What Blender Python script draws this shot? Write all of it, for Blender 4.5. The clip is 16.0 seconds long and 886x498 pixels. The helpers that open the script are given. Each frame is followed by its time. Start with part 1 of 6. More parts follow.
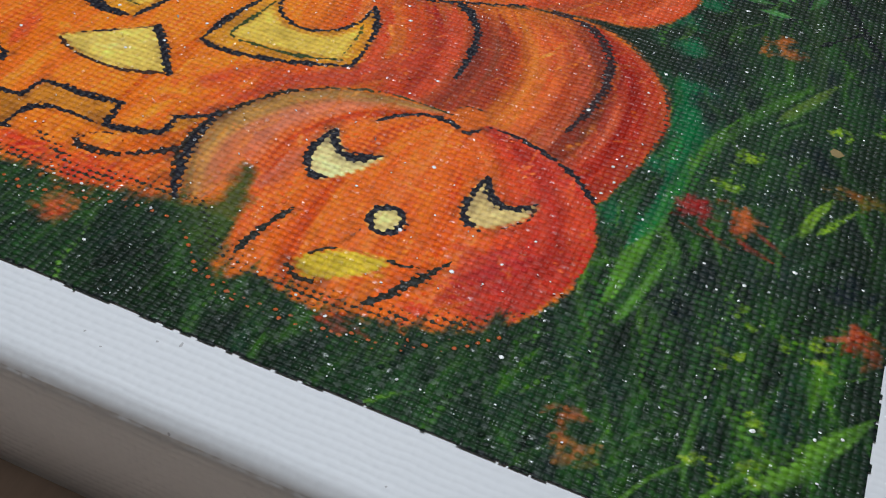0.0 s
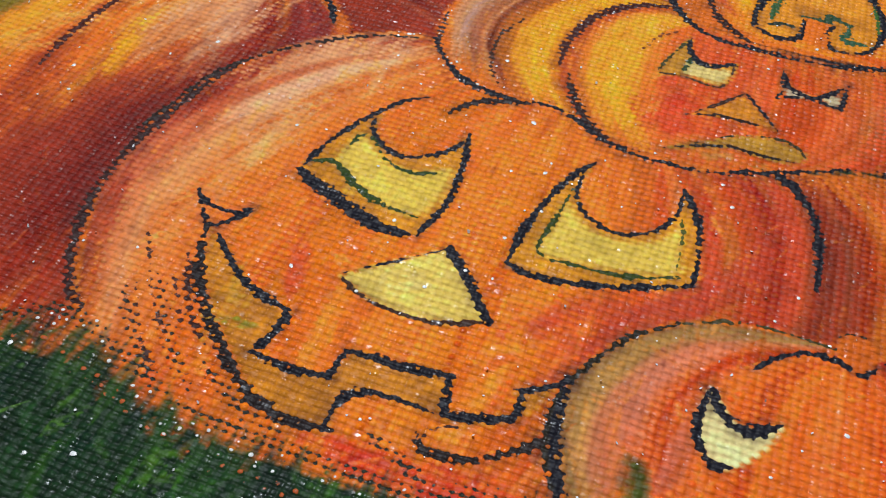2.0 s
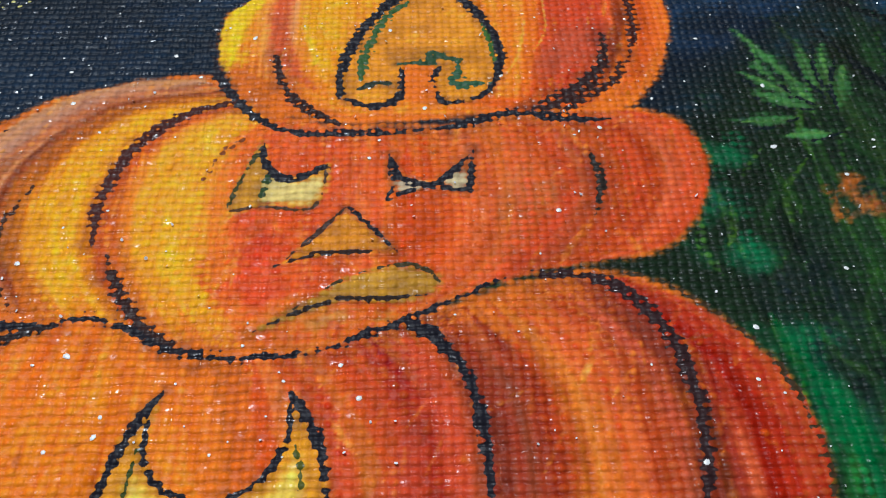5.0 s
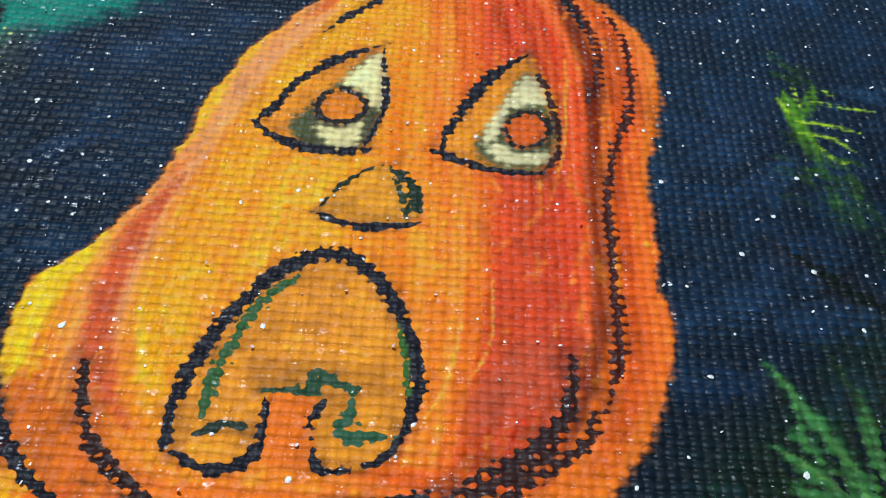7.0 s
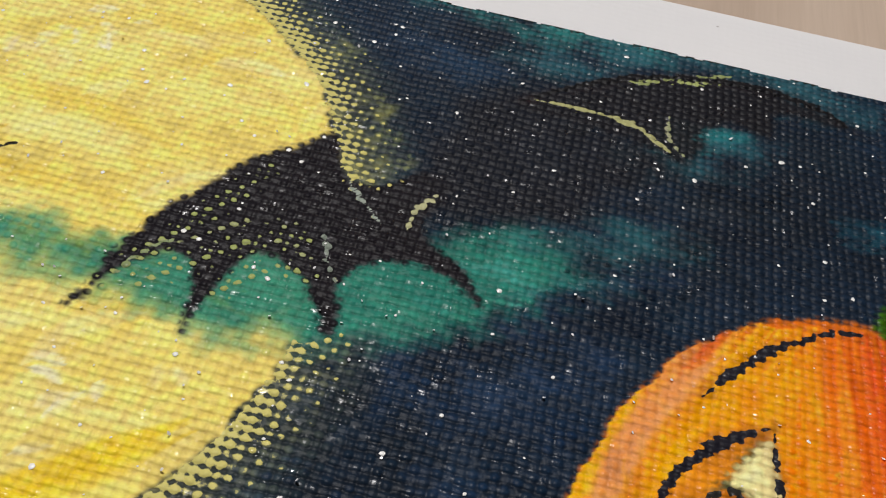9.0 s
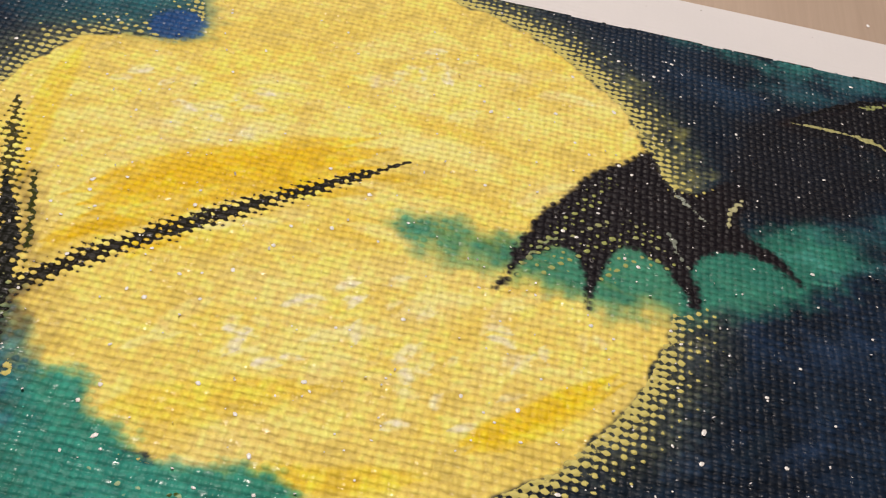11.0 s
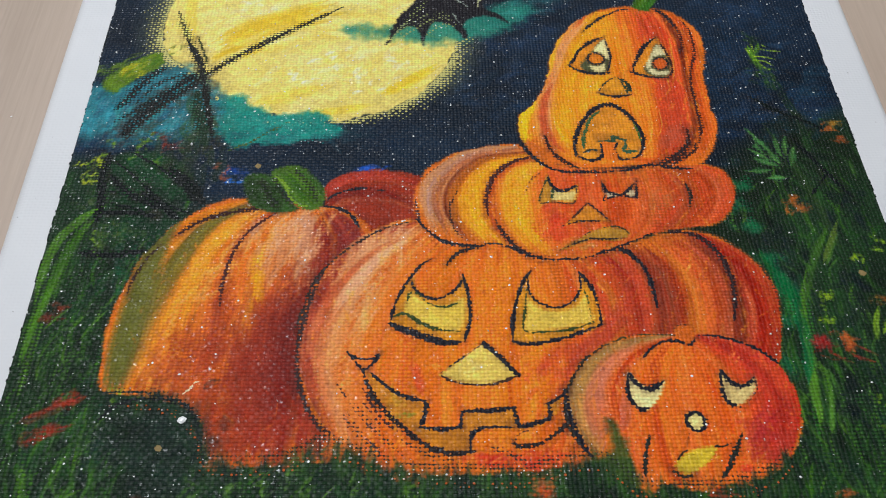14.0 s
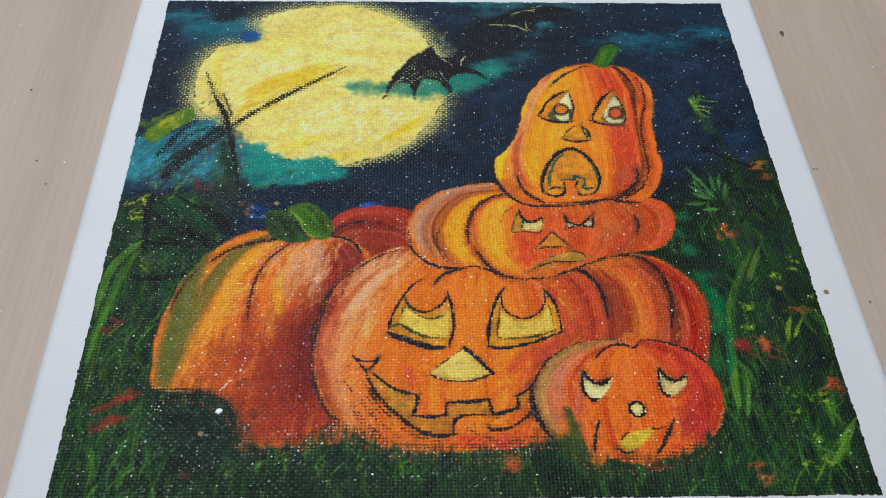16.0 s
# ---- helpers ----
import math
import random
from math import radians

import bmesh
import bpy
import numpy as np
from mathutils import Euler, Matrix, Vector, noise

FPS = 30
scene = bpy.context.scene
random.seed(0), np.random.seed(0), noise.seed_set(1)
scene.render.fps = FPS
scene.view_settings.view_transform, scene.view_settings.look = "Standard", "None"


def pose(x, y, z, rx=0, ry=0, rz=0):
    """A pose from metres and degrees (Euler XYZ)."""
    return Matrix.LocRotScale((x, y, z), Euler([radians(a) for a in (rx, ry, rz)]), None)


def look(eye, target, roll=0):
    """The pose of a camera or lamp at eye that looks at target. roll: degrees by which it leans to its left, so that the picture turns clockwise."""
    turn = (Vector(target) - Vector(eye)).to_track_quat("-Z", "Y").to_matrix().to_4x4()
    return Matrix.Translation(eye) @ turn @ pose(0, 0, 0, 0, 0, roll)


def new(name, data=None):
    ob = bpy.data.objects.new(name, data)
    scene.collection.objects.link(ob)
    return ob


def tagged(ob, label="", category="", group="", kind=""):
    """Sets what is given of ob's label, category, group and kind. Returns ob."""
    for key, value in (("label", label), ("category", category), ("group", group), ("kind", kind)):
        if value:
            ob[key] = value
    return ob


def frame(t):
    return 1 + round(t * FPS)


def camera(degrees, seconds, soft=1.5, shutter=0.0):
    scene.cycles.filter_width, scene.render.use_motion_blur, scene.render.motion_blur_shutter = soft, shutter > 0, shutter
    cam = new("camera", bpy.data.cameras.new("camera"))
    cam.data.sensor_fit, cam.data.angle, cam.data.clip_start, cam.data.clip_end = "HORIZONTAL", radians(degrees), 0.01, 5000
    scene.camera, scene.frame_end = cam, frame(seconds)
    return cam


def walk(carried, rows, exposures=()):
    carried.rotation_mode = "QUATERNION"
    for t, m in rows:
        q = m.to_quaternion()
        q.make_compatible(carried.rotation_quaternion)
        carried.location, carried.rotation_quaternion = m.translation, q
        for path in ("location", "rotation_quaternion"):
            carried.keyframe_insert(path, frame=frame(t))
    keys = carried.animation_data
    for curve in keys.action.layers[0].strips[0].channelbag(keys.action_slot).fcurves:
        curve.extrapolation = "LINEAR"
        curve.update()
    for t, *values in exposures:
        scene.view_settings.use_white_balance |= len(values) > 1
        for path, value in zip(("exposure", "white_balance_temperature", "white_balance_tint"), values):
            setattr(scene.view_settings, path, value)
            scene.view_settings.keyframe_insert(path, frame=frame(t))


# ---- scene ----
cam = camera(44.791, 16.0, soft=1.1)
PATH = [
    (0, 0.06975, -0.14283, 0.07511, 45.694, -5.639, 23.006),
    (0.5, 0.05737, -0.13636, 0.07516, 44.827, -6.216, 23.286),
    (1, 0.04259, -0.13115, 0.07547, 44.131, -6.672, 22.730),
    (1.5, 0.03048, -0.12615, 0.07702, 43.243, -5.706, 21.747),
    (2, 0.01838, -0.12115, 0.07865, 42.848, -4.161, 19.118),
    (2.5, 0.00743, -0.11558, 0.07976, 42.596, -3.093, 14.167),
    (3, -0.00202, -0.10832, 0.08127, 41.335, -3.740, 6.902),
    (3.5, -0.00004, -0.10226, 0.08063, 41.438, -2.581, 0.791),
    (4, 0.00892, -0.09667, 0.07795, 41.294, -1.421, -2.502),
    (4.2, 0.01406, -0.09325, 0.07717, 40.451, -0.691, -2.535),
    (6.3, 0.04209, -0.04733, 0.06226, 40.157, -0.887, 0.164),
    (6.5, 0.04120, -0.04227, 0.06203, 40.360, -1.831, 0.264),
    (7, 0.03995, -0.03363, 0.06157, 41.597, -3.067, 1.854),
    (7.5, 0.03652, -0.02450, 0.06366, 41.036, -4.427, 4.376),
    (8, 0.02876, -0.01761, 0.06368, 41.874, -6.114, 6.417),
    (8.5, 0.01671, -0.01092, 0.06430, 41.824, -8.576, 7.213),
    (9, 0.01102, -0.00449, 0.06846, 41.047, -6.792, 11.705),
    (9.5, -0.00495, -0.00177, 0.07096, 40.770, -8.614, 12.439),
    (9.7, -0.01207, -0.00172, 0.07098, 40.744, -9.662, 12.224),
    (12, -0.02654, -0.07455, 0.10196, 43.654, -5.085, 5.283),
    (12.5, -0.02238, -0.10129, 0.11989, 42.751, -3.410, 3.146),
    (13, -0.02027, -0.12663, 0.13592, 41.613, -2.326, 0.586),
    (13.5, -0.01695, -0.15106, 0.15747, 40.074, -1.699, -0.366),
    (14, -0.01457, -0.17240, 0.17285, 40.336, -1.646, -0.982),
    (14.5, -0.01060, -0.18825, 0.19063, 40.248, -1.299, -0.946),
    (15, -0.01099, -0.19702, 0.20300, 40.494, -1.428, -1.202),
    (15.5, -0.01192, -0.20239, 0.20777, 41.322, -1.417, -1.224),
    (16, -0.01324, -0.20391, 0.20766, 41.838, -1.343, -1.376),
]
EXPOSURES = [(0.0, -0.1, 6050, 8), (0.6, 0.05, 6050, 8), (4.2, 0.02, 6050, 8), (6.3, 0.15, 5650, 3), (8.0, 0.1, 6050, 6), (9.5, -0.19, 7400, 17), (12.0, -0.08, 7900, 21), (13.5, -0.06, 6500, 11), (16.0, -0.1, 6050, 8)]
walk(cam, [(t, pose(*p)) for t, *p in PATH], EXPOSURES)

# ---- light: one ceiling lamp a little beyond the canvas, in a closed room ----
world = bpy.data.worlds.new("room_air")
world.use_nodes = True
world.node_tree.nodes["Background"].inputs[0].default_value = (0.5, 0.55, 0.6, 1)
world.node_tree.nodes["Background"].inputs[1].default_value = 0.05
scene.world = world
TABLE_Z, FLOOR_Z, CEIL_Z = -0.0172, -0.77, 1.75


def lamp(name, x, y, z, target, size, watts, colour):
    data = bpy.data.lights.new(name, "AREA")
    data.shape, data.size, data.energy, data.color = "DISK", size, watts, colour
    ob = new(name, data)
    ob.matrix_world = look((x, y, z), target)
    return ob


lamp("ceiling_lamp_light", -0.30, 0.75, CEIL_Z - 0.06, (-0.05, 0.1, 0), 0.26, 51, (0.94, 0.97, 1.0))


# ---- materials ----
def srgb(c):
    c = np.asarray(c, float) / 255
    return np.where(c <= 0.04045, c / 12.92, ((c + 0.055) / 1.055) ** 2.4)


class Nodes:
    """A short way to write node trees."""

    def __init__(self, name):
        self.mat = bpy.data.materials.new(name)
        self.mat.use_nodes = True
        self.tree = self.mat.node_tree
        self.bsdf = self.tree.nodes["Principled BSDF"]

    def put(self, value, socket):
        if isinstance(value, bpy.types.NodeSocket):
            self.tree.links.new(value, socket)
        elif value is not None:
            socket.default_value = value

    def m(self, op, a, b=None, c=None, clamp=False):
        n = self.tree.nodes.new("ShaderNodeMath")
        n.operation, n.use_clamp = op, clamp
        for v, s in zip((a, b, c), n.inputs):
            self.put(v, s)
        return n.outputs[0]

    def mix(self, fac, a, b, kind="MIX"):
        n = self.tree.nodes.new("ShaderNodeMix")
        n.data_type, n.blend_type = "RGBA", kind
        self.put(fac, n.inputs[0]), self.put(a, n.inputs[6]), self.put(b, n.inputs[7])
        return n.outputs[2]

    def noise(self, vec, scale, detail=3.0, rough=0.55, out=0):
        n = self.tree.nodes.new("ShaderNodeTexNoise")
        self.put(vec, n.inputs["Vector"])
        n.inputs["Scale"].default_value, n.inputs["Detail"].default_value, n.inputs["Roughness"].default_value = scale, detail, rough
        return n.outputs[out]

    def coords(self):
        return self.tree.nodes.new("ShaderNodeTexCoord").outputs["Object"]

    def mapped(self, vec, scale, turn=(0, 0, 0)):
        n = self.tree.nodes.new("ShaderNodeMapping")
        self.put(vec, n.inputs[0])
        n.inputs["Scale"].default_value, n.inputs["Rotation"].default_value = scale, turn
        return n.outputs[0]

    def ramp(self, fac, stops):
        n = self.tree.nodes.new("ShaderNodeValToRGB")
        self.put(fac, n.inputs[0])
        e = n.color_ramp.elements
        while len(e) < len(stops):
            e.new(0.5)
        for k, (p, c) in zip(e, stops):
            k.position, k.color = p, (*c, 1)
        return n.outputs[0]

    def bump(self, height, distance, strength=1.0, normal=None):
        n = self.tree.nodes.new("ShaderNodeBump")
        n.inputs["Strength"].default_value, n.inputs["Distance"].default_value = strength, distance
        self.put(height, n.inputs["Height"]), self.put(normal, n.inputs["Normal"])
        return n.outputs[0]

    def attr(self, name):
        n = self.tree.nodes.new("ShaderNodeAttribute")
        n.attribute_name = name
        return n.outputs["Color"], n.outputs["Alpha"]

    def done(self, colour, rough, normal=None, metal=0.0, spec=0.5):
        self.put(colour, self.bsdf.inputs["Base Color"]), self.put(rough, self.bsdf.inputs["Roughness"])
        self.put(normal, self.bsdf.inputs["Normal"]), self.put(metal, self.bsdf.inputs["Metallic"])
        self.put(spec, self.bsdf.inputs["Specular IOR Level"])
        return self.mat


PITCH = 0.00083  # metres from thread to thread


def weave(n, axes=(0, 1)):
    """Height 0 to 1 of a plain-woven cloth: a knuckle at each crossing, by turns of warp and weft, no two alike."""
    co = n.coords()
    add = n.tree.nodes.new("ShaderNodeVectorMath")
    add.operation = "MULTIPLY_ADD"
    n.put(n.noise(co, 210.0, 3.0, out=1), add.inputs[0])
    add.inputs[1].default_value = (0.0008,) * 3
    n.put(co, add.inputs[2])
    sep = n.tree.nodes.new("ShaderNodeSeparateXYZ")
    n.put(add.outputs[0], sep.inputs[0])
    u = n.m("DIVIDE", sep.outputs[axes[0]], PITCH)
    v = n.m("DIVIDE", sep.outputs[axes[1]], PITCH * 1.02)
    fu, fv = n.m("FLOOR", u), n.m("FLOOR", v)
    sin_u, sin_v = n.m("SINE", n.m("MULTIPLY", u, math.pi)), n.m("SINE", n.m("MULTIPLY", v, math.pi))
    mid_u, mid_v = n.m("MULTIPLY", sin_u, sin_u), n.m("MULTIPLY", sin_v, sin_v)
    groove_u, groove_v = n.m("POWER", n.m("SUBTRACT", 1.0, mid_u), 1.4), n.m("POWER", n.m("SUBTRACT", 1.0, mid_v), 1.4)
    cell = n.tree.nodes.new("ShaderNodeCombineXYZ")
    n.put(fu, cell.inputs[0]), n.put(fv, cell.inputs[1])
    each = n.tree.nodes.new("ShaderNodeTexWhiteNoise")
    n.put(cell.outputs[0], each.inputs["Vector"])
    own = n.m("MULTIPLY", n.m("MULTIPLY_ADD", each.outputs["Value"], 0.4, -0.2), n.m("MULTIPLY", mid_u, mid_v))
    height = n.m("MULTIPLY_ADD", groove_v, -0.40, n.m("MULTIPLY_ADD", groove_u, -0.27, 0.76))
    height = n.m("ADD", n.m("MULTIPLY_ADD", n.m("MULTIPLY", sin_u, sin_v), 0.17, height), own)
    return co, height


def canvas_material(name, axes=(0, 1), relief=0.00005):
    n = Nodes(name)
    co, h = weave(n, axes)
    tone = n.noise(co, 45.0, 4.0)
    col = n.mix(tone, (0.70, 0.71, 0.73, 1), (0.80, 0.80, 0.81, 1))
    fleck = n.m("GREATER_THAN", n.noise(co, 900.0, 1.0), 0.80)
    col = n.mix(n.m("MULTIPLY", fleck, 0.6), col, (0.25, 0.23, 0.22, 1))
    filled = n.m("MULTIPLY", h, n.m("MULTIPLY_ADD", n.noise(co, 60.0, 2.0), 1.1, 0.1))
    return n.done(col, 0.62, n.bump(filled, relief))


def paint_material():
    """Acrylic on cloth: 'paint' holds the pigment and, in its alpha, how much bare cloth is left; 'ink' the last dry strokes and how loaded they are."""
    n = Nodes("acrylic_paint")
    co, h = weave(n)
    low, bare = n.attr("paint")
    top, _ = n.attr("top_coat")
    ink, load = n.attr("ink")
    fine = n.noise(co, 2600.0, 2.0)
    mid = n.noise(co, 420.0, 3.0)
    crest = n.m("ADD", n.m("MULTIPLY_ADD", h, 3.0, -0.95), n.m("MULTIPLY_ADD", n.noise(co, 1300.0, 2.0), 1.2, -0.6), None, True)
    col = n.mix(crest, low, top)
    bristle = n.noise(n.mapped(co, (900, 2600, 1)), 1.0, 2.0)
    # the pigment itself: uneven thickness, redder in the valleys with groove shade painted in
    col = n.mix(0.08, col, n.mix(mid, (0.62, 0.58, 0.58, 1), (1.35, 1.35, 1.3, 1)), "MULTIPLY")
    pigment = n.mix(n.m("MULTIPLY_ADD", bristle, 0.9, -0.25, True), col, n.mix(1.0, col, (1.25, 1.2, 1.15, 1), "MULTIPLY"))
    valley_shade = n.m("MULTIPLY", n.m("POWER", n.m("SUBTRACT", 1.0, h), 1.5), n.m("MULTIPLY_ADD", fine, 1.2, -0.05), None, True)
    pigment = n.mix(valley_shade, pigment, n.mix(1.0, col, (0.60, 0.47, 0.44, 1), "MULTIPLY"))
    # a thin dark wash runs into the valleys, a dry pale brush catches the crests
    pale = n.m("GREATER_THAN", ink, 0.07)
    side = n.m("MULTIPLY_ADD", pale, 2.0, -1.0)
    catch = n.m("MULTIPLY", n.m("MULTIPLY_ADD", h, 1.9, -0.95), side)
    catch = n.m("ADD", catch, n.m("MULTIPLY_ADD", mid, 1.0, -0.5))
    catch = n.m("ADD", catch, n.m("MULTIPLY_ADD", fine, 1.3, -0.65))
    k = n.m("MULTIPLY", n.m("ADD", n.m("MULTIPLY", load, 1.7), catch), 3.5, None, True)
    pigment = n.mix(k, pigment, ink)
    gap = n.m("MULTIPLY", n.m("ADD", n.m("MULTIPLY_ADD", n.m("MULTIPLY", n.m("POWER", h, 2.0), bare), 3.0, -0.95), n.m("MULTIPLY_ADD", n.noise(co, 1000.0, 2.0), 2.2, -1.1)), 6.0, None, True)
    pigment = n.mix(gap, pigment, (0.80, 0.80, 0.78, 1))
    height = n.m("ADD", n.m("MULTIPLY", h, 1.0), n.m("ADD", n.m("MULTIPLY", bristle, 0.25), n.m("MULTIPLY", fine, 0.14)))
    wet = n.m("MULTIPLY_ADD", n.noise(co, 900.0, 1.0), 7.0, -4.1, True)
    rough = n.m("MULTIPLY_ADD", wet, -0.26, 0.46)
    return n.done(pigment, rough, n.bump(height, 0.00022), spec=n.m("MULTIPLY_ADD", wet, 0.26, 0.12))


def wood_material():
    n = Nodes("birch_plywood")
    co = n.coords()
    long = n.noise(n.mapped(co, (38, 2.2, 1), (0, 0, 0.05)), 1.0, 5.0, 0.6)
    fine = n.noise(n.mapped(co, (1100, 36, 1), (0, 0, 0.05)), 1.0, 3.0, 0.6)
    cloud = n.noise(co, 7.0, 3.0)
    col = n.ramp(long, [(0.30, (0.42, 0.32, 0.245)), (0.52, (0.53, 0.42, 0.335)), (0.75, (0.60, 0.49, 0.40))])
    col = n.mix(n.m("MULTIPLY_ADD", fine, 2.0, -0.65, True), n.mix(1.0, col, (0.84, 0.80, 0.76, 1), "MULTIPLY"), n.mix(1.0, col, (1.05, 1.04, 1.03, 1), "MULTIPLY"))
    col = n.mix(0.35, col, n.mix(cloud, (0.45, 0.35, 0.275, 1), (0.62, 0.51, 0.42, 1)))
    return n.done(col, n.m("MULTIPLY_ADD", fine, 0.2, 0.42), n.bump(fine, 0.00006))


def plain(name, colour, rough=0.7, scale=20.0, vary=0.12, metal=0.0, relief=0.0005):
    n = Nodes(name)
    co = n.coords()
    f = n.noise(co, scale, 4.0)
    lo, hi = [tuple(min(c * k, 1) for c in colour) + (1,) for k in (1 - vary, 1 + vary)]
    return n.done(n.mix(f, lo, hi), rough, n.bump(n.noise(co, scale * 8), relief, 0.4), metal)


PAINT = paint_material()
CLOTH = canvas_material("primed_canvas")
CLOTH_SIDE_X = canvas_material("primed_canvas_side", (0, 2), 0.00018)
CLOTH_SIDE_Y = canvas_material("primed_canvas_flank", (1, 2), 0.00018)
WOOD = wood_material()
KNOT = plain("knot_wood", (0.10, 0.06, 0.035), 0.6, 900, 0.4, 0, 0.0001)
WALL = plain("wall_paint", (0.58, 0.55, 0.52), 0.85, 3)
FLOORING = plain("floor_boards", (0.30, 0.20, 0.13), 0.5, 6, 0.25)
WHITE_PAINT = plain("white_acrylic", (0.85, 0.86, 0.84), 0.3, 900, 0.06, 0, 0.00005)
BEIGE_PAINT = plain("beige_acrylic", (0.26, 0.18, 0.06), 0.75, 900, 0.1, 0, 0.00005)
GLITTER = plain("silver_glitter", (0.9, 0.9, 0.92), 0.3, 500, 0.05, 0.0, 0.00001)
LAMP_METAL = plain("lamp_enamel", (0.8, 0.8, 0.8), 0.4, 30)


# ---- the setting ----
def part(name, bm, material, parent=None, label="", smooth=False):
    me = bpy.data.meshes.new(name)
    bm.to_mesh(me)
    bm.free()
    me.materials.append(material)
    if smooth:
        me.shade_smooth()
    ob = new(name, me)
    ob.parent = parent
    return tagged(ob, label) if label else ob


def box(x0, x1, y0, y1, z0, z1, bevel=0.0, segments=3):
    bm = bmesh.new()
    bmesh.ops.create_cube(bm, size=1)
    for v in bm.verts:
        v.co = ((x0, x1)[v.co.x > 0], (y0, y1)[v.co.y > 0], (z0, z1)[v.co.z > 0])
    if bevel:
        bmesh.ops.bevel(bm, geom=bm.edges[:], offset=bevel, segments=segments, affect="EDGES", profile=0.5)
    return bm


tagged(part("floor", box(-2.2, 2.2, -2.2, 2.2, FLOOR_Z - 0.1, FLOOR_Z), FLOORING), "brown boarded floor under the table", "floor", kind="structure")
tagged(part("ceiling", box(-2.2, 2.2, -2.2, 2.2, CEIL_Z, CEIL_Z + 0.1), WALL), "plain off-white ceiling", "ceiling", kind="structure")
for name, b in (("wall_north", (-2.2, 2.2, 2.2, 2.3)), ("wall_south", (-2.2, 2.2, -2.3, -2.2)), ("wall_east", (2.2, 2.3, -2.2, 2.2)), ("wall_west", (-2.3, -2.2, -2.2, 2.2))):
    tagged(part(name, box(*b, FLOOR_Z, CEIL_Z), WALL), "plain off-white painted wall", "wall", kind="structure")
tagged(part("ceiling_lamp", box(-0.45, -0.15, 0.60, 0.90, CEIL_Z - 0.05, CEIL_Z, 0.01), LAMP_METAL), "flat white ceiling lamp", "lamp")

table = tagged(new("table"), "light birch plywood table with dark knots", "table")
table.location = (0, 0, FLOOR_Z)
part("tabletop", box(-0.8, 0.8, -0.5, 0.7, TABLE_Z - FLOOR_Z - 0.03, TABLE_Z - FLOOR_Z, 0.002), WOOD, table)
for x in (-0.72, 0.72):
    for y in (-0.42, 0.62):
        part("leg", box(x - 0.03, x + 0.03, y - 0.03, y + 0.03, 0, TABLE_Z - FLOOR_Z - 0.03, 0.004), WOOD, table)


# ---- the stretched canvas ----
HALF, DEEP = 0.100, -TABLE_Z
painting = tagged(new("canvas_painting"), "square stretched canvas with an acrylic pumpkin painting and bare white border", "painting")
painting.location = (0, 0, TABLE_Z)
bm = box(-HALF, HALF + 0.0015, -HALF, HALF + 0.0014, 0, DEEP - 0.00015)
rim = [e for e in bm.edges if not all(v.co.z < 0.001 for v in e.verts)]
bmesh.ops.bevel(bm, geom=rim, offset=0.0028, segments=5, affect="EDGES", profile=0.5)
for f in bm.faces:
    nx, ny, nz = (abs(c) for c in f.normal)
    f.material_index = 0 if nz > 0.5 else (1 if ny > nx else 2)
    f.smooth = True
body = part("canvas", bm, CLOTH, painting, "white primed cotton canvas over a wooden stretcher")
body.data.materials.append(CLOTH_SIDE_X)
body.data.materials.append(CLOTH_SIDE_Y)

# ---- the painting: pigment laid stroke by stroke on a fine cloth grid (centimetres) ----
N, SPAN = 800, 9.06
STEP = 2 * SPAN / N
axis = -SPAN + STEP * np.arange(N + 1)
GX, GY = np.meshgrid(axis, axis)
rng = np.random.default_rng(7)
PIG = np.zeros((N + 1, N + 1, 3))
TOPC = np.zeros((N + 1, N + 1, 3))  # what the raised threads carry
BARE = np.zeros((N + 1, N + 1))
INK = np.zeros((N + 1, N + 1, 3)) + 20.0
LOAD = np.full((N + 1, N + 1), -1.0)
HIGH = np.zeros((N + 1, N + 1))  # thickness of the paint
OWNER = np.zeros((N + 1, N + 1), int)
OWNERS = []  # (name, parent number, label)
TABLES = rng.random((8, 64, 64))


def vnoise(x, y, size, k=0):
    """Smooth noise 0 to 1 with features of that size in cm."""
    t, (u, v) = TABLES[k % 8], (x / size + 31.7 * k + 100, y / size + 17.3 * k + 100)
    i, j = np.floor(u).astype(int), np.floor(v).astype(int)
    a, b = u - i, v - j
    a, b = a * a * (3 - 2 * a), b * b * (3 - 2 * b)
    g = lambda p, q: t[p % 64, q % 64]
    return (g(i, j) * (1 - a) + g(i + 1, j) * a) * (1 - b) + (g(i, j + 1) * (1 - a) + g(i + 1, j + 1) * a) * b


def spline(pts, closed=False, each=8):
    p = np.array(pts, float)
    if len(p) == 2 and not closed:
        p = np.array([p[0], p.mean(0), p[1]])
    ext = np.vstack([p[-1], p, p[:2]]) if closed else np.vstack([2 * p[0] - p[1], p, 2 * p[-1] - p[-2]])
    out, s = [], np.linspace(0, 1, each, endpoint=False)[:, None]
    for a, b, c, d in zip(ext, ext[1:], ext[2:], ext[3:]):
        out.append(0.5 * (2 * b + (c - a) * s + (2 * a - 5 * b + 4 * c - d) * s**2 + (3 * b - a - 3 * c + d) * s**3))
    out = np.vstack(out)
    return out if closed else np.vstack([out, p[-1:]])


def window(line, grow):
    lo, hi = line.min(0) - grow, line.max(0) + grow
    i0, j0 = np.clip(((lo + SPAN) / STEP).astype(int), 0, N)
    i1, j1 = np.clip(((hi + SPAN) / STEP).astype(int) + 2, 1, N + 1)
    return (slice(j0, j1), slice(i0, i1)) if i1 > i0 and j1 > j0 else None


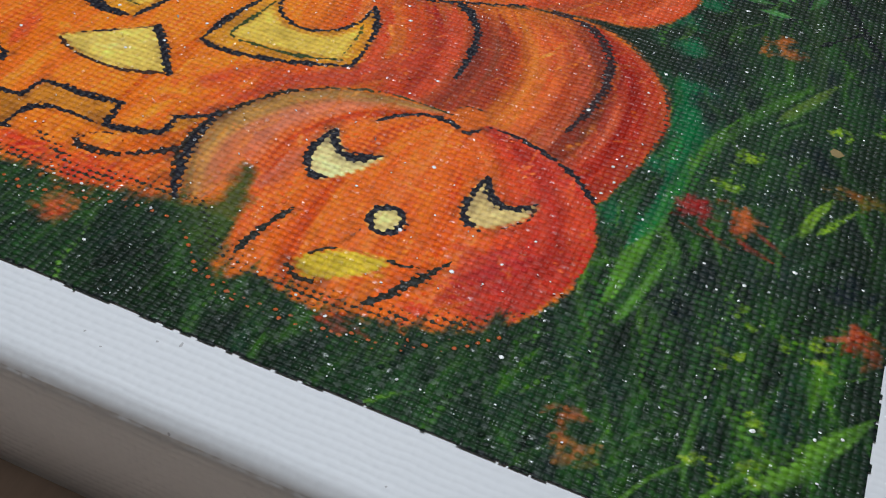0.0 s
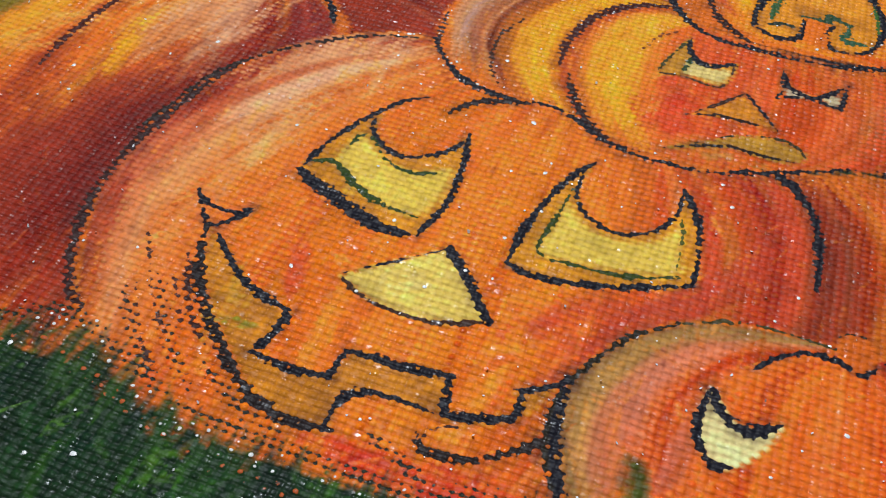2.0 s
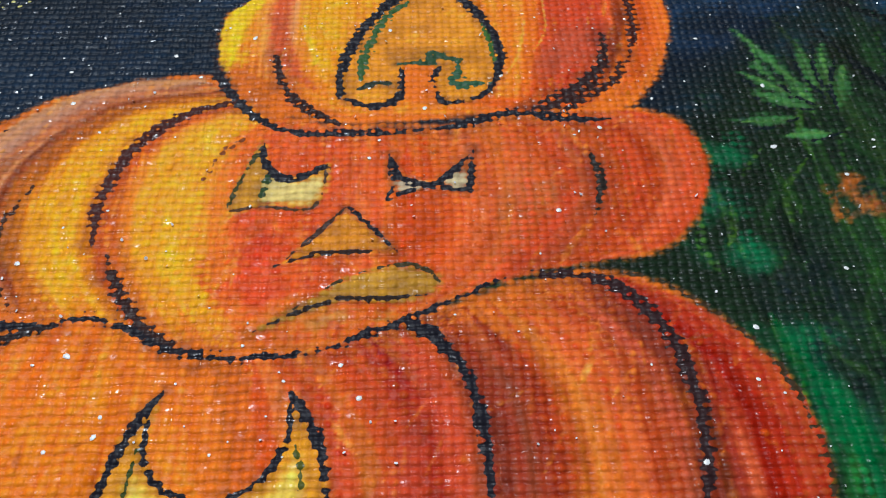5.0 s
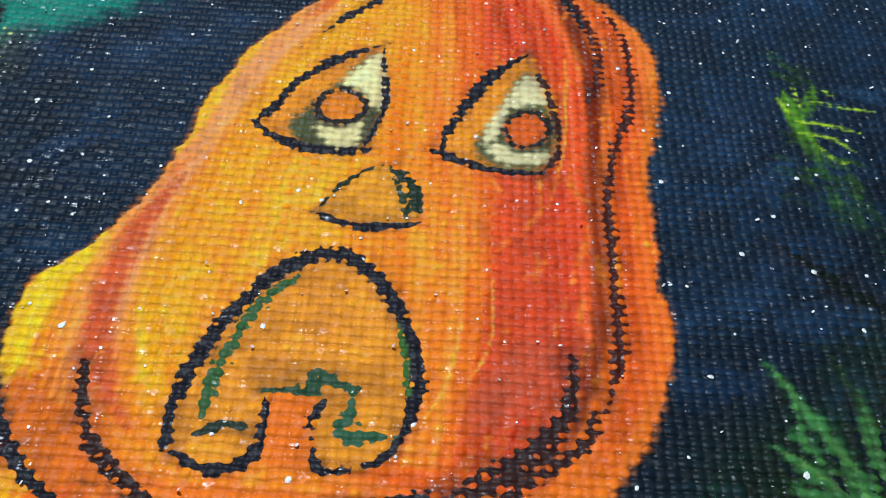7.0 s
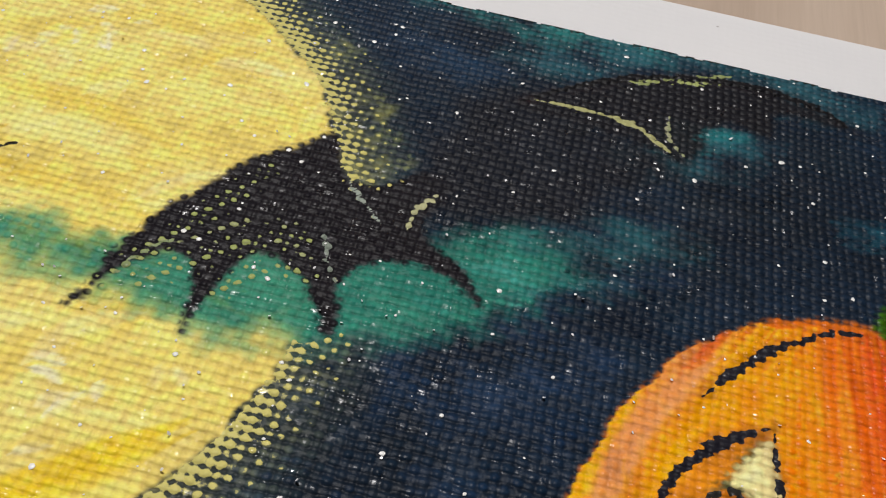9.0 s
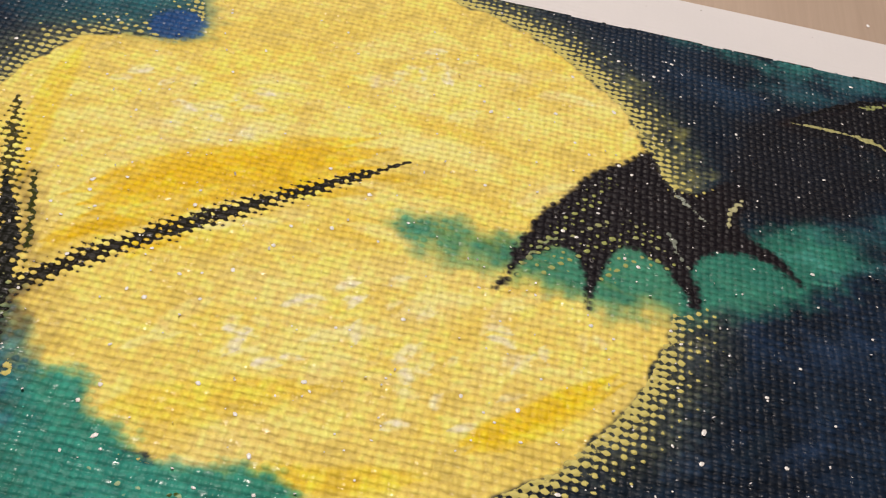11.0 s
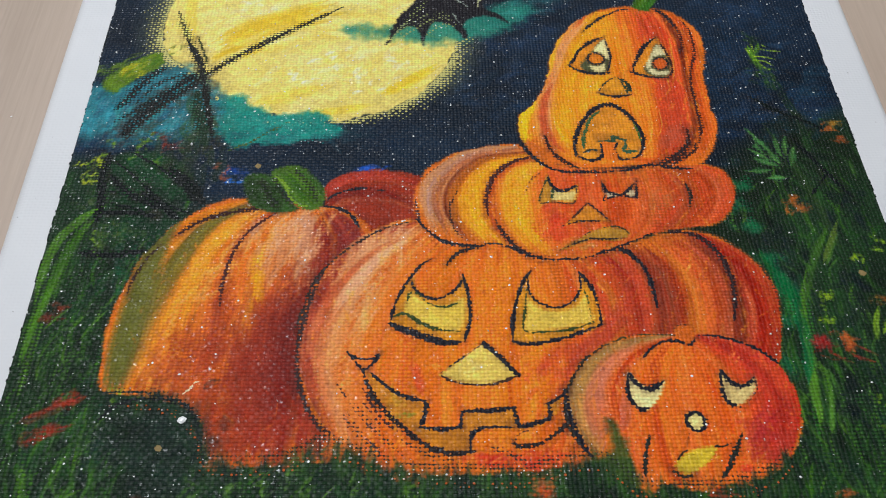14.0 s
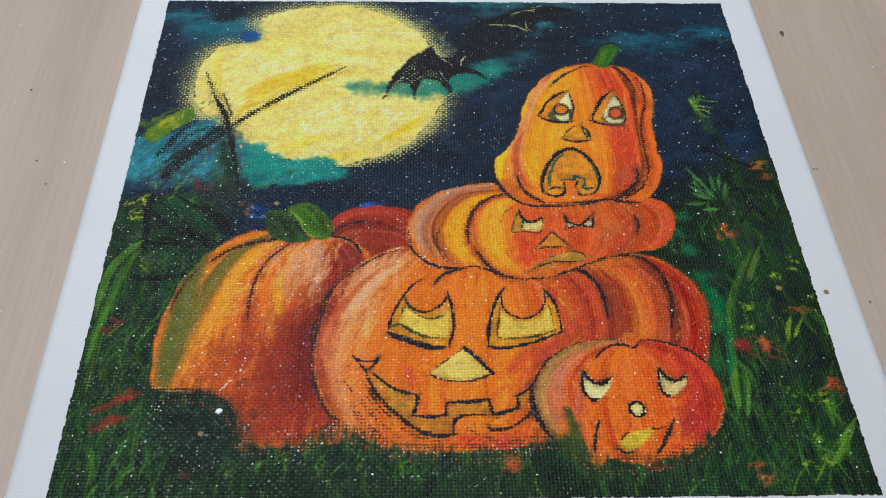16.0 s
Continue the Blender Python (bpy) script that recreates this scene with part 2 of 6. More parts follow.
def nearest(line, X, Y):
    """Distance from a line, how far along it (0 to 1) and the signed distance across."""
    best, along, across = np.full(X.shape, 1e9), np.zeros(X.shape), np.zeros(X.shape)
    for k, (a, b) in enumerate(zip(line, line[1:])):
        e = b - a
        l2 = e @ e + 1e-12
        s = np.clip(((X - a[0]) * e[0] + (Y - a[1]) * e[1]) / l2, 0, 1)
        dx, dy = X - a[0] - s * e[0], Y - a[1] - s * e[1]
        d = dx * dx + dy * dy
        m = d < best
        best[m], along[m] = d[m], (k + s[m]) / (len(line) - 1)
        across[m] = (np.sign(e[0] * dy - e[1] * dx) * np.sqrt(d))[m]
    return np.sqrt(best), along, across


def inside(poly, X, Y):
    odd = np.zeros(X.shape, bool)
    for (x0, y0), (x1, y1) in zip(poly, np.roll(poly, -1, 0)):
        if y0 != y1:
            odd ^= ((y0 > Y) != (y1 > Y)) & (X < (x1 - x0) * (Y - y0) / (y1 - y0) + x0)
    return odd


def lay(win, colour, alpha, crest=None):
    PIG[win] += (np.asarray(colour, float) - PIG[win]) * alpha[..., None]
    TOPC[win] += (np.asarray(colour, float) - TOPC[win]) * (alpha if crest is None else crest)[..., None]


def owner(name, parent=-1, label=""):
    OWNERS.append((name, parent, label))
    return len(OWNERS) - 1


def fill(pts, colour, soft=0.04, who=None, alpha=1.0, rag=0.0, smooth=True, vary=0.0):
    """A filled shape with a soft or ragged edge. Returns its window and mask."""
    poly = spline(pts, True) if smooth else np.array(pts, float)
    win = window(poly, soft * 2 + rag + 0.05)
    X, Y = GX[win], GY[win]
    into = inside(poly, X, Y)
    d, _, _ = nearest(np.vstack([poly, poly[:1]]), X, Y)
    d = np.where(into, d, -d)
    if rag:
        d = d + rag * (vnoise(X, Y, 0.11, 1) + vnoise(X, Y, 0.35, 2) - 1)
    a = np.clip(0.5 + d / (2 * soft), 0, 1) * alpha
    col = np.asarray(colour, float) + np.zeros(X.shape + (3,))
    if vary:
        col = col * (1 + vary * (vnoise(X, Y, 0.5, 3) + vnoise(X, Y, 0.16, 4) - 1))[..., None]
    lay(win, col * 0.93, np.clip(0.5 + (d - 0.012) / (2 * soft), 0, 1) * alpha, np.clip(0.5 + (d + 0.022) / (2 * soft), 0, 1) * alpha)
    LOAD[win] = np.where(a > 0.6, np.minimum(LOAD[win], -d * 4 - 0.2), LOAD[win])
    BARE[win] *= 1 - a
    if who is not None:
        OWNER[win][d > 0] = who
    return win, d > 0


def stroke(pts, width, colour, alpha=0.8, within=None, taper=True, streak=0.6, each=6):
    """One pass of a bristle brush, streaked along its way."""
    line = spline(pts, each=each)
    win = window(line, width)
    if win is None:
        return
    X, Y = GX[win], GY[win]
    d, u, v = nearest(line, X, Y)
    w = width * (np.clip(np.minimum(u * 5, (1 - u) * 3.5), 0.12, 1) if taper else 1)
    seed = rng.random() * 60
    hair = vnoise(v + seed, u * 0.16 + seed, 0.045, 5)
    a = np.clip((1 - d / w) * 2.2, 0, 1) * alpha * (1 - streak + streak * np.clip(hair * 2.8 - 0.8, 0, 1))
    if within is not None:
        a = a * within[win]
    deep, high = rng.choice([(0.1, 1.0), (1.0, 0.3), (0.7, 0.9)])
    lay(win, colour, a * deep, a * high)
    HIGH[win] += (hair - 0.4) * a * 0.00002


def line(pts, width, colour=(27, 26, 34), load=1.0, each=7, ends=0.35):
    """A dry, loaded line that catches the threads: load 1 covers, 0.3 breaks up."""
    way = spline(pts, each=each)
    win = window(way, width * 2.2)
    X, Y = GX[win], GY[win]
    d, u, _ = nearest(way, X, Y)
    d = np.abs(d + 0.03 * (vnoise(X, Y, 0.07, 3) + vnoise(X, Y, 0.2, 4) - 1))
    w = width * (ends + (1 - ends) * np.clip(np.minimum(u, 1 - u) * 6, 0, 1)) * (0.8 + 0.4 * vnoise(X, Y, 0.4, 6))
    m = np.clip(load - d / (w * 1.0), -1, 1)
    better = m > LOAD[win]
    near = better & (m > -0.9)
    INK[win][near] = np.asarray(colour, float)
    LOAD[win] = np.maximum(LOAD[win], m)
    if max(colour) < 75 and load > 0.45:
        stain = np.clip(1.1 - d / (2.6 * width), 0, 1) * np.clip(vnoise(X, Y, 0.12, 2) * 1.6 - 0.3, 0, 1) * 0.42
        lay(win, np.asarray(colour) * 0.6 + np.array((44, 18, 12)), stain, stain * 0.6)
        BARE[win] = np.maximum(BARE[win], 0.14 * (m > -0.3))


def dots_bare(pts, width, amount):
    """Cloth left bare along a line."""
    way = spline(pts)
    win = window(way, width)
    d, _, _ = nearest(way, GX[win], GY[win])
    BARE[win] = np.maximum(BARE[win], amount * np.clip(1.3 - d / width, 0, 1))


def shade(colours, u):
    c = np.array(colours, float)
    x = np.clip(u, 0, 1) * (len(c) - 1)
    i = min(int(x), len(c) - 2) if len(c) > 1 else 0
    return c[i] + (c[min(i + 1, len(c) - 1)] - c[i]) * (x - i)


def sweep(first, last, colours, count, width, within, alpha=0.9, jitter=17, part_of=(0.0, 1.0), streak=0.8):
    """Brush strokes that fan from one guide line to another, in a run of colours."""
    a, b = spline(first, each=4), spline(last, each=4)
    k = np.linspace(0, 1, 9)
    a = np.stack([np.interp(k, np.linspace(0, 1, len(a)), a[:, i]) for i in (0, 1)], 1)
    b = np.stack([np.interp(k, np.linspace(0, 1, len(b)), b[:, i]) for i in (0, 1)], 1)
    for n in rng.permutation(count):
        u = (n + rng.random()) / count
        way = a + (b - a) * u
        s = np.sort(rng.uniform(*part_of, 2))
        if s[1] - s[0] < 0.3 * (part_of[1] - part_of[0]):
            s = np.array(part_of)
        kk = np.linspace(s[0], s[1], 5)
        way = np.stack([np.interp(kk, k, way[:, i]) for i in (0, 1)], 1)
        stroke(way, width * rng.uniform(0.6, 1.3), shade(colours, u) + rng.normal(0, jitter) + rng.normal(0, jitter * 0.5, 3), alpha * rng.uniform(0.6, 1), within, each=2, streak=streak)


def masked(win, m):
    full = np.zeros((N + 1, N + 1))
    full[win] = m
    return full


def scrub(centre, size, colour, count, length, width, turn=0.0, spread=0.5, alpha=0.5, within=None, streak=0.6):
    """Loose short strokes about a place."""
    for _ in range(count):
        x, y = centre[0] + rng.normal(0, size[0]), centre[1] + rng.normal(0, size[1])
        a = turn + rng.normal(0, spread)
        dx, dy = math.cos(a) * length * rng.uniform(0.4, 1), math.sin(a) * length * rng.uniform(0.4, 1)
        bend = rng.normal(0, 0.15) * length
        stroke([(x - dx / 2, y - dy / 2), (x - dy * 0.1 + bend * 0.3, y + dx * 0.1), (x + dx / 2, y + dy / 2)], width * rng.uniform(0.6, 1.3), np.asarray(colour) + rng.normal(0, 8), alpha * rng.uniform(0.5, 1), within, each=3, streak=streak)


# -- night sky and meadow --
SKY = owner("night_sky", label="dark navy painted night sky with white specks")
MEADOW = owner("meadow", label="dark green painted meadow with loose grass strokes")
edge = np.interp(GX[0], [-9, -7, -5, 5.5, 6.5, 9], [-0.2, -0.6, -2.0, -0.5, 0.8, 1.6])[None, :] + 0.8 * (vnoise(GX, GY, 0.9, 1) - 0.5)
low = np.clip(0.5 + (edge - GY) / 1.2, 0, 1)[..., None]
PIG[:] = np.array((15, 29, 44)) * (1 - low) + np.array((24, 46, 26)) * low
PIG *= (0.75 + 0.5 * vnoise(GX, GY, 1.3, 2))[..., None]
TOPC[:] = PIG * 1.12
OWNER[:] = np.where(low[..., 0] > 0.5, MEADOW, SKY)
everywhere = np.ones_like(GX)
scrub((0, 5), (5.5, 3), (17, 42, 60), 260, 1.3, 0.2, 0.2, 0.5, 0.4, everywhere * (1 - low[..., 0]))
scrub((2, 3.5), (3, 2.5), (14, 22, 34), 160, 1.3, 0.2, 0.3, 0.5, 0.5)
TEAL, DEEPTEAL, BLUE = (34, 118, 118), (24, 78, 92), (22, 66, 150)


def haze(pts, colour, count, size, length=0.9, alpha=0.35, turn=0.2):
    for p in pts:
        scrub(p, (size, size * 0.45), colour, count, length, 0.13, turn, 0.5, alpha)


haze([(-8.33, 8.14), (-7.72, 7.55), (-7.00, 7.41), (-6.50, 7.71)], (30, 118, 132), 34, 0.35, 0.9, 0.5)
haze([(-8.74, 1.84), (-8.08, 1.61), (-7.24, 1.16), (-5.88, 1.50), (-5.09, 1.38), (-3.99, 1.27), (-8.02, 2.30), (-7.23, 2.30), (-5.59, 1.72)], (38, 124, 128), 30, 0.4, 1.0, 0.5)
haze([(-5.38, 1.16), (-4.44, 1.05), (-3.35, 0.93)], (24, 70, 84), 24, 0.4)
haze([(5.83, 7.07), (6.89, 6.93), (7.87, 7.38), (8.60, 7.38), (5.25, 6.78)], (28, 104, 124), 34, 0.4, 0.9, 0.45)
haze([(6.60, 8.57), (7.85, 8.27)], (28, 60, 84), 24, 0.5)
haze([(8.32, 2.57), (8.95, 3.19)], (26, 66, 88), 18, 0.3)
haze([(1.20, 8.87), (2.11, 8.87), (0.26, 9.05), (2.67, 7.67), (2.99, 9.32), (1.68, 9.07)], (34, 112, 112), 26, 0.25, 0.7, 0.5)
haze([(0.56, 7.91), (0.24, 8.12)], (24, 52, 78), 22, 0.25)
haze([(-1.63, 0.49), (-5.01, 0.49), (0.25, 1.39)], (21, 38, 56), 22, 0.6)
haze([(6.04, -0.59), (5.78, -1.21), (5.98, -1.81), (6.17, -2.78), (6.35, -3.52), (6.36, -4.42), (6.09, -5.44)], (18, 104, 62), 16, 0.18, 0.6, 0.5, 1.9)
haze([(1.38, 8.37), (1.94, 8.76), (2.82, 8.99), (3.72, 8.93), (4.19, 8.63), (3.15, 7.75), (2.62, 7.25)], (34, 84, 96), 26, 0.25, 0.7, 0.5)
haze([(1.45, 5.91), (1.95, 5.94), (2.43, 6.16), (1.75, 5.54)], (34, 90, 98), 22, 0.25, 0.7, 0.45)
haze([(-5.39, -0.36)], BLUE, 10, 0.12, 0.4, 0.6)

# bluer strokes either side of the pear-shaped pumpkin, gloss sheen put into the colour
scrub((7.0, 3.5), (1.2, 1.8), (26, 58, 88), 90, 0.9, 0.14, 0.5, 0.6, 0.5, everywhere * (1 - low[..., 0]))
scrub((0.8, 2.2), (1.6, 1.2), (24, 46, 70), 90, 0.9, 0.14, 0.3, 0.5, 0.5)

# more of the sky's sheen, laid on as lighter blue paint
for p in [(6.9, 2.6), (7.6, 1.8), (6.6, 4.2), (7.2, 5.6), (6.4, 1.2), (1.0, 3.6), (0.6, 2.2), (1.6, 4.8)]:
    scrub(p, (0.6, 0.6), (30, 58, 92), 22, 0.9, 0.16, 0.4, 0.5, 0.4)
# -- moon --
MOON = owner("moon", label="large pale yellow painted moon")
moon = [(-7.61, 4.40), (-7.61, 5.32), (-7.35, 6.22), (-6.89, 6.72), (-6.24, 6.87), (-5.94, 7.22), (-6.05, 7.92), (-5.30, 8.41), (-4.23, 8.66), (-3.14, 8.73), (-2.04, 8.34), (-0.96, 7.37), (-0.51, 6.51), (-0.18, 5.41), (-0.26, 4.30), (-0.53, 3.33), (-1.08, 2.48), (-1.80, 1.84), (-2.58, 1.47), (-3.08, 1.30), (-3.46, 1.42), (-4.09, 1.40), (-4.64, 1.52), (-5.20, 1.60), (-5.75, 1.95), (-6.30, 2.45), (-6.85, 3.14), (-7.31, 3.59)]
ring = spline(moon, True)
win = window(ring, 1.3)
d, _, _ = nearest(np.vstack([ring, ring[:1]]), GX[win], GY[win])
out = ~inside(ring, GX[win], GY[win])
speck = vnoise(GX[win], GY[win], 0.06, 3)
glow = np.clip(1 - d / 0.85, 0, 1) ** 1.3 * out * np.clip((GY[win] - 1.9) / 0.8, 0, 1)
lay(win, (176, 174, 118), glow * 0.3, glow * np.clip(speck * 1.8 - 0.1, 0, 1) * 0.95)
for p in [(-0.32, 6.85), (-0.17, 6.61), (-0.03, 6.38), (-0.32, 7.24), (-0.74, 7.73)]:
    scrub(p, (0.14, 0.18), (140, 142, 84), 12, 0.3, 0.07, 1.7, 0.5, 0.5)
rim = np.where(out & (GY[win] > 1.25), 0.28 - d / 0.62 + 0.35 * (vnoise(GX[win], GY[win], 0.9, 5) - 0.5), -1.0)
INK[win][rim > -0.8] = (196, 188, 112)
LOAD[win] = np.maximum(LOAD[win], np.clip(rim, -1, 1))
win, m = fill(moon, (238, 218, 116), 0.05, MOON, rag=0.1)
moon_mask = masked(win, m)
for c, n, ln, w, al in (((242, 222, 112), 200, 1.8, 0.22, 0.6), ((244, 230, 146), 180, 1.6, 0.2, 0.5), ((234, 204, 74), 70, 1.6, 0.16, 0.4), ((248, 240, 196), 60, 0.9, 0.08, 0.5)):
    scrub([(-4.02, 4.80)][0], (2.3, 2.1), c, n, ln * 1.3, w * 1.3, 0.35, 0.3, al * 0.8, moon_mask, 0.25)
for p in [(-5.47, 4.07), (-4.67, 4.49), (-4.03, 4.91), (-3.37, 5.34), (-5.94, 3.77)]:
    scrub(p, (0.3, 0.12), (214, 176, 28), 9, 1.0, 0.12, 0.5, 0.12, 0.6, moon_mask)
for p in [(-3.46, 3.52), (-3.92, 2.91), (-2.62, 2.91), (-5.11, 5.87), (-3.45, 7.29), (-6.01, 6.28), (-1.65, 3.28)]:
    scrub(p, (0.3, 0.2), (250, 248, 228), 12, 0.35, 0.07, 0.5, 0.8, 0.7, moon_mask)
for p in [(-7.17, 5.86), (-7.16, 5.05), (-6.48, 5.86), (-6.73, 4.27)]:
    scrub(p, (0.1, 0.3), (232, 212, 110), 6, 1.0, 0.1, 1.2, 0.15, 0.5, moon_mask)

for way, c, w in (([(-6.12, 4.18), (-5.41, 4.72), (-4.49, 5.22), (-3.52, 5.73)], (226, 186, 34), 0.22), ([(-2.07, 2.26), (-1.49, 2.68), (-0.73, 3.36)], (230, 196, 40), 0.14), ([(-4.99, 1.95), (-4.32, 2.27), (-3.47, 2.64)], (232, 206, 80), 0.2), ([(-3.90, 1.54), (-3.05, 1.69), (-2.34, 1.91)], (232, 202, 60), 0.14), ([(-7.07, 6.29), (-7.06, 5.26), (-6.83, 4.10)], (232, 208, 84), 0.16), ([(-5.64, 5.85), (-5.09, 6.73), (-4.07, 7.28)], (236, 212, 96), 0.2)):
    for q in range(5):
        shift = rng.normal(0, w * 0.6, 2)
        stroke([(x + shift[0], y + shift[1]) for x, y in way], w, c, 0.6, moon_mask, streak=0.35)
m = moon_mask > 0
PIG[m] = PIG[m] * 0.1 + TOPC[m] * 0.9

# -- clouds that cross the moon --
CLOUD = owner("cloud", label="teal painted cloud strip across the moon")
win, m = fill([(-3.08, 4.74), (-2.73, 4.95), (-2.33, 4.91), (-1.85, 4.90), (-1.23, 5.05), (-0.33, 5.36), (0.52, 5.65), (1.05, 5.90), (1.60, 5.90), (1.76, 5.52), (1.34, 5.04), (0.72, 4.68), (0.11, 4.43), (-0.33, 4.35), (-0.76, 4.26), (-1.30, 4.24), (-1.78, 4.35), (-2.24, 4.36), (-2.70, 4.49)], (34, 132, 114), 0.2, CLOUD, 0.9, 0.2)
mm = masked(win, m)
scrub([(-0.68, 4.72)][0], (1.4, 0.25), (52, 138, 116), 60, 0.9, 0.1, -0.15, 0.2, 0.5, mm)
scrub([(-2.06, 4.65)][0], (0.5, 0.15), (128, 150, 72), 16, 0.6, 0.08, -0.3, 0.2, 0.5, mm)
scrub([(1.04, 5.34)][0], (0.4, 0.2), (64, 158, 150), 16, 0.5, 0.08, 0.2, 0.3, 0.5, mm)
CLOUD2 = owner("cloud", label="teal painted cloud under the moon")
win, m = fill([(-6.15, 1.89), (-5.77, 2.12), (-5.40, 2.13), (-5.20, 1.81), (-4.88, 1.74), (-4.54, 1.53), (-4.19, 1.54), (-3.77, 1.66), (-3.47, 1.57), (-3.22, 1.28), (-2.87, 1.01), (-3.23, 0.80), (-3.77, 0.73), (-4.29, 0.55), (-4.84, 0.59), (-5.21, 0.40), (-5.69, 0.68), (-5.99, 1.28)], (26, 142, 128), 0.09, CLOUD2, 0.95, 0.12)
mm = masked(win, m)
scrub([(-4.68, 1.12)][0], (1.2, 0.4), (50, 172, 152), 50, 0.7, 0.1, -0.2, 0.4, 0.5, mm)
scrub([(-4.06, 0.81)][0], (1.2, 0.14), (26, 84, 96), 30, 0.7, 0.1, 0.0, 0.2, 0.5, mm)
line([(-5.02, 0.79), (-4.47, 0.77), (-3.77, 0.73), (-3.10, 0.88)], 0.42, (44, 128, 124), -0.05, ends=0.6)
line([(-5.08, 1.34), (-4.42, 1.26), (-3.85, 1.26), (-3.44, 1.33)], 0.3, (150, 180, 140), -0.22, ends=0.6)
CLOUD3 = owner("cloud", label="teal and blue painted cloud at the moon's rim")
fill([(-8.55, 8.20), (-7.76, 7.91), (-6.87, 7.85), (-6.13, 7.98), (-5.90, 7.42), (-5.96, 6.93), (-6.58, 6.81), (-7.19, 6.81), (-7.79, 6.69), (-8.39, 7.26)], (24, 96, 112), 0.2, CLOUD3, 0.6, 0.2)
fill([(-6.53, 7.21), (-6.12, 7.45), (-5.90, 7.22), (-5.98, 6.90), (-6.41, 6.84)], (20, 78, 150), 0.05, CLOUD3, 0.8, 0.05)

# -- leafy plants behind --
PLANT = owner("leafy_plant", label="dark green painted leaves")


def leaf(a, b, wide, colour, who, dark=(14, 26, 20)):
    a, b = np.array(a), np.array(b)
    e = b - a
    n = np.array((-e[1], e[0]))
    poly = [a, a + e * 0.3 + n * wide, a + e * 0.65 + n * wide * 0.9, b, a + e * 0.65 - n * wide * 0.8, a + e * 0.3 - n * wide * 0.8]
    w, k = fill(poly, colour, 0.06, who, 0.85, 0.06, vary=0.3)
    mk = masked(w, k)
    for s in np.linspace(-0.6, 0.6, 5):
        stroke([a, a + e * 0.5 + n * wide * s, b], 0.06, np.asarray(colour) * rng.uniform(0.75, 1.4), 0.5, mk)


for a, b, w in zip([(-8.15, 0.07), (-7.94, 0.17), (-8.23, -1.77), (-7.62, -1.47)], [(-6.59, -1.58), (-6.05, -1.18), (-6.12, -1.87), (-6.92, -2.35)], (0.28, 0.2, 0.22, 0.25)):
    leaf(a, b, w * 1.25, (22, 62, 34), PLANT)
scrub((-7.0, -1.3), (0.8, 0.7), (15, 32, 26), 70, 0.7, 0.12, -0.8, 0.3, 0.55)
scrub((-7.2, -0.9), (0.5, 0.4), (28, 84, 40), 26, 0.6, 0.12, -0.8, 0.3, 0.5)
for a, b in zip([(-8.15, 0.07), (-7.73, 0.28), (-7.99, -0.97), (-7.78, -1.38)], [(-6.76, -1.38), (-6.22, -0.98), (-6.00, -1.68), (-6.86, -1.77)]):
    line([a, ((a[0] + b[0]) / 2, (a[1] + b[1]) / 2 + 0.1), b], 0.05, (12, 20, 20), 0.7)
for way, w in (([(-8.16, 0.19), (-8.20, -0.51), (-8.08, -1.40), (-8.08, -1.83)], 0.14), ([(-8.02, -0.51), (-7.58, -0.98), (-7.21, -1.24), (-6.75, -1.48)], 0.12), ([(-8.00, -1.59), (-7.46, -1.59), (-6.86, -1.68)], 0.09), ([(-6.77, -0.25), (-6.31, -0.85), (-6.05, -1.24)], 0.13), ([(-6.76, -0.23), (-6.40, -0.54), (-6.10, -0.88), (-5.86, -1.32)], 0.1), ([(-7.24, -1.02), (-6.82, -1.32), (-6.40, -1.75)], 0.11), ([(-8.28, -2.72), (-7.65, -2.78), (-6.90, -2.66)], 0.12)):
    line(way, w, (11, 17, 17), 0.75, ends=0.4)
FERN = owner("leafy_plant", label="dark green painted fern leaves")
FRONDS = [[(6.50, 1.21), (6.80, 0.64), (7.06, 0.19)],
             [(6.64, 0.90), (6.64, 0.56), (6.86, 0.24)],
             [(7.11, 1.00), (7.12, 0.55), (7.20, 0.10)],
             [(7.36, 0.93), (7.29, 0.50), (7.28, 0.10)],
             [(6.39, 0.55), (6.68, 0.33), (6.95, 0.09)],
             [(6.50, 0.23), (6.75, 0.09), (7.04, -0.05)],
             [(6.21, -0.19), (6.54, -0.20), (6.90, -0.14)],
             [(6.61, -0.43), (6.93, -0.38), (7.23, -0.38)],
             [(7.54, 0.72), (7.40, 0.30), (7.27, -0.09)],
             [(6.83, 0.49), (6.95, 0.24), (7.09, 0.00)]]
scrub((7.3, 0.3), (0.35, 0.4), (26, 48, 30), 40, 0.7, 0.1, -0.9, 0.4, 0.6)
for a, b, c in FRONDS:
    a, b, c = np.array(a), np.array(b), np.array(c)
    side = np.array((b[1] - a[1], a[0] - b[0]))
    side = side / np.hypot(*side) * 0.085
    win, m = fill([a, (a + b) / 2 + side * 0.6, b + side, c, b - side, (a + b) / 2 - side * 0.6], (58, 112, 58), 0.03, FERN, 0.95, 0.06, vary=0.3)
    stroke([a, b, c], 0.04, (98, 150, 70), 0.8, masked(win, m))
    line([a + side, b + side * 1.2, c], 0.025, (14, 26, 28), 0.6)
for way in ([(7.52, 0.27), (8.11, 0.09), (8.79, 0.01)], [(7.72, 0.49), (8.48, 0.38), (8.85, -0.42)], [(7.74, -0.16), (7.79, -1.01), (7.69, -1.82)]):
    stroke(way, 0.1, (40, 70, 36), 0.8)
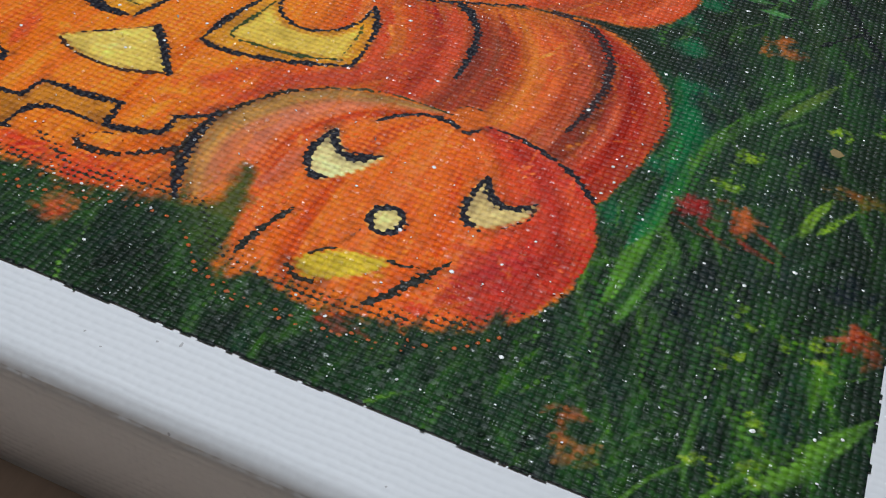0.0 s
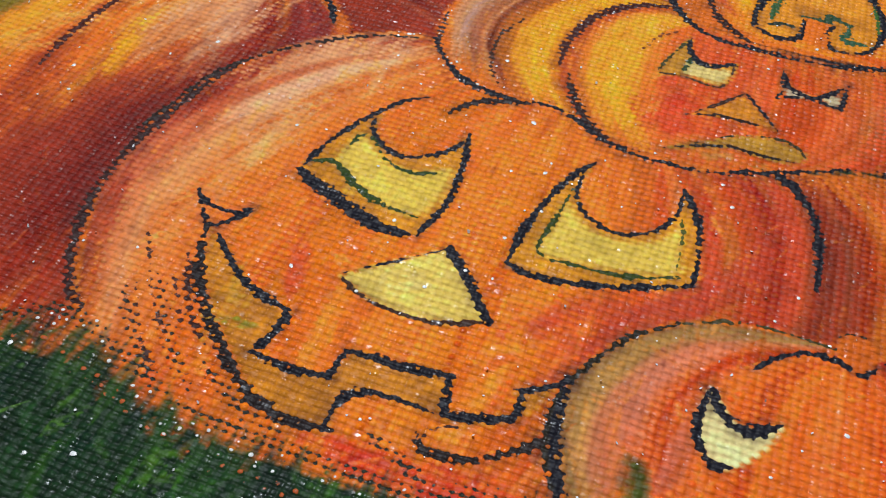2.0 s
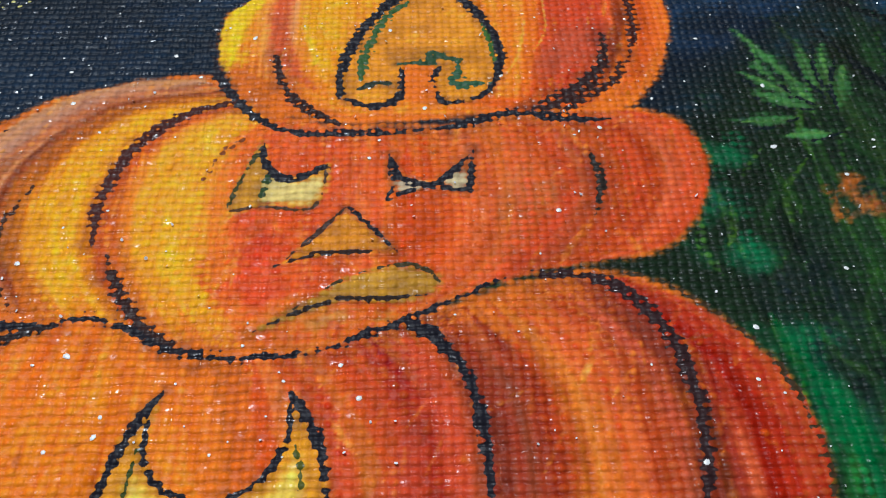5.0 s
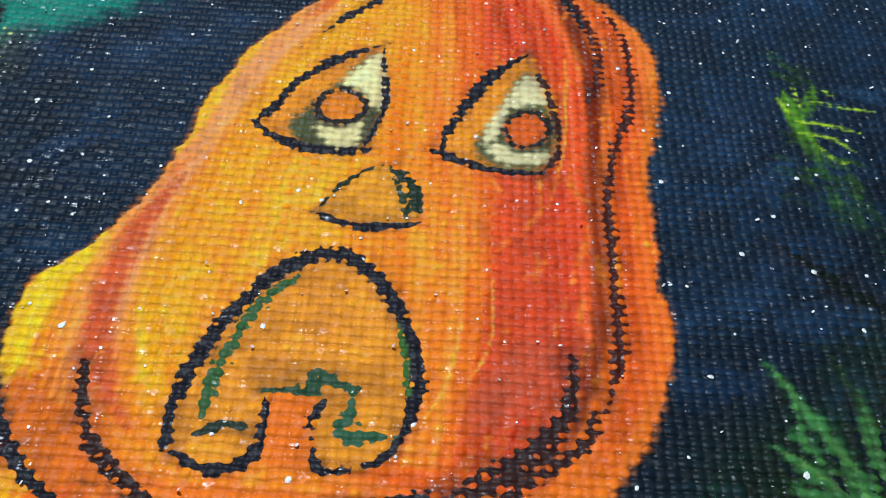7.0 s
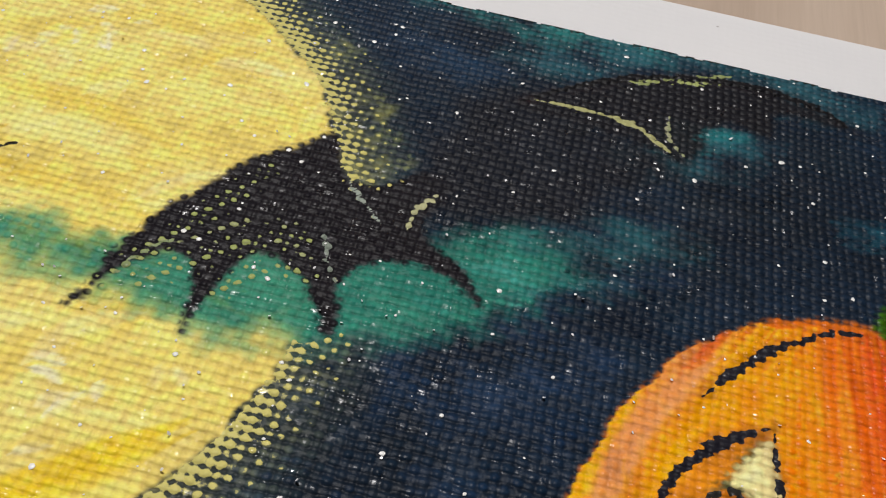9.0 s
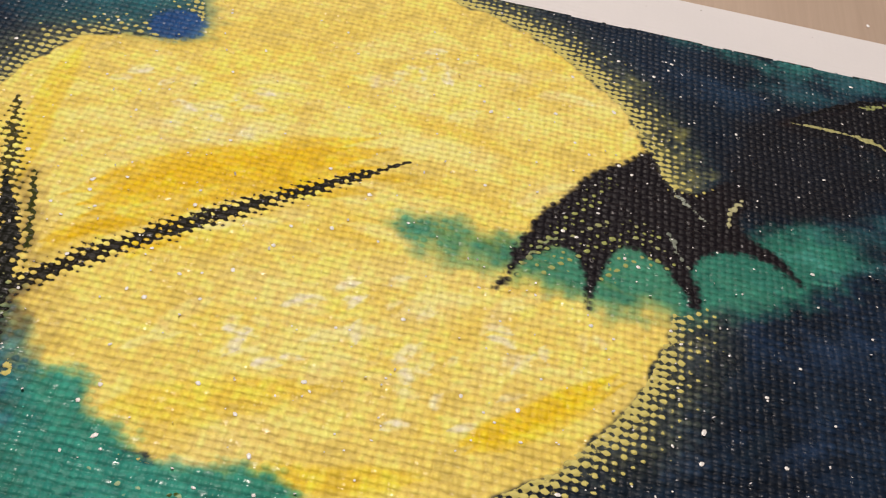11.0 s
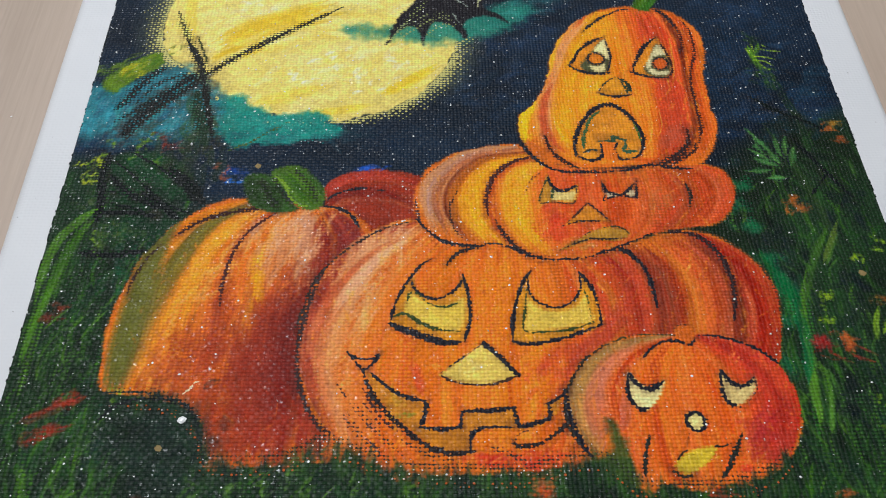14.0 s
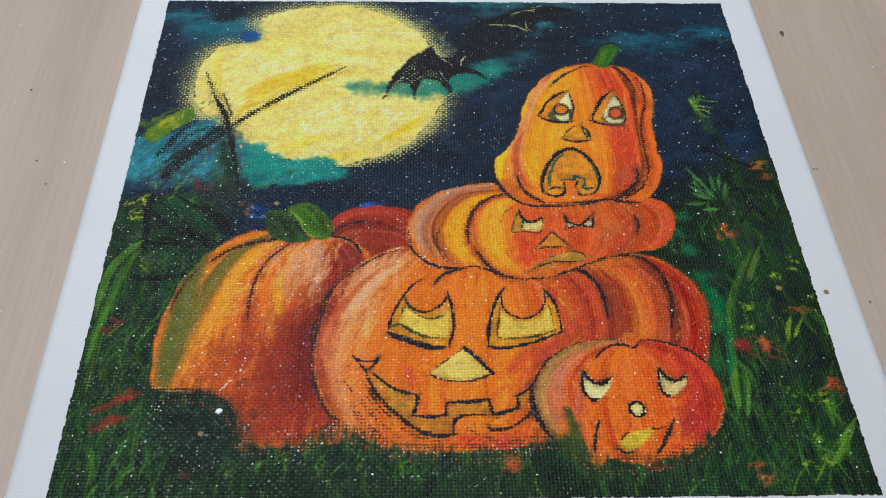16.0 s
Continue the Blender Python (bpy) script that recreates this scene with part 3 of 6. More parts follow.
for way, w in (([(7.52, 3.43), (7.63, 2.45), (7.82, 1.74), (8.39, 1.05)], 0.13), ([(7.66, 2.57), (7.86, 1.16), (7.80, -0.59)], 0.11)):
    stroke(way, w, (32, 58, 30), 0.75)
for way, w in (([(6.82, 2.33), (7.35, 1.85), (7.93, 1.51), (8.42, 1.16)], 0.09), ([(7.38, 1.16), (8.05, -0.17), (8.48, -1.01)], 0.07), ([(8.13, -0.17), (7.58, -0.90)], 0.05)):
    line(way, w, (12, 20, 20), 0.7)
# a yellow-green spray with fine stiff hairs
for way, w in (([(7.15, 4.27), (7.22, 3.76), (7.32, 3.21)], 0.1), ([(7.16, 4.29), (7.21, 3.87), (7.35, 3.55)], 0.1), ([(7.47, 4.40), (7.35, 4.07), (7.26, 3.84)], 0.08)):
    stroke(way, w, (96, 150, 24), 0.85)
for way in ([(7.16, 3.87), (7.46, 3.84), (7.79, 3.75)], [(7.37, 4.15), (7.66, 4.10), (7.96, 4.05)], [(7.18, 3.72), (7.47, 3.67), (7.68, 3.48)], [(7.07, 4.20), (7.17, 3.94)], [(7.31, 3.59), (7.46, 3.39), (7.60, 3.37)], [(7.25, 4.38), (7.28, 3.99)], [(7.50, 4.32), (7.64, 4.24)]):
    stroke(way, 0.03, (170, 206, 40), 0.95, streak=0.1)
for p in [(7.26, 3.37), (7.35, 3.07), (7.39, 2.82), (7.29, 4.54)]:
    scrub(p, (0.1, 0.14), (54, 92, 26), 9, 0.5, 0.06, -0.9, 0.4, 0.6)

# teal air, olive haze and a yellow-green blade behind the twig
win, m = fill([(-9.1, 2.35), (-8.45, 2.3), (-7.9, 2.8), (-7.4, 3.15), (-6.8, 3.2), (-6.3, 2.7), (-5.95, 2.05), (-5.8, 1.2), (-6.3, 0.75), (-7.1, 0.75), (-7.9, 0.45), (-9.1, 0.9)], (50, 138, 152), 0.22, None, 0.95, 0.25, vary=0.3)
air = masked(win, m)
for c, n, al in (((62, 146, 158), 60, 0.55), ((30, 92, 112), 50, 0.6), ((22, 62, 92), 24, 0.6), ((44, 150, 140), 24, 0.5)):
    scrub((-7.3, 1.8), (0.9, 0.6), c, n, 1.3, 0.1, 1.05, 0.12, al, air)
scrub((-8.3, 0.35), (0.5, 0.2), (26, 52, 80), 20, 0.7, 0.12, 0.6, 0.3, 0.6)
scrub((-6.3, 0.35), (0.5, 0.5), (42, 62, 34), 46, 0.9, 0.12, 1.5, 0.25, 0.6)
scrub((-6.45, 1.5), (0.2, 0.45), (50, 82, 40), 22, 0.9, 0.09, 1.6, 0.15, 0.6)
scrub((-5.95, 0.9), (0.12, 0.6), (62, 84, 36), 14, 0.9, 0.08, 1.75, 0.12, 0.55)
line([(-8.28, 1.71), (-8.02, 2.18), (-7.70, 2.79), (-7.39, 3.14)], 0.3, (16, 20, 22), 0.34, ends=0.5)
line([(-7.95, 0.84), (-7.62, 1.48), (-7.30, 2.05), (-6.94, 2.54), (-6.59, 2.92)], 0.3, (16, 18, 18), 0.5, ends=0.6)
line([(-8.25, 1.26), (-7.82, 1.64), (-7.53, 2.06)], 0.16, (20, 26, 20), 0.3, ends=0.5)
line([(-5.53, 0.33), (-5.11, 0.57), (-4.70, 0.91), (-4.25, 1.29)], 0.08, (62, 84, 36), 0.35)
win, m = fill([(-8.77, 2.59), (-8.38, 3.21), (-7.95, 3.54), (-7.56, 3.71), (-7.46, 3.30), (-7.82, 2.92), (-8.14, 2.54), (-8.45, 2.24)], (92, 124, 22), 0.04, None, 0.95, 0.08, vary=0.25)
gilt = masked(win, m)
scrub((-8.1, 3.05), (0.3, 0.25), (196, 180, 26), 16, 0.8, 0.06, 0.75, 0.12, 0.85, gilt)
scrub((-7.7, 3.4), (0.2, 0.15), (62, 104, 20), 12, 0.6, 0.07, 0.75, 0.2, 0.8, gilt)
for p in [(-7.28, 3.91), (-7.06, 3.99), (-7.32, 3.45)]:
    scrub(p, (0.05, 0.06), (92, 112, 30), 4, 0.25, 0.05, 1.2, 0.4, 0.8)
for p in [(-7.50, 0.37), (-7.43, 0.56), (-7.27, 0.77), (-7.09, -0.04), (-7.63, 0.17)]:
    scrub(p, (0.06, 0.08), (104, 140, 24), 5, 0.25, 0.06, 1.0, 0.5, 0.85)
scrub([(-6.86, 0.48)][0], (0.14, 0.1), (132, 44, 38), 9, 0.4, 0.05, 0.4, 0.4, 0.75)
for p in [(-5.72, -0.20), (-5.49, -0.31), (-5.49, -0.57), (-5.36, -1.18)]:
    scrub(p, (0.05, 0.05), (176, 84, 56), 5, 0.2, 0.045, 0.8, 0.8, 0.8)
scrub([(-5.24, -0.67)][0], (0.16, 0.04), (36, 104, 200), 9, 0.35, 0.06, 0.1, 0.3, 0.85)

# -- twig in front of the moon --
TWIG = owner("twig", label="thin black painted twig")
line([(-7.88, 0.67), (-7.48, 1.50), (-6.97, 2.16), (-6.42, 2.87), (-5.80, 3.51), (-4.98, 4.22), (-4.10, 4.92), (-3.16, 5.66)], 0.22, (26, 24, 16), 0.42, ends=0.15)
line([(-7.89, 1.83), (-7.47, 2.56), (-6.96, 2.88), (-6.45, 2.97)], 0.2, (24, 30, 26), 0.2)
line([(-7.95, 0.84), (-7.52, 1.60), (-6.97, 2.16), (-6.45, 2.69)], 0.2, (20, 22, 20), 0.5)
line([(-7.02, 4.32), (-6.73, 3.75), (-6.50, 3.19), (-6.31, 2.33), (-6.13, 1.54), (-5.92, 0.64)], 0.12, (22, 24, 20), 0.85, ends=0.2)
line([(-7.34, 5.34), (-6.98, 4.33), (-6.70, 3.63), (-6.53, 2.84)], 0.3, (60, 58, 24), 0.2)
line([(-6.74, 4.38), (-6.52, 3.79), (-6.34, 3.22)], 0.06, (50, 56, 20), 0.5)
line([(-6.49, 2.30), (-6.27, 1.32), (-6.09, 0.52)], 0.36, (24, 44, 28), 0.5)
line([(-8.02, 1.02), (-7.69, 1.67), (-7.30, 2.26)], 0.1, (20, 30, 30), 0.5)
for p in [(-8.73, 2.97), (-8.40, 3.21), (-8.02, 3.39), (-7.64, 3.59)]:
    scrub(p, (0.12, 0.08), (112, 136, 26), 7, 0.6, 0.06, 0.45, 0.15, 0.8)
    scrub(p, (0.12, 0.08), (60, 96, 24), 5, 0.6, 0.06, 0.45, 0.2, 0.7)

scrub((2.5, 6.8), (0.8, 0.6), (15, 22, 30), 70, 0.8, 0.14, 0.2, 0.5, 0.55)
scrub((4.4, 7.9), (0.7, 0.4), (16, 30, 42), 40, 0.8, 0.14, 0.2, 0.5, 0.5)
# -- bat --
BAT = owner("bat", label="black painted bat with ragged wings and cream ribs")
near_wing = [(-0.53, 6.68), (-0.79, 6.47), (-1.05, 6.22), (-1.33, 5.87), (-1.58, 5.49), (-1.77, 5.11), (-1.88, 4.76), (-1.97, 4.45), (-2.03, 4.14), (-1.93, 4.25), (-1.81, 4.54), (-1.63, 4.79), (-1.43, 4.91), (-1.24, 4.81), (-1.15, 4.56), (-1.12, 4.12), (-1.06, 4.46), (-0.97, 4.79), (-0.80, 5.07), (-0.58, 5.06), (-0.34, 4.89), (-0.19, 4.71), (0.01, 4.45), (-0.04, 4.93), (0.11, 5.24), (0.36, 5.35), (0.65, 5.36), (0.90, 5.24), (1.10, 5.09), (0.89, 5.41), (0.62, 5.59), (0.49, 5.89), (0.65, 6.35), (0.33, 6.44), (0.05, 6.19), (-0.21, 6.14), (-0.43, 6.38)]
win, m = fill(near_wing, (24, 22, 28), 0.025, BAT, 1.0, 0.06)
fill([(0.33, 6.44), (0.42, 6.98), (0.53, 7.53), (0.69, 7.63), (1.03, 7.76), (1.55, 7.56), (2.22, 7.50), (2.54, 7.17), (2.11, 6.73), (1.79, 6.35), (1.33, 6.19), (0.98, 6.07), (0.62, 6.07)], (22, 24, 32), 0.12, BAT, 0.8, 0.15)
far_wing = [(1.03, 7.68), (1.50, 8.07), (2.07, 8.47), (2.92, 8.69), (3.65, 8.67), (4.27, 8.43), (3.81, 8.42), (3.53, 8.36), (3.50, 8.00), (3.05, 8.08), (2.71, 7.34), (2.19, 7.51), (1.56, 7.56)]
fill(far_wing, (22, 22, 28), 0.04, BAT, 0.9, 0.05)
line([(1.03, 7.71), (1.60, 8.16), (2.26, 8.53), (3.10, 8.72), (3.93, 8.64), (4.36, 8.37)], 0.045, (16, 16, 20), 1.0)
line([(-1.81, 4.51), (-1.65, 4.85), (-1.46, 5.03)], 0.05, (124, 138, 96), 0.35)
for w in ([(-1.26, 5.16), (-0.92, 5.40), (-0.54, 5.47)], [(-1.67, 4.90), (-1.33, 5.08), (-1.05, 5.11)], [(-0.96, 5.14), (-0.65, 5.25), (-0.29, 5.14)]):
    line(w, 0.13, (150, 156, 110), 0.06)
for way, w in (([(-1.83, 4.49), (-1.44, 5.19), (-0.97, 6.05)], 0.3), ([(-1.60, 4.51), (-1.05, 5.05), (-0.46, 5.37)], 0.34), ([(-0.97, 4.58), (-0.64, 4.99), (-0.24, 4.93)], 0.24)):
    line(way, w, (150, 160, 96), -0.02, ends=0.7)
line([(2.08, 8.39), (2.49, 8.53), (2.97, 8.65)], 0.09, (150, 160, 100), 0.3)
line([(2.49, 8.02), (2.51, 7.67), (2.70, 7.36)], 0.06, (140, 146, 110), 0.4)
scrub([(2.99, 7.85)][0], (0.12, 0.06), (30, 120, 126), 14, 0.4, 0.08, 0.2, 0.3, 0.7)
line([(-0.33, 5.54), (-0.23, 5.21), (-0.09, 4.97)], 0.035, (120, 130, 120), 0.6)
line([(-0.40, 6.24), (-0.12, 5.94), (0.14, 5.68)], 0.025, (140, 150, 140), 0.7)
line([(0.51, 6.20), (0.38, 5.99), (0.34, 5.71)], 0.06, (170, 170, 130), 0.55)
line([(1.14, 7.76), (1.54, 7.79), (2.11, 7.73), (2.39, 7.56), (2.61, 7.41)], 0.04, (160, 160, 110), 0.75)
line([(2.11, 8.35), (2.59, 8.62), (3.13, 8.85)], 0.05, (130, 140, 90), 0.5)
line([(2.46, 7.98), (2.48, 7.75), (2.61, 7.49)], 0.03, (150, 150, 120), 0.6)

# -- pumpkins --
ORANGE, YELLOW, RED, DARKRED, PINK = (228, 106, 30), (240, 158, 22), (204, 62, 34), (140, 42, 32), (216, 130, 104)


def pumpkin(name_label, outline, base=(222, 104, 34), rag=0.05):
    who = owner("pumpkin", label=name_label)
    w, k = fill(outline, base, 0.03, who, 1.0, rag, vary=0.12)
    return who, masked(w, k)


# the red one at the back
BACK, mask = pumpkin("dark red painted pumpkin half hidden at the back", [(-3.27, -1.26), (-3.30, -0.83), (-3.05, -0.52), (-2.69, -0.34), (-2.24, -0.24), (-1.85, -0.26), (-1.45, -0.36), (-1.12, -0.50), (-0.98, -1.14), (-1.56, -2.08), (-2.71, -2.24), (-3.13, -1.79)], (150, 44, 30))
sweep([(-3.26, -1.33), (-3.27, -0.82), (-2.81, -0.41), (-1.98, -0.28), (-1.12, -0.57)], [(-3.10, -1.98), (-3.06, -1.44), (-2.48, -1.14), (-1.72, -1.24), (-1.04, -1.69)], [(176, 56, 36), (166, 48, 32), (130, 36, 28), (140, 42, 30)], 60, 0.14, mask)
line([(-3.24, -1.25), (-3.11, -1.06), (-2.81, -0.90), (-2.45, -0.82), (-2.00, -0.89)], 0.035, load=0.85)
for p in [(-2.21, -0.20), (-2.50, -0.28)]:
    scrub(p, (0.15, 0.04), (24, 84, 190), 8, 0.4, 0.06, 0.1, 0.4, 0.8)

# the tall one on the left
LEFT, mask = pumpkin("orange painted pumpkin streaked olive and dark red", [(-7.16, -6.14), (-7.31, -5.50), (-7.35, -4.68), (-7.26, -3.90), (-7.12, -3.37), (-6.90, -2.73), (-6.40, -1.97), (-5.74, -1.38), (-5.03, -1.14), (-4.29, -1.18), (-3.69, -1.35), (-3.10, -1.39), (-2.58, -1.63), (-2.19, -2.37), (-2.44, -4.02), (-2.61, -7.25), (-3.35, -7.61), (-4.34, -7.74), (-5.04, -7.59), (-5.24, -6.85), (-5.53, -6.50), (-6.27, -6.27)])
G0, G1 = [(-5.02, -1.18), (-6.26, -1.93), (-7.05, -3.46), (-7.28, -4.68), (-7.13, -6.14)], [(-4.57, -1.28), (-5.39, -1.97), (-6.01, -3.46), (-6.43, -5.02), (-6.78, -6.30)]
G2, G3 = [(-4.13, -1.38), (-4.92, -2.36), (-5.16, -3.65), (-5.20, -5.36), (-5.11, -7.52)], [(-3.68, -1.49), (-3.48, -2.55), (-3.54, -4.01), (-3.72, -5.69), (-4.09, -7.67)]
G4 = [(-2.95, -1.49), (-2.34, -2.37), (-2.85, -4.01), (-3.19, -5.70), (-2.85, -7.54)]
sweep(G0, G1, [(232, 124, 26), (224, 120, 30), (104, 96, 28), (112, 104, 28), (222, 118, 30)], 70, 0.13, mask)
sweep(G1, G2, [(222, 118, 30), (232, 136, 36), (226, 120, 36), (216, 100, 36), (186, 66, 36)], 90, 0.15, mask)
sweep(G2, G3, [(206, 84, 34), (228, 128, 40), (214, 110, 50), (196, 80, 42), (160, 52, 36)], 90, 0.15, mask)
sweep(G3, G4, [(150, 46, 34), (132, 38, 34), (128, 38, 34)], 70, 0.16, mask)
for p in [(-6.08, -5.67), (-5.36, -5.02), (-4.59, -4.69), (-4.87, -6.00), (-3.98, -5.69), (-3.42, -6.33), (-4.15, -6.93), (-5.51, -6.15)]:
    scrub(p, (0.5, 0.6), (160, 52, 36), 16, 1.6, 0.2, 1.4, 0.15, 0.5, mask)
sweep([(-5.10, -6.31), (-5.10, -6.92), (-4.97, -7.66)], [(-2.90, -6.17), (-2.76, -6.64), (-2.85, -7.39)], [(166, 54, 36), (150, 44, 34), (176, 62, 40)], 90, 0.14, mask, 0.6)
for p in [(-3.88, -1.88), (-3.99, -2.36), (-3.64, -2.17), (-4.18, -2.74), (-3.44, -1.98), (-3.61, -2.74), (-4.50, -2.26)]:
    scrub(p, (0.16, 0.3), (226, 164, 136), 16, 1.0, 0.09, 1.35, 0.15, 0.75, mask)
for p in [(-4.55, -3.47), (-4.58, -4.00), (-4.52, -2.92)]:
    scrub(p, (0.06, 0.3), (236, 150, 34), 6, 0.9, 0.07, 1.45, 0.1, 0.7, mask)
for p in [(-4.95, -2.07), (-5.16, -2.92), (-5.64, -3.64)]:
    scrub(p, (0.1, 0.3), (240, 166, 96), 10, 0.9, 0.08, 1.1, 0.12, 0.7, mask)
for p in [(-4.35, -5.77), (-3.99, -5.43), (-3.88, -6.21), (-3.90, -5.00), (-4.75, -5.26), (-4.51, -4.77), (-3.95, -6.51), (-4.36, -6.07), (-3.84, -4.47)]:
    scrub(p, (0.4, 0.6), (138, 40, 34), 14, 1.5, 0.2, 1.4, 0.15, 0.4, mask)
for way, c, w in (([(-3.82, -6.74), (-4.08, -5.84), (-4.06, -5.05), (-3.96, -4.06), (-3.68, -3.20)], (122, 32, 30), 0.3), ([(-4.14, -6.57), (-4.45, -5.80), (-4.51, -5.35), (-4.53, -4.60)], (140, 40, 32), 0.3), ([(-3.51, -6.38), (-3.73, -5.58), (-3.75, -4.79), (-3.67, -3.69)], (110, 30, 30), 0.22), ([(-4.33, -3.70), (-4.16, -3.04), (-3.97, -2.34), (-3.85, -1.95)], (214, 128, 96), 0.14), ([(-3.71, -2.79), (-3.62, -2.33), (-3.57, -1.92), (-3.62, -1.70)], (206, 132, 108), 0.12), ([(-4.40, -4.10), (-4.49, -3.56), (-4.45, -3.14)], (238, 158, 36), 0.1), ([(-5.81, -3.58), (-5.75, -2.92), (-5.42, -2.30), (-5.02, -1.93)], (240, 148, 40), 0.16)):
    for q in range(5):
        shift = rng.normal(0, w * 0.4, 2)
        stroke([(x + shift[0], y + shift[1]) for x, y in way], w, np.array(c) + rng.normal(0, 8), 0.55, mask, streak=0.6)
for q in range(14):
    shift = rng.normal(0, 0.13, 2)
    stroke([(x + shift[0], y + shift[1] * 0.3) for x, y in [(-6.38, -1.66), (-6.70, -2.15), (-6.86, -3.29), (-6.99, -4.52), (-7.04, -5.55), (-7.05, -6.19)]], 0.16, np.array((92, 94, 30)) + rng.normal(0, 10), 0.7, mask, streak=0.5)
line([(-4.05, -1.48), (-4.71, -1.46), (-5.42, -1.62), (-5.97, -1.89), (-6.36, -2.26)], 0.085, (52, 26, 22), 0.6)
line([(-4.26, -1.54), (-4.80, -2.07), (-5.10, -2.73), (-5.22, -3.47), (-5.22, -4.26)], 0.065, (70, 30, 26), 0.5)
line([(-3.39, -1.35), (-2.95, -1.43), (-2.65, -1.67), (-2.49, -1.98)], 0.04)
line([(-6.62, -2.50), (-6.91, -3.00), (-7.07, -3.55), (-7.10, -3.90)], 0.05, (50, 30, 24), 0.55)
line([(-7.13, -6.14), (-6.41, -6.15), (-5.61, -6.40), (-5.30, -6.92), (-5.09, -7.66)], 0.11, (24, 34, 28), 0.35)

# the big grinning one
BIG, mask = pumpkin("big grinning orange painted pumpkin with yellow eyes", [(-1.30, -1.75), (-1.91, -1.90), (-2.60, -2.40), (-3.07, -3.02), (-3.39, -3.75), (-3.56, -4.53), (-3.56, -5.37), (-3.40, -6.17), (-3.03, -6.91), (-2.35, -7.47), (-1.59, -7.78), (-0.34, -7.88), (0.93, -7.79), (1.96, -7.58), (3.78, -7.30), (5.62, -5.76), (6.02, -4.76), (6.17, -3.80), (5.92, -2.93), (5.31, -2.26), (4.69, -2.00), (4.01, -2.10), (3.17, -2.39), (1.83, -2.72), (0.55, -2.38), (-0.46, -2.18)])
C0, C1 = [(-1.30, -1.79), (-2.48, -2.37), (-3.28, -3.75), (-3.51, -5.37), (-3.00, -6.87)], [(-1.11, -2.08), (-1.76, -2.93), (-2.43, -4.19), (-2.80, -5.54), (-2.35, -7.40)]
C2, C3 = [(-0.32, -2.37), (-0.91, -3.31), (-1.33, -5.05), (-1.47, -6.65), (-1.21, -7.77)], [(0.70, -2.38), (0.63, -3.68), (0.48, -5.40), (0.48, -6.67), (0.30, -7.79)]
C4, C5 = [(2.12, -2.67), (2.62, -3.51), (2.77, -4.74), (2.20, -6.37), (1.70, -7.65)], [(3.16, -2.48), (3.56, -3.33), (3.61, -4.40), (3.37, -5.42), (2.86, -6.38)]
C6, C7 = [(4.38, -2.10), (5.12, -2.96), (5.20, -4.24), (4.93, -5.43), (4.44, -6.39)], [(4.97, -2.10), (5.92, -2.97), (6.16, -4.06), (5.95, -5.10), (5.40, -6.24)]
sweep(C0, C1, [(150, 50, 40), (182, 72, 54), (216, 118, 92), (226, 140, 108), (222, 112, 64)], 100, 0.14, mask)
sweep(C1, C2, [(222, 112, 60), (228, 116, 46), (228, 104, 32), (230, 108, 28)], 100, 0.16, mask)
sweep(C2, C3, [(230, 108, 28), (232, 110, 26), (234, 114, 26)], 90, 0.18, mask)
sweep(C3, C4, [(234, 114, 26), (232, 112, 30), (222, 98, 34), (196, 62, 42)], 110, 0.17, mask)
sweep(C4, C5, [(206, 80, 38), (198, 66, 38), (172, 50, 38), (206, 78, 36)], 90, 0.15, mask)
sweep(C5, C6, [(140, 46, 36), (150, 54, 38), (206, 96, 36), (196, 76, 36), (150, 50, 36)], 110, 0.14, mask)
sweep(C6, C7, [(120, 40, 32), (172, 50, 34), (184, 52, 36), (178, 56, 38)], 80, 0.14, mask)
for p in [(-1.76, -2.27), (-2.19, -2.75), (-2.46, -3.30)]:
    scrub(p, (0.25, 0.25), (232, 164, 132), 18, 1.2, 0.09, 0.95, 0.15, 0.75, mask)
for p in [(-2.47, -3.09), (-2.30, -2.36), (-2.34, -4.34), (-2.71, -3.54)]:
    scrub(p, (0.12, 0.3), (228, 150, 118), 14, 1.2, 0.09, 1.15, 0.12, 0.7, mask)
for p in [(1.41, -5.48), (1.51, -5.89), (1.91, -5.16)]:
    scrub(p, (0.2, 0.25), (190, 58, 44), 14, 0.7, 0.12, 0.9, 0.3, 0.5, mask)
for p in [(0.37, -7.57), (0.68, -7.72), (0.05, -7.64), (0.94, -7.57), (1.18, -7.72)]:
    scrub(p, (0.18, 0.08), (204, 46, 38), 9, 0.4, 0.12, 0.4, 0.6, 0.6, mask)
for p in [(-1.59, -7.55), (-2.10, -7.32), (-0.83, -7.70), (1.46, -7.43)]:
    scrub(p, (0.3, 0.12), (206, 80, 34), 9, 0.5, 0.1, 1.2, 0.4, 0.5)
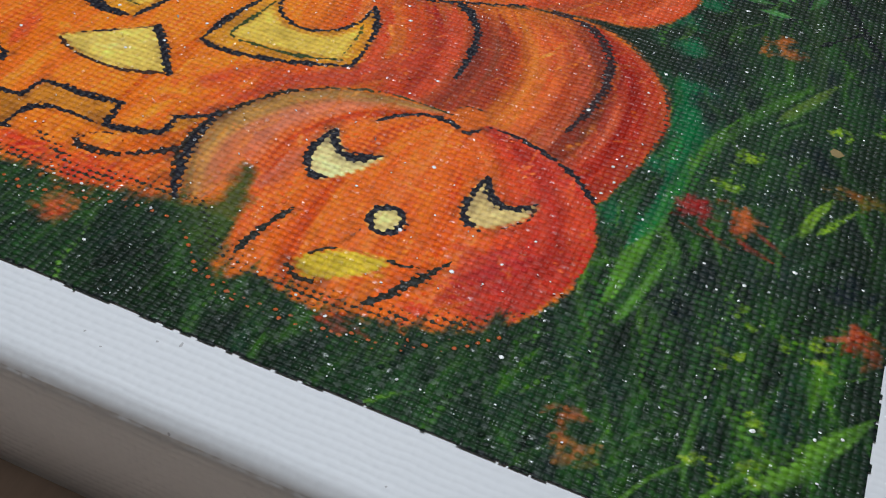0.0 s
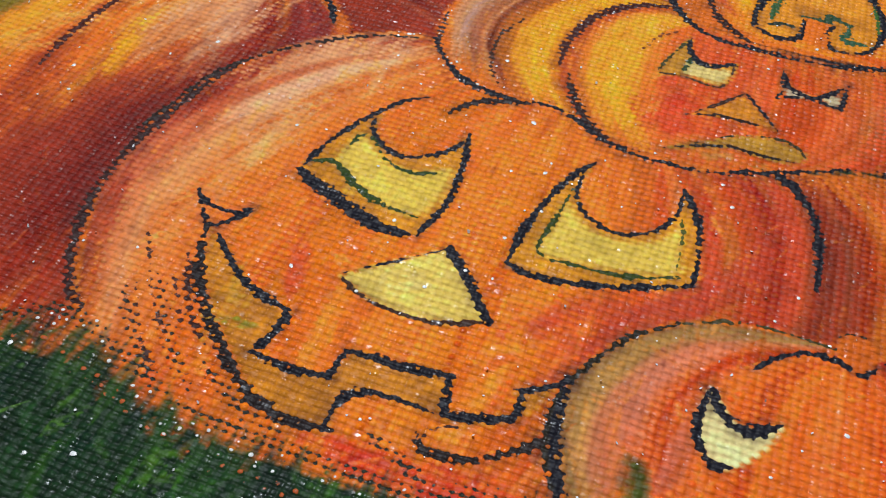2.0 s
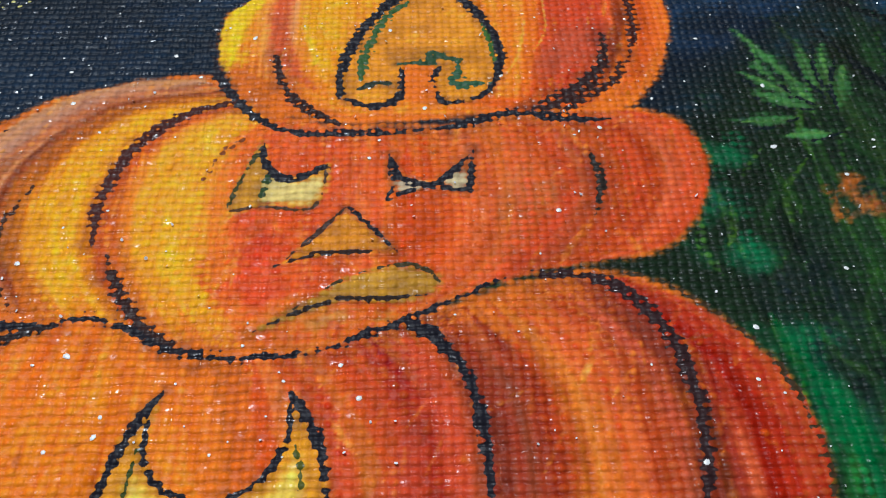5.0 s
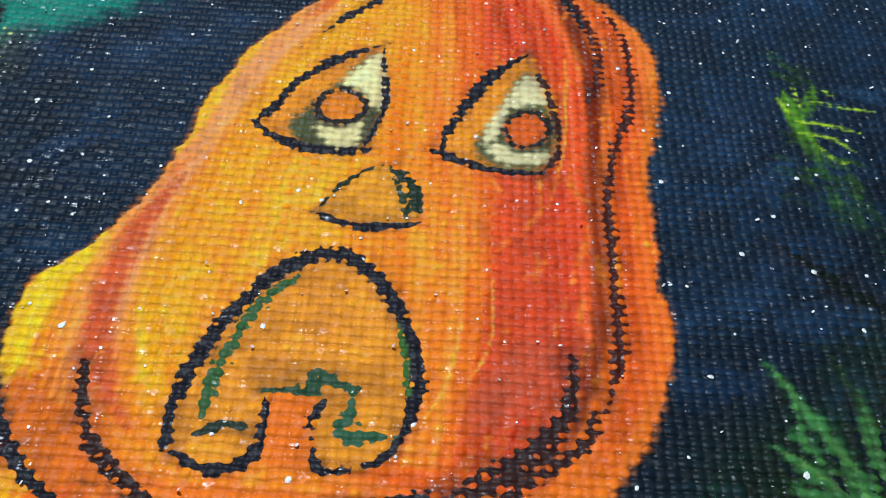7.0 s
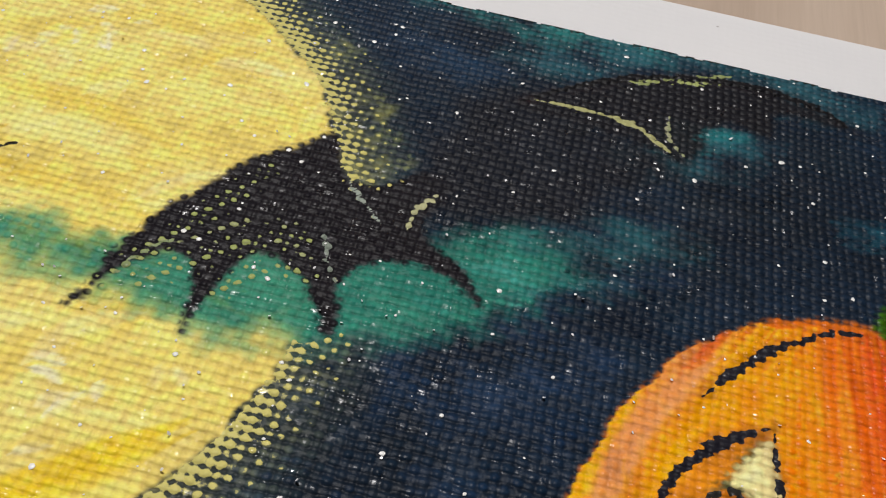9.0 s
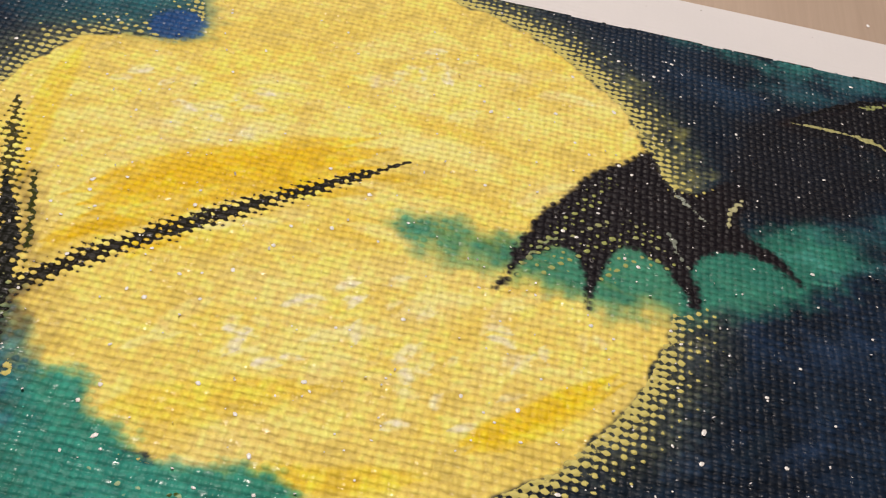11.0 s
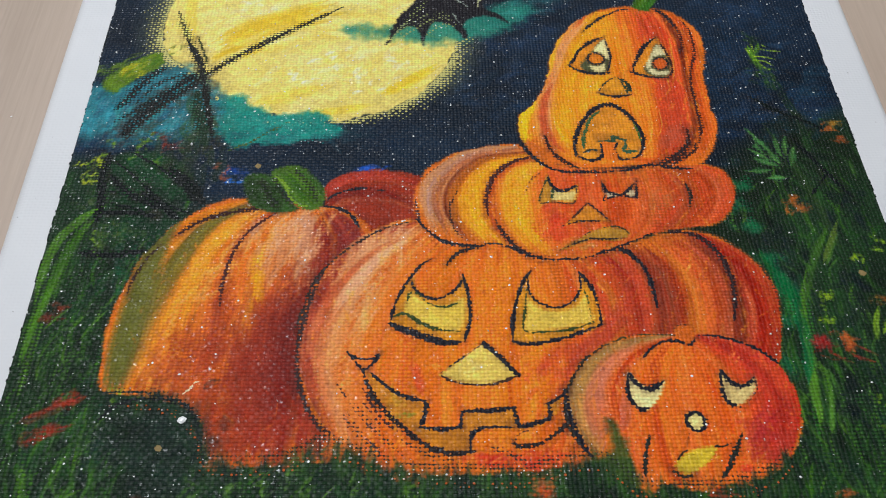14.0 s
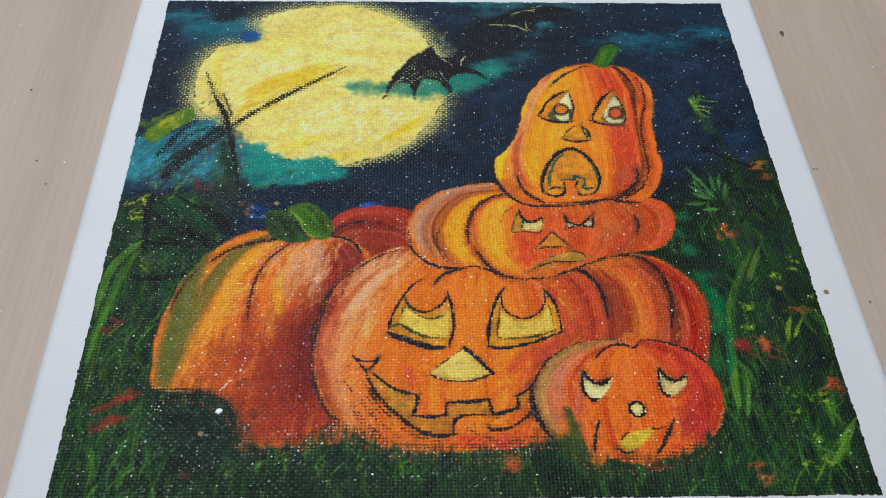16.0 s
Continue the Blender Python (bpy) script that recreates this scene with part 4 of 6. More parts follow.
for way, c, w in (([(-3.26, -5.21), (-3.19, -4.53), (-2.86, -3.62), (-2.23, -2.78), (-1.59, -2.27)], (196, 84, 62), 0.11), ([(-2.90, -4.18), (-2.53, -3.47), (-1.99, -2.71), (-1.44, -2.32)], (234, 166, 138), 0.12), ([(-2.85, -5.61), (-2.81, -4.99), (-2.64, -4.53)], (232, 140, 104), 0.16), ([(-2.31, -4.76), (-2.28, -4.16), (-1.99, -3.53)], (236, 160, 110), 0.1), ([(-3.32, -5.46), (-3.36, -4.83), (-3.16, -3.99)], (214, 112, 90), 0.12), ([(1.58, -5.96), (2.14, -5.13), (2.90, -4.27), (3.15, -3.27)], (176, 50, 40), 0.22), ([(-1.32, -5.45), (-1.25, -5.84), (-1.18, -6.22)], (206, 66, 40), 0.12)):
    for q in range(4):
        shift = rng.normal(0, w * 0.4, 2)
        stroke([(x + shift[0], y + shift[1]) for x, y in way], w, np.array(c) + rng.normal(0, 8), 0.6, mask, streak=0.55)
line([(-3.68, -4.72), (-3.53, -4.13), (-3.37, -3.50), (-3.05, -2.96), (-2.58, -2.46), (-1.94, -2.00), (-1.37, -1.79)], 0.05, (46, 34, 30), 0.62)
line([(-3.17, -3.11), (-3.43, -4.01), (-3.58, -5.04), (-3.49, -6.01), (-3.14, -6.79), (-2.87, -7.02)], 0.085, (56, 34, 32), 0.55)
line([(-1.25, -1.74), (-0.97, -2.12), (-0.60, -2.39), (-0.12, -2.44), (0.35, -2.39), (0.70, -2.48), (1.05, -2.70), (1.51, -2.81), (1.97, -2.80), (2.45, -2.70), (3.01, -2.47), (3.67, -2.14), (4.19, -1.98)], 0.07, load=0.8)
line([(-0.64, -3.02), (-0.46, -2.74), (-0.18, -2.57), (0.17, -2.47)], 0.06, (40, 30, 30), 0.7)
line([(2.98, -2.47), (3.27, -2.69), (3.50, -3.07), (3.60, -3.58), (3.62, -4.09)], 0.06, load=1.0, ends=0.5)
line([(4.02, -2.04), (4.67, -2.10), (5.11, -2.59), (5.27, -3.15), (5.27, -3.79), (5.14, -4.41)], 0.085, (46, 28, 30), 0.7)
line([(4.69, -1.96), (5.31, -2.24), (5.93, -2.91), (6.15, -3.80), (6.04, -4.76)], 0.05, (60, 46, 30), 0.35)

# the flat one in the middle
MID, mask = pumpkin("flat yellow and red painted pumpkin with a worried face", [(-1.20, -1.78), (-1.31, -1.15), (-1.15, -0.45), (-0.75, 0.05), (-0.09, 0.43), (0.67, 0.60), (1.23, 0.56), (1.69, 0.17), (2.34, -0.16), (3.36, -0.14), (4.41, 0.04), (5.10, 0.04), (5.62, -0.09), (5.86, -0.68), (5.66, -1.36), (5.22, -1.84), (4.64, -1.91), (4.12, -2.03), (3.60, -2.20), (2.95, -2.51), (2.27, -2.77), (1.74, -2.82), (1.16, -2.73), (0.76, -2.51), (0.35, -2.39), (-0.12, -2.44), (-0.66, -2.31)])
D0, D1 = [(1.02, 0.57), (-0.09, 0.37), (-0.99, -0.44), (-1.18, -1.14), (-0.98, -2.03)], [(1.22, 0.36), (0.19, 0.07), (-0.45, -0.70), (-0.53, -1.56), (-0.13, -2.36)]
D2, D3 = [(1.35, 0.15), (0.66, -0.22), (0.33, -1.04), (0.46, -1.95), (0.87, -2.59)], [(1.68, -0.04), (1.39, -0.48), (1.29, -1.17), (1.43, -2.06), (1.68, -2.74)]
D4, D5 = [(2.89, -0.12), (2.92, -0.87), (2.89, -1.62), (2.76, -2.15), (2.51, -2.66)], [(4.25, -0.08), (4.62, -0.57), (4.69, -1.14), (4.37, -1.71), (3.85, -2.13)]
D6 = [(5.10, 0.04), (5.70, -0.29), (5.77, -0.98), (5.33, -1.65), (4.64, -1.91)]
sweep(D0, D1, [(196, 128, 100), (206, 152, 134), (150, 70, 44), (206, 130, 84), (120, 46, 28)], 80, 0.11, mask)
sweep(D1, D2, [(140, 56, 26), (232, 142, 24), (240, 156, 22), (238, 150, 24), (206, 84, 34)], 80, 0.13, mask)
sweep(D2, D3, [(196, 70, 34), (236, 140, 24), (238, 150, 24), (234, 132, 26)], 70, 0.13, mask)
sweep(D3, D4, [(224, 100, 32), (212, 74, 34), (212, 78, 36), (206, 72, 36)], 80, 0.15, mask)
sweep(D4, D5, [(212, 82, 36), (214, 88, 38), (206, 84, 46), (196, 72, 40)], 80, 0.14, mask)
sweep(D5, D6, [(160, 54, 36), (204, 76, 38), (190, 62, 38), (204, 80, 40)], 50, 0.13, mask)
scrub([(1.75, -1.78)][0], (0.18, 0.3), (208, 56, 34), 30, 0.5, 0.13, 1.2, 0.5, 0.6, mask)
scrub([(2.00, -2.44)][0], (0.4, 0.1), (226, 120, 40), 14, 0.6, 0.1, 0.3, 0.2, 0.6, mask)
scrub([(4.36, -0.88)][0], (0.2, 0.25), (176, 96, 72), 14, 0.6, 0.12, 1.3, 0.3, 0.4, mask)
line([(1.38, 0.21), (0.87, 0.01), (0.46, -0.44), (0.28, -1.05), (0.28, -1.60)], 0.085, (66, 30, 26), 0.7)
line([(0.43, -1.73), (0.64, -2.19), (0.93, -2.59), (1.27, -2.80)], 0.085, (48, 28, 26), 0.6)
line([(-0.37, -0.90), (-0.54, -1.38), (-0.48, -1.92), (-0.25, -2.33)], 0.07, (60, 34, 24), 0.3)
line([(-1.14, -0.55), (-0.99, -0.33), (-0.74, -0.11)], 0.05, (60, 40, 40), 0.2)
line([(1.17, -0.84), (1.32, -0.48), (1.56, -0.26)], 0.06, (120, 60, 30), 0.3)
line([(4.76, -0.56), (4.83, -0.94), (4.73, -1.37)], 0.055, (40, 34, 30), 0.6)
line([(-1.28, -1.15), (-1.22, -1.70), (-1.10, -2.04)], 0.07, (60, 40, 40), 0.35)

# the pear-shaped one on top
TOP, mask = pumpkin("pear-shaped orange painted pumpkin with an open mouth", [(4.34, 5.84), (3.54, 5.67), (2.83, 5.15), (2.34, 4.44), (2.07, 3.67), (1.85, 2.68), (1.56, 2.03), (1.24, 1.68), (1.13, 1.16), (1.24, 0.60), (1.56, 0.16), (2.11, -0.09), (2.96, -0.14), (3.89, -0.05), (4.68, 0.05), (5.21, 0.01), (5.58, 0.45), (5.80, 1.16), (5.80, 2.04), (5.81, 3.00), (6.00, 4.01), (5.96, 4.85), (5.60, 5.44), (5.03, 5.76)], ORANGE, 0.06)
E0, E1 = [(2.77, 5.77), (2.25, 4.45), (1.89, 3.20), (1.37, 1.96), (1.16, 0.85)], [(3.23, 5.62), (2.53, 4.31), (2.05, 2.81), (1.73, 1.49), (1.93, 0.36)]
E2, E3 = [(3.57, 5.56), (2.95, 4.19), (2.40, 2.65), (2.30, 1.33), (2.58, 0.03)], [(3.90, 5.70), (3.86, 4.05), (4.02, 2.66), (4.15, 1.47), (3.99, -0.01)]
E4, E5 = [(4.40, 5.75), (4.57, 4.12), (4.66, 2.71), (4.56, 1.29), (4.27, 0.01)], [(5.02, 5.72), (5.40, 4.44), (5.35, 2.90), (5.30, 1.34), (4.85, 0.13)]
E6 = [(5.57, 5.50), (5.97, 4.49), (5.73, 2.93), (5.78, 1.28), (5.49, 0.29)]
sweep(E0, E1, [(238, 176, 20), (238, 150, 26), (232, 130, 50), (218, 124, 84), (204, 92, 54)], 90, 0.13, mask)
sweep(E1, E2, [(206, 92, 50), (236, 136, 26), (242, 160, 20), (242, 156, 20)], 90, 0.15, mask)
sweep(E2, E3, [(240, 148, 20), (238, 138, 22), (234, 120, 24)], 100, 0.17, mask)
sweep(E3, E4, [(234, 120, 24), (230, 106, 26), (222, 92, 30), (212, 76, 32)], 90, 0.15, mask)
sweep(E4, E5, [(206, 70, 32), (196, 56, 34), (200, 64, 36), (222, 92, 34)], 90, 0.13, mask)
sweep(E5, E6, [(110, 44, 28), (222, 96, 30), (206, 82, 32), (216, 88, 34), (232, 110, 32)], 70, 0.1, mask)
sweep([(4.83, 2.30), (4.90, 1.52), (4.64, 0.72)], [(5.06, 1.53), (5.12, 1.03), (4.86, 0.47)], [(190, 66, 52), (176, 62, 50), (186, 66, 48)], 40, 0.13, mask, 0.5)
sweep([(1.72, 0.89), (2.06, 0.28), (2.60, -0.05)], [(3.91, 0.11), (4.45, 0.02), (5.00, 0.14)], [(232, 122, 24), (234, 118, 26), (218, 80, 30)], 60, 0.13, mask, 0.6)
for p in [(2.77, 4.84), (2.38, 3.98), (2.09, 3.08), (1.97, 2.55), (1.91, 2.00)]:
    scrub(p, (0.1, 0.16), (224, 140, 96), 7, 0.8, 0.09, 0.95, 0.1, 0.5, mask)
for p in [(1.76, 1.39), (1.81, 0.99), (1.97, 0.67)]:
    scrub(p, (0.05, 0.25), (196, 84, 50), 6, 0.8, 0.08, 1.5, 0.1, 0.6, mask)
for p in [(1.24, 0.95), (1.27, 1.25), (1.37, 1.63), (1.29, 0.67)]:
    scrub(p, (0.06, 0.12), (240, 190, 20), 6, 0.6, 0.09, 0.9, 0.15, 0.7, mask)
for a, b, c in zip([(5.19, 4.58), (4.90, 3.34), (4.52, 1.98), (4.32, 1.48), (2.08, 1.79), (3.88, 3.31)], [(5.14, 3.43), (4.92, 2.30), (4.52, 1.29), (4.21, 0.88), (2.18, 1.32), (3.82, 2.97)], [(4.94, 2.43), (5.01, 1.74), (4.37, 0.89), (4.03, 0.50), (2.33, 0.93), (3.82, 2.71)]):
    stroke([a, b, c], 0.018, (244, 170, 70), 0.9, mask, streak=0.1)
for way, c, w, al in (([(3.06, 5.14), (2.52, 4.39), (2.24, 3.59), (2.03, 2.94)], (222, 146, 112), 0.12, 0.75), ([(2.30, 3.24), (1.98, 2.49), (1.88, 1.94), (1.86, 1.40), (1.93, 0.90)], (222, 140, 110), 0.09, 0.7),
                      ([(2.07, 2.75), (1.84, 2.11), (1.77, 1.60), (1.78, 1.14), (1.95, 0.67), (2.19, 0.33)], (196, 76, 48), 0.11, 0.85), ([(2.54, 4.99), (2.15, 4.11), (1.96, 3.28), (1.69, 2.59)], (240, 178, 18), 0.14, 0.7), ([(1.59, 2.27), (1.29, 1.62), (1.18, 1.14), (1.24, 0.76)], (244, 196, 14), 0.16, 0.8),
                      ([(4.66, 2.84), (4.76, 2.06), (4.75, 1.30), (4.56, 0.62)], (200, 64, 36), 0.3, 0.6), ([(5.05, 2.94), (5.04, 2.14), (4.93, 1.32), (4.72, 0.72)], (204, 60, 38), 0.22, 0.6), ([(4.89, 1.36), (4.64, 0.90), (4.34, 0.52)], (178, 74, 64), 0.22, 0.6), ([(5.77, 2.94), (5.72, 1.91), (5.65, 1.17), (5.44, 0.59)], (226, 92, 32), 0.12, 0.7)):
    for q in range(3):
        shift = rng.normal(0, w * 0.3, 2)
        stroke([(x + shift[0], y + shift[1]) for x, y in way], w, c, al, mask, streak=0.45)
line([(5.24, 5.56), (5.45, 4.95), (5.49, 4.37), (5.37, 3.96)], 0.08, (70, 26, 22), 0.55)
line([(5.56, 5.41), (5.76, 4.81), (5.75, 4.00), (5.58, 3.40), (5.47, 2.91), (5.45, 2.29), (5.45, 1.67), (5.43, 1.15), (5.29, 0.67)], 0.085, (62, 26, 22), 0.5)
line([(5.13, 1.13), (5.05, 0.75), (4.83, 0.42), (4.56, 0.23), (4.34, 0.10)], 0.085, (46, 28, 28), 0.6)
line([(5.08, 1.19), (5.06, 0.77), (4.91, 0.43), (4.61, 0.15), (4.19, -0.01)], 0.09, (50, 28, 26), 0.6)
line([(5.23, 0.77), (5.17, 0.48), (4.86, 0.21), (4.56, -0.01)], 0.1, (50, 28, 26), 0.4)
line([(1.72, 0.89), (1.80, 0.53), (1.94, 0.23), (2.18, 0.00), (2.40, -0.14)], 0.065, (46, 26, 24), 0.8)
line([(1.05, 1.12), (1.13, 0.70), (1.32, 0.31), (1.57, 0.00), (1.86, -0.20), (2.19, -0.27), (2.55, -0.26), (2.95, -0.26), (3.39, -0.23)], 0.055, load=0.8)
line([(3.39, -0.23), (3.71, -0.12), (3.95, -0.04), (4.28, -0.04), (4.60, -0.11), (5.01, -0.13)], 0.075, load=0.75)
line([(2.97, 4.71), (3.29, 5.11), (3.68, 5.45), (4.03, 5.66), (4.34, 5.73)], 0.045, load=0.9, ends=0.15)
line([(4.90, 5.74), (5.14, 5.60), (5.30, 5.31), (5.40, 4.96)], 0.075, load=0.7)

# the small frowning one
SMALL, mask = pumpkin("small reddish orange painted pumpkin with a frown", [(1.97, -7.53), (1.73, -7.21), (1.58, -6.88), (1.53, -6.46), (1.61, -6.00), (1.85, -5.55), (2.29, -5.13), (2.81, -4.86), (3.35, -4.77), (3.87, -4.80), (4.35, -4.76), (4.85, -4.82), (5.34, -5.06), (5.69, -5.34), (5.91, -5.68), (6.00, -6.12), (5.98, -6.63), (5.80, -7.16), (5.50, -7.60), (5.15, -7.87), (4.73, -7.97), (4.31, -8.07), (3.91, -8.21), (3.53, -8.17), (3.15, -8.04), (2.88, -8.26), (2.69, -8.11), (2.67, -7.76), (2.52, -7.07), (2.29, -6.90), (2.20, -7.31)])
F0, F1 = [(3.85, -4.75), (2.55, -5.07), (1.74, -5.86), (1.58, -6.66), (1.93, -7.41)], [(3.81, -4.83), (2.72, -5.41), (2.31, -6.35), (2.43, -7.03), (2.83, -8.03)]
F2, F3 = [(3.89, -4.85), (3.34, -5.52), (3.15, -6.51), (3.25, -7.44), (3.36, -8.09)], [(4.04, -4.88), (4.31, -5.86), (4.45, -6.78), (4.41, -7.52), (4.25, -8.19)]
F4, F5 = [(4.23, -4.83), (4.78, -5.37), (5.10, -6.23), (5.14, -7.13), (5.04, -7.89)], [(4.35, -4.76), (5.19, -5.03), (5.84, -5.62), (5.97, -6.59), (5.60, -7.55)]
sweep(F0, F1, [(130, 96, 40), (176, 116, 70), (206, 112, 92), (200, 92, 76), (214, 88, 44)], 90, 0.12, mask)
sweep(F1, F2, [(214, 86, 40), (222, 92, 34), (222, 90, 30)], 80, 0.14, mask)
sweep(F2, F3, [(222, 90, 30), (226, 98, 28), (222, 92, 30)], 90, 0.16, mask)
sweep(F3, F4, [(222, 92, 30), (220, 88, 32), (212, 74, 34)], 80, 0.15, mask)
sweep(F4, F5, [(206, 68, 36), (196, 54, 38), (178, 40, 44), (196, 58, 38)], 90, 0.13, mask)
for p in [(5.32, -7.12), (5.08, -7.42), (5.31, -6.77)]:
    scrub(p, (0.2, 0.12), (176, 36, 52), 10, 0.5, 0.11, 0.7, 0.3, 0.5, mask)
for way, c, w in (([(1.74, -6.79), (1.82, -6.12), (2.18, -5.48), (2.80, -4.99)], (176, 130, 66), 0.12), ([(2.30, -6.68), (2.24, -6.10), (2.50, -5.54), (3.10, -5.00)], (208, 112, 112), 0.13), ([(2.53, -6.97), (2.65, -6.59), (2.63, -6.17)], (206, 100, 100), 0.12), ([(4.91, -7.43), (5.21, -7.00), (5.51, -6.48)], (176, 44, 58), 0.2), ([(5.07, -7.67), (5.46, -7.34), (5.71, -6.91)], (190, 54, 56), 0.14), ([(5.34, -5.27), (5.73, -5.68), (5.87, -6.28)], (206, 66, 44), 0.16)):
    for q in range(4):
        shift = rng.normal(0, w * 0.4, 2)
        stroke([(x + shift[0], y + shift[1]) for x, y in way], w, np.array(c) + rng.normal(0, 8), 0.6, mask, streak=0.5)
line([(1.97, -7.53), (1.71, -7.23), (1.56, -6.84), (1.53, -6.34), (1.69, -5.89), (1.99, -5.41), (2.40, -5.06)], 0.05, (40, 34, 26), 0.65)
line([(2.40, -5.06), (2.88, -4.84), (3.43, -4.77), (3.87, -4.80)], 0.035, (66, 58, 30), 0.5)
line([(3.15, -5.34), (3.41, -5.06), (3.71, -4.92), (3.93, -4.94), (4.13, -5.01), (4.28, -4.86)], 0.045, load=0.95, ends=0.3)
line([(4.29, -4.79), (4.79, -4.83), (5.26, -5.01), (5.64, -5.27), (5.88, -5.54)], 0.04, load=0.75)
fill([(3.87, -4.80), (3.92, -4.58), (4.11, -4.53), (4.25, -4.66), (4.24, -4.86), (4.12, -4.98)], (220, 98, 34), 0.03, SMALL)
line([(3.87, -4.80), (3.91, -4.59), (4.11, -4.53), (4.27, -4.65), (4.24, -4.88), (4.11, -5.01), (3.92, -4.93)], 0.02, (50, 36, 26), 0.5)

for face, tint, n in ((BIG, (244, 150, 44), 420), (TOP, (248, 176, 50), 200), (MID, (240, 150, 50), 200), (SMALL, (240, 132, 48), 200), (LEFT, (226, 120, 46), 130), (BACK, (190, 70, 44), 60)):
    jj, ii = np.nonzero(OWNER == face)
    on = (OWNER == face).astype(float)
    for q in rng.integers(0, len(jj), n):
        x, y = GX[jj[q], ii[q]], GY[jj[q], ii[q]]
        c = np.clip(PIG[jj[q], ii[q]] * 0.55 + np.asarray(tint) * 0.45 + rng.normal(0, 14), 0, 250) if rng.random() < 0.85 else PIG[jj[q], ii[q]] * rng.uniform(0.75, 0.9)
        a, ln = rng.normal(1.5, 0.5), rng.uniform(0.1, 0.45)
        stroke([(x, y), (x + math.cos(a) * ln, y + math.sin(a) * ln)], rng.uniform(0.015, 0.05), c, 0.8, on, each=2)

# -- carved faces --
CREAM, GOLD = (226, 202, 116), (216, 160, 38)


def carved(name, who, pts, colour, label="", smooth=True, edge=0.0, load=0.9, ink=(27, 26, 34)):
    k = owner(name, who, label)
    w, mk = fill(pts, colour, 0.025, k, vary=0.16, smooth=smooth)
    full = masked(w, mk)
    c = np.mean(np.array(pts), 0)
    s = np.ptp(np.array(pts), 0)
    scrub(c, (s[0] * 0.25, s[1] * 0.25), np.asarray(colour) * 1.08, 14, max(s) * 0.4, 0.06, 0.4, 0.4, 0.5, full)
    if edge:
        line(list(pts) + [pts[0]], edge, ink, load, ends=1.0) if smooth else [line([a, b], edge, ink, load, ends=0.8) for a, b in zip(pts, list(pts[1:]) + [pts[0]])]
    return k, full


# big: left eye
_, eye = carved("eye", BIG, [(-1.35, -3.29), (-1.59, -3.73), (-1.72, -4.15), (-1.79, -4.49), (-1.46, -4.71), (-1.04, -4.87), (-0.63, -4.97), (-0.34, -4.94), (-0.20, -4.56), (-0.19, -4.04), (-0.29, -3.31), (-0.41, -3.57), (-0.62, -3.79), (-0.88, -3.90), (-1.13, -3.81), (-1.28, -3.61)], (222, 138, 34), "yellow carved eye")
fill([(-1.38, -3.75), (-1.48, -4.00), (-1.49, -4.27), (-1.18, -4.51), (-0.76, -4.68), (-0.45, -4.69), (-0.33, -4.50), (-0.27, -4.17), (-0.33, -3.88), (-0.65, -4.07), (-1.03, -4.01)], (240, 202, 76), 0.05, None, 1.0, 0.03, vary=0.12)
scrub([(-0.68, -4.32)][0], (0.25, 0.12), (234, 200, 60), 12, 0.4, 0.07, 0.2, 0.4, 0.6, eye)
line([(-0.90, -2.81), (-1.18, -3.02), (-1.42, -3.40), (-1.63, -3.84), (-1.74, -4.21), (-1.79, -4.49)], 0.035, load=1.0, ends=0.3)
line([(-1.79, -4.52), (-1.52, -4.69), (-1.15, -4.84), (-0.78, -4.96), (-0.43, -4.98)], 0.07, load=1.15, ends=0.6)
line([(-0.32, -3.23), (-0.24, -3.63), (-0.19, -4.10), (-0.21, -4.49), (-0.33, -4.96)], 0.04, load=0.95, ends=0.3)
line([(-1.36, -3.40), (-1.33, -3.61), (-1.15, -3.81), (-0.88, -3.90), (-0.62, -3.79), (-0.41, -3.57), (-0.31, -3.34)], 0.04, load=0.85)
line([(-1.47, -4.03), (-1.40, -3.76), (-1.27, -3.75), (-1.03, -4.01), (-0.70, -4.10), (-0.39, -3.98)], 0.034, (48, 66, 28), 0.75)
line([(-1.72, -4.34), (-1.49, -4.28), (-1.18, -4.51), (-0.86, -4.65), (-0.40, -4.72)], 0.042, (50, 66, 26), 0.85)
# big: right eye
_, eye = carved("eye", BIG, [(1.09, -3.20), (0.88, -3.50), (0.73, -3.99), (0.66, -4.45), (0.63, -4.95), (0.87, -5.01), (1.27, -4.97), (1.79, -4.81), (2.41, -4.55), (2.43, -4.18), (2.35, -3.74), (2.13, -3.25), (2.11, -3.58), (1.92, -3.94), (1.64, -4.10), (1.37, -4.10), (1.14, -3.91), (1.04, -3.63)], (222, 140, 34), "yellow carved eye")
fill([(0.98, -3.91), (0.91, -4.31), (0.89, -4.69), (1.39, -4.67), (1.87, -4.56), (2.24, -4.45), (2.23, -4.12), (2.19, -3.75), (1.96, -4.07), (1.63, -4.18), (1.32, -4.17)], (240, 202, 76), 0.05, None, 1.0, 0.03, vary=0.12)
scrub([(1.56, -4.41)][0], (0.35, 0.1), (236, 206, 84), 14, 0.4, 0.07, 0.2, 0.4, 0.6, eye)
line([(1.12, -3.13), (0.91, -3.50), (0.75, -3.99), (0.66, -4.45), (0.63, -4.92)], 0.04, load=0.95, ends=0.3)
line([(0.63, -4.95), (0.87, -5.01), (1.27, -4.97), (1.79, -4.81), (2.44, -4.53)], 0.05, load=0.95, ends=0.5)
line([(2.10, -3.16), (2.25, -3.43), (2.38, -3.78), (2.43, -4.18), (2.43, -4.53)], 0.045, load=0.95, ends=0.3)
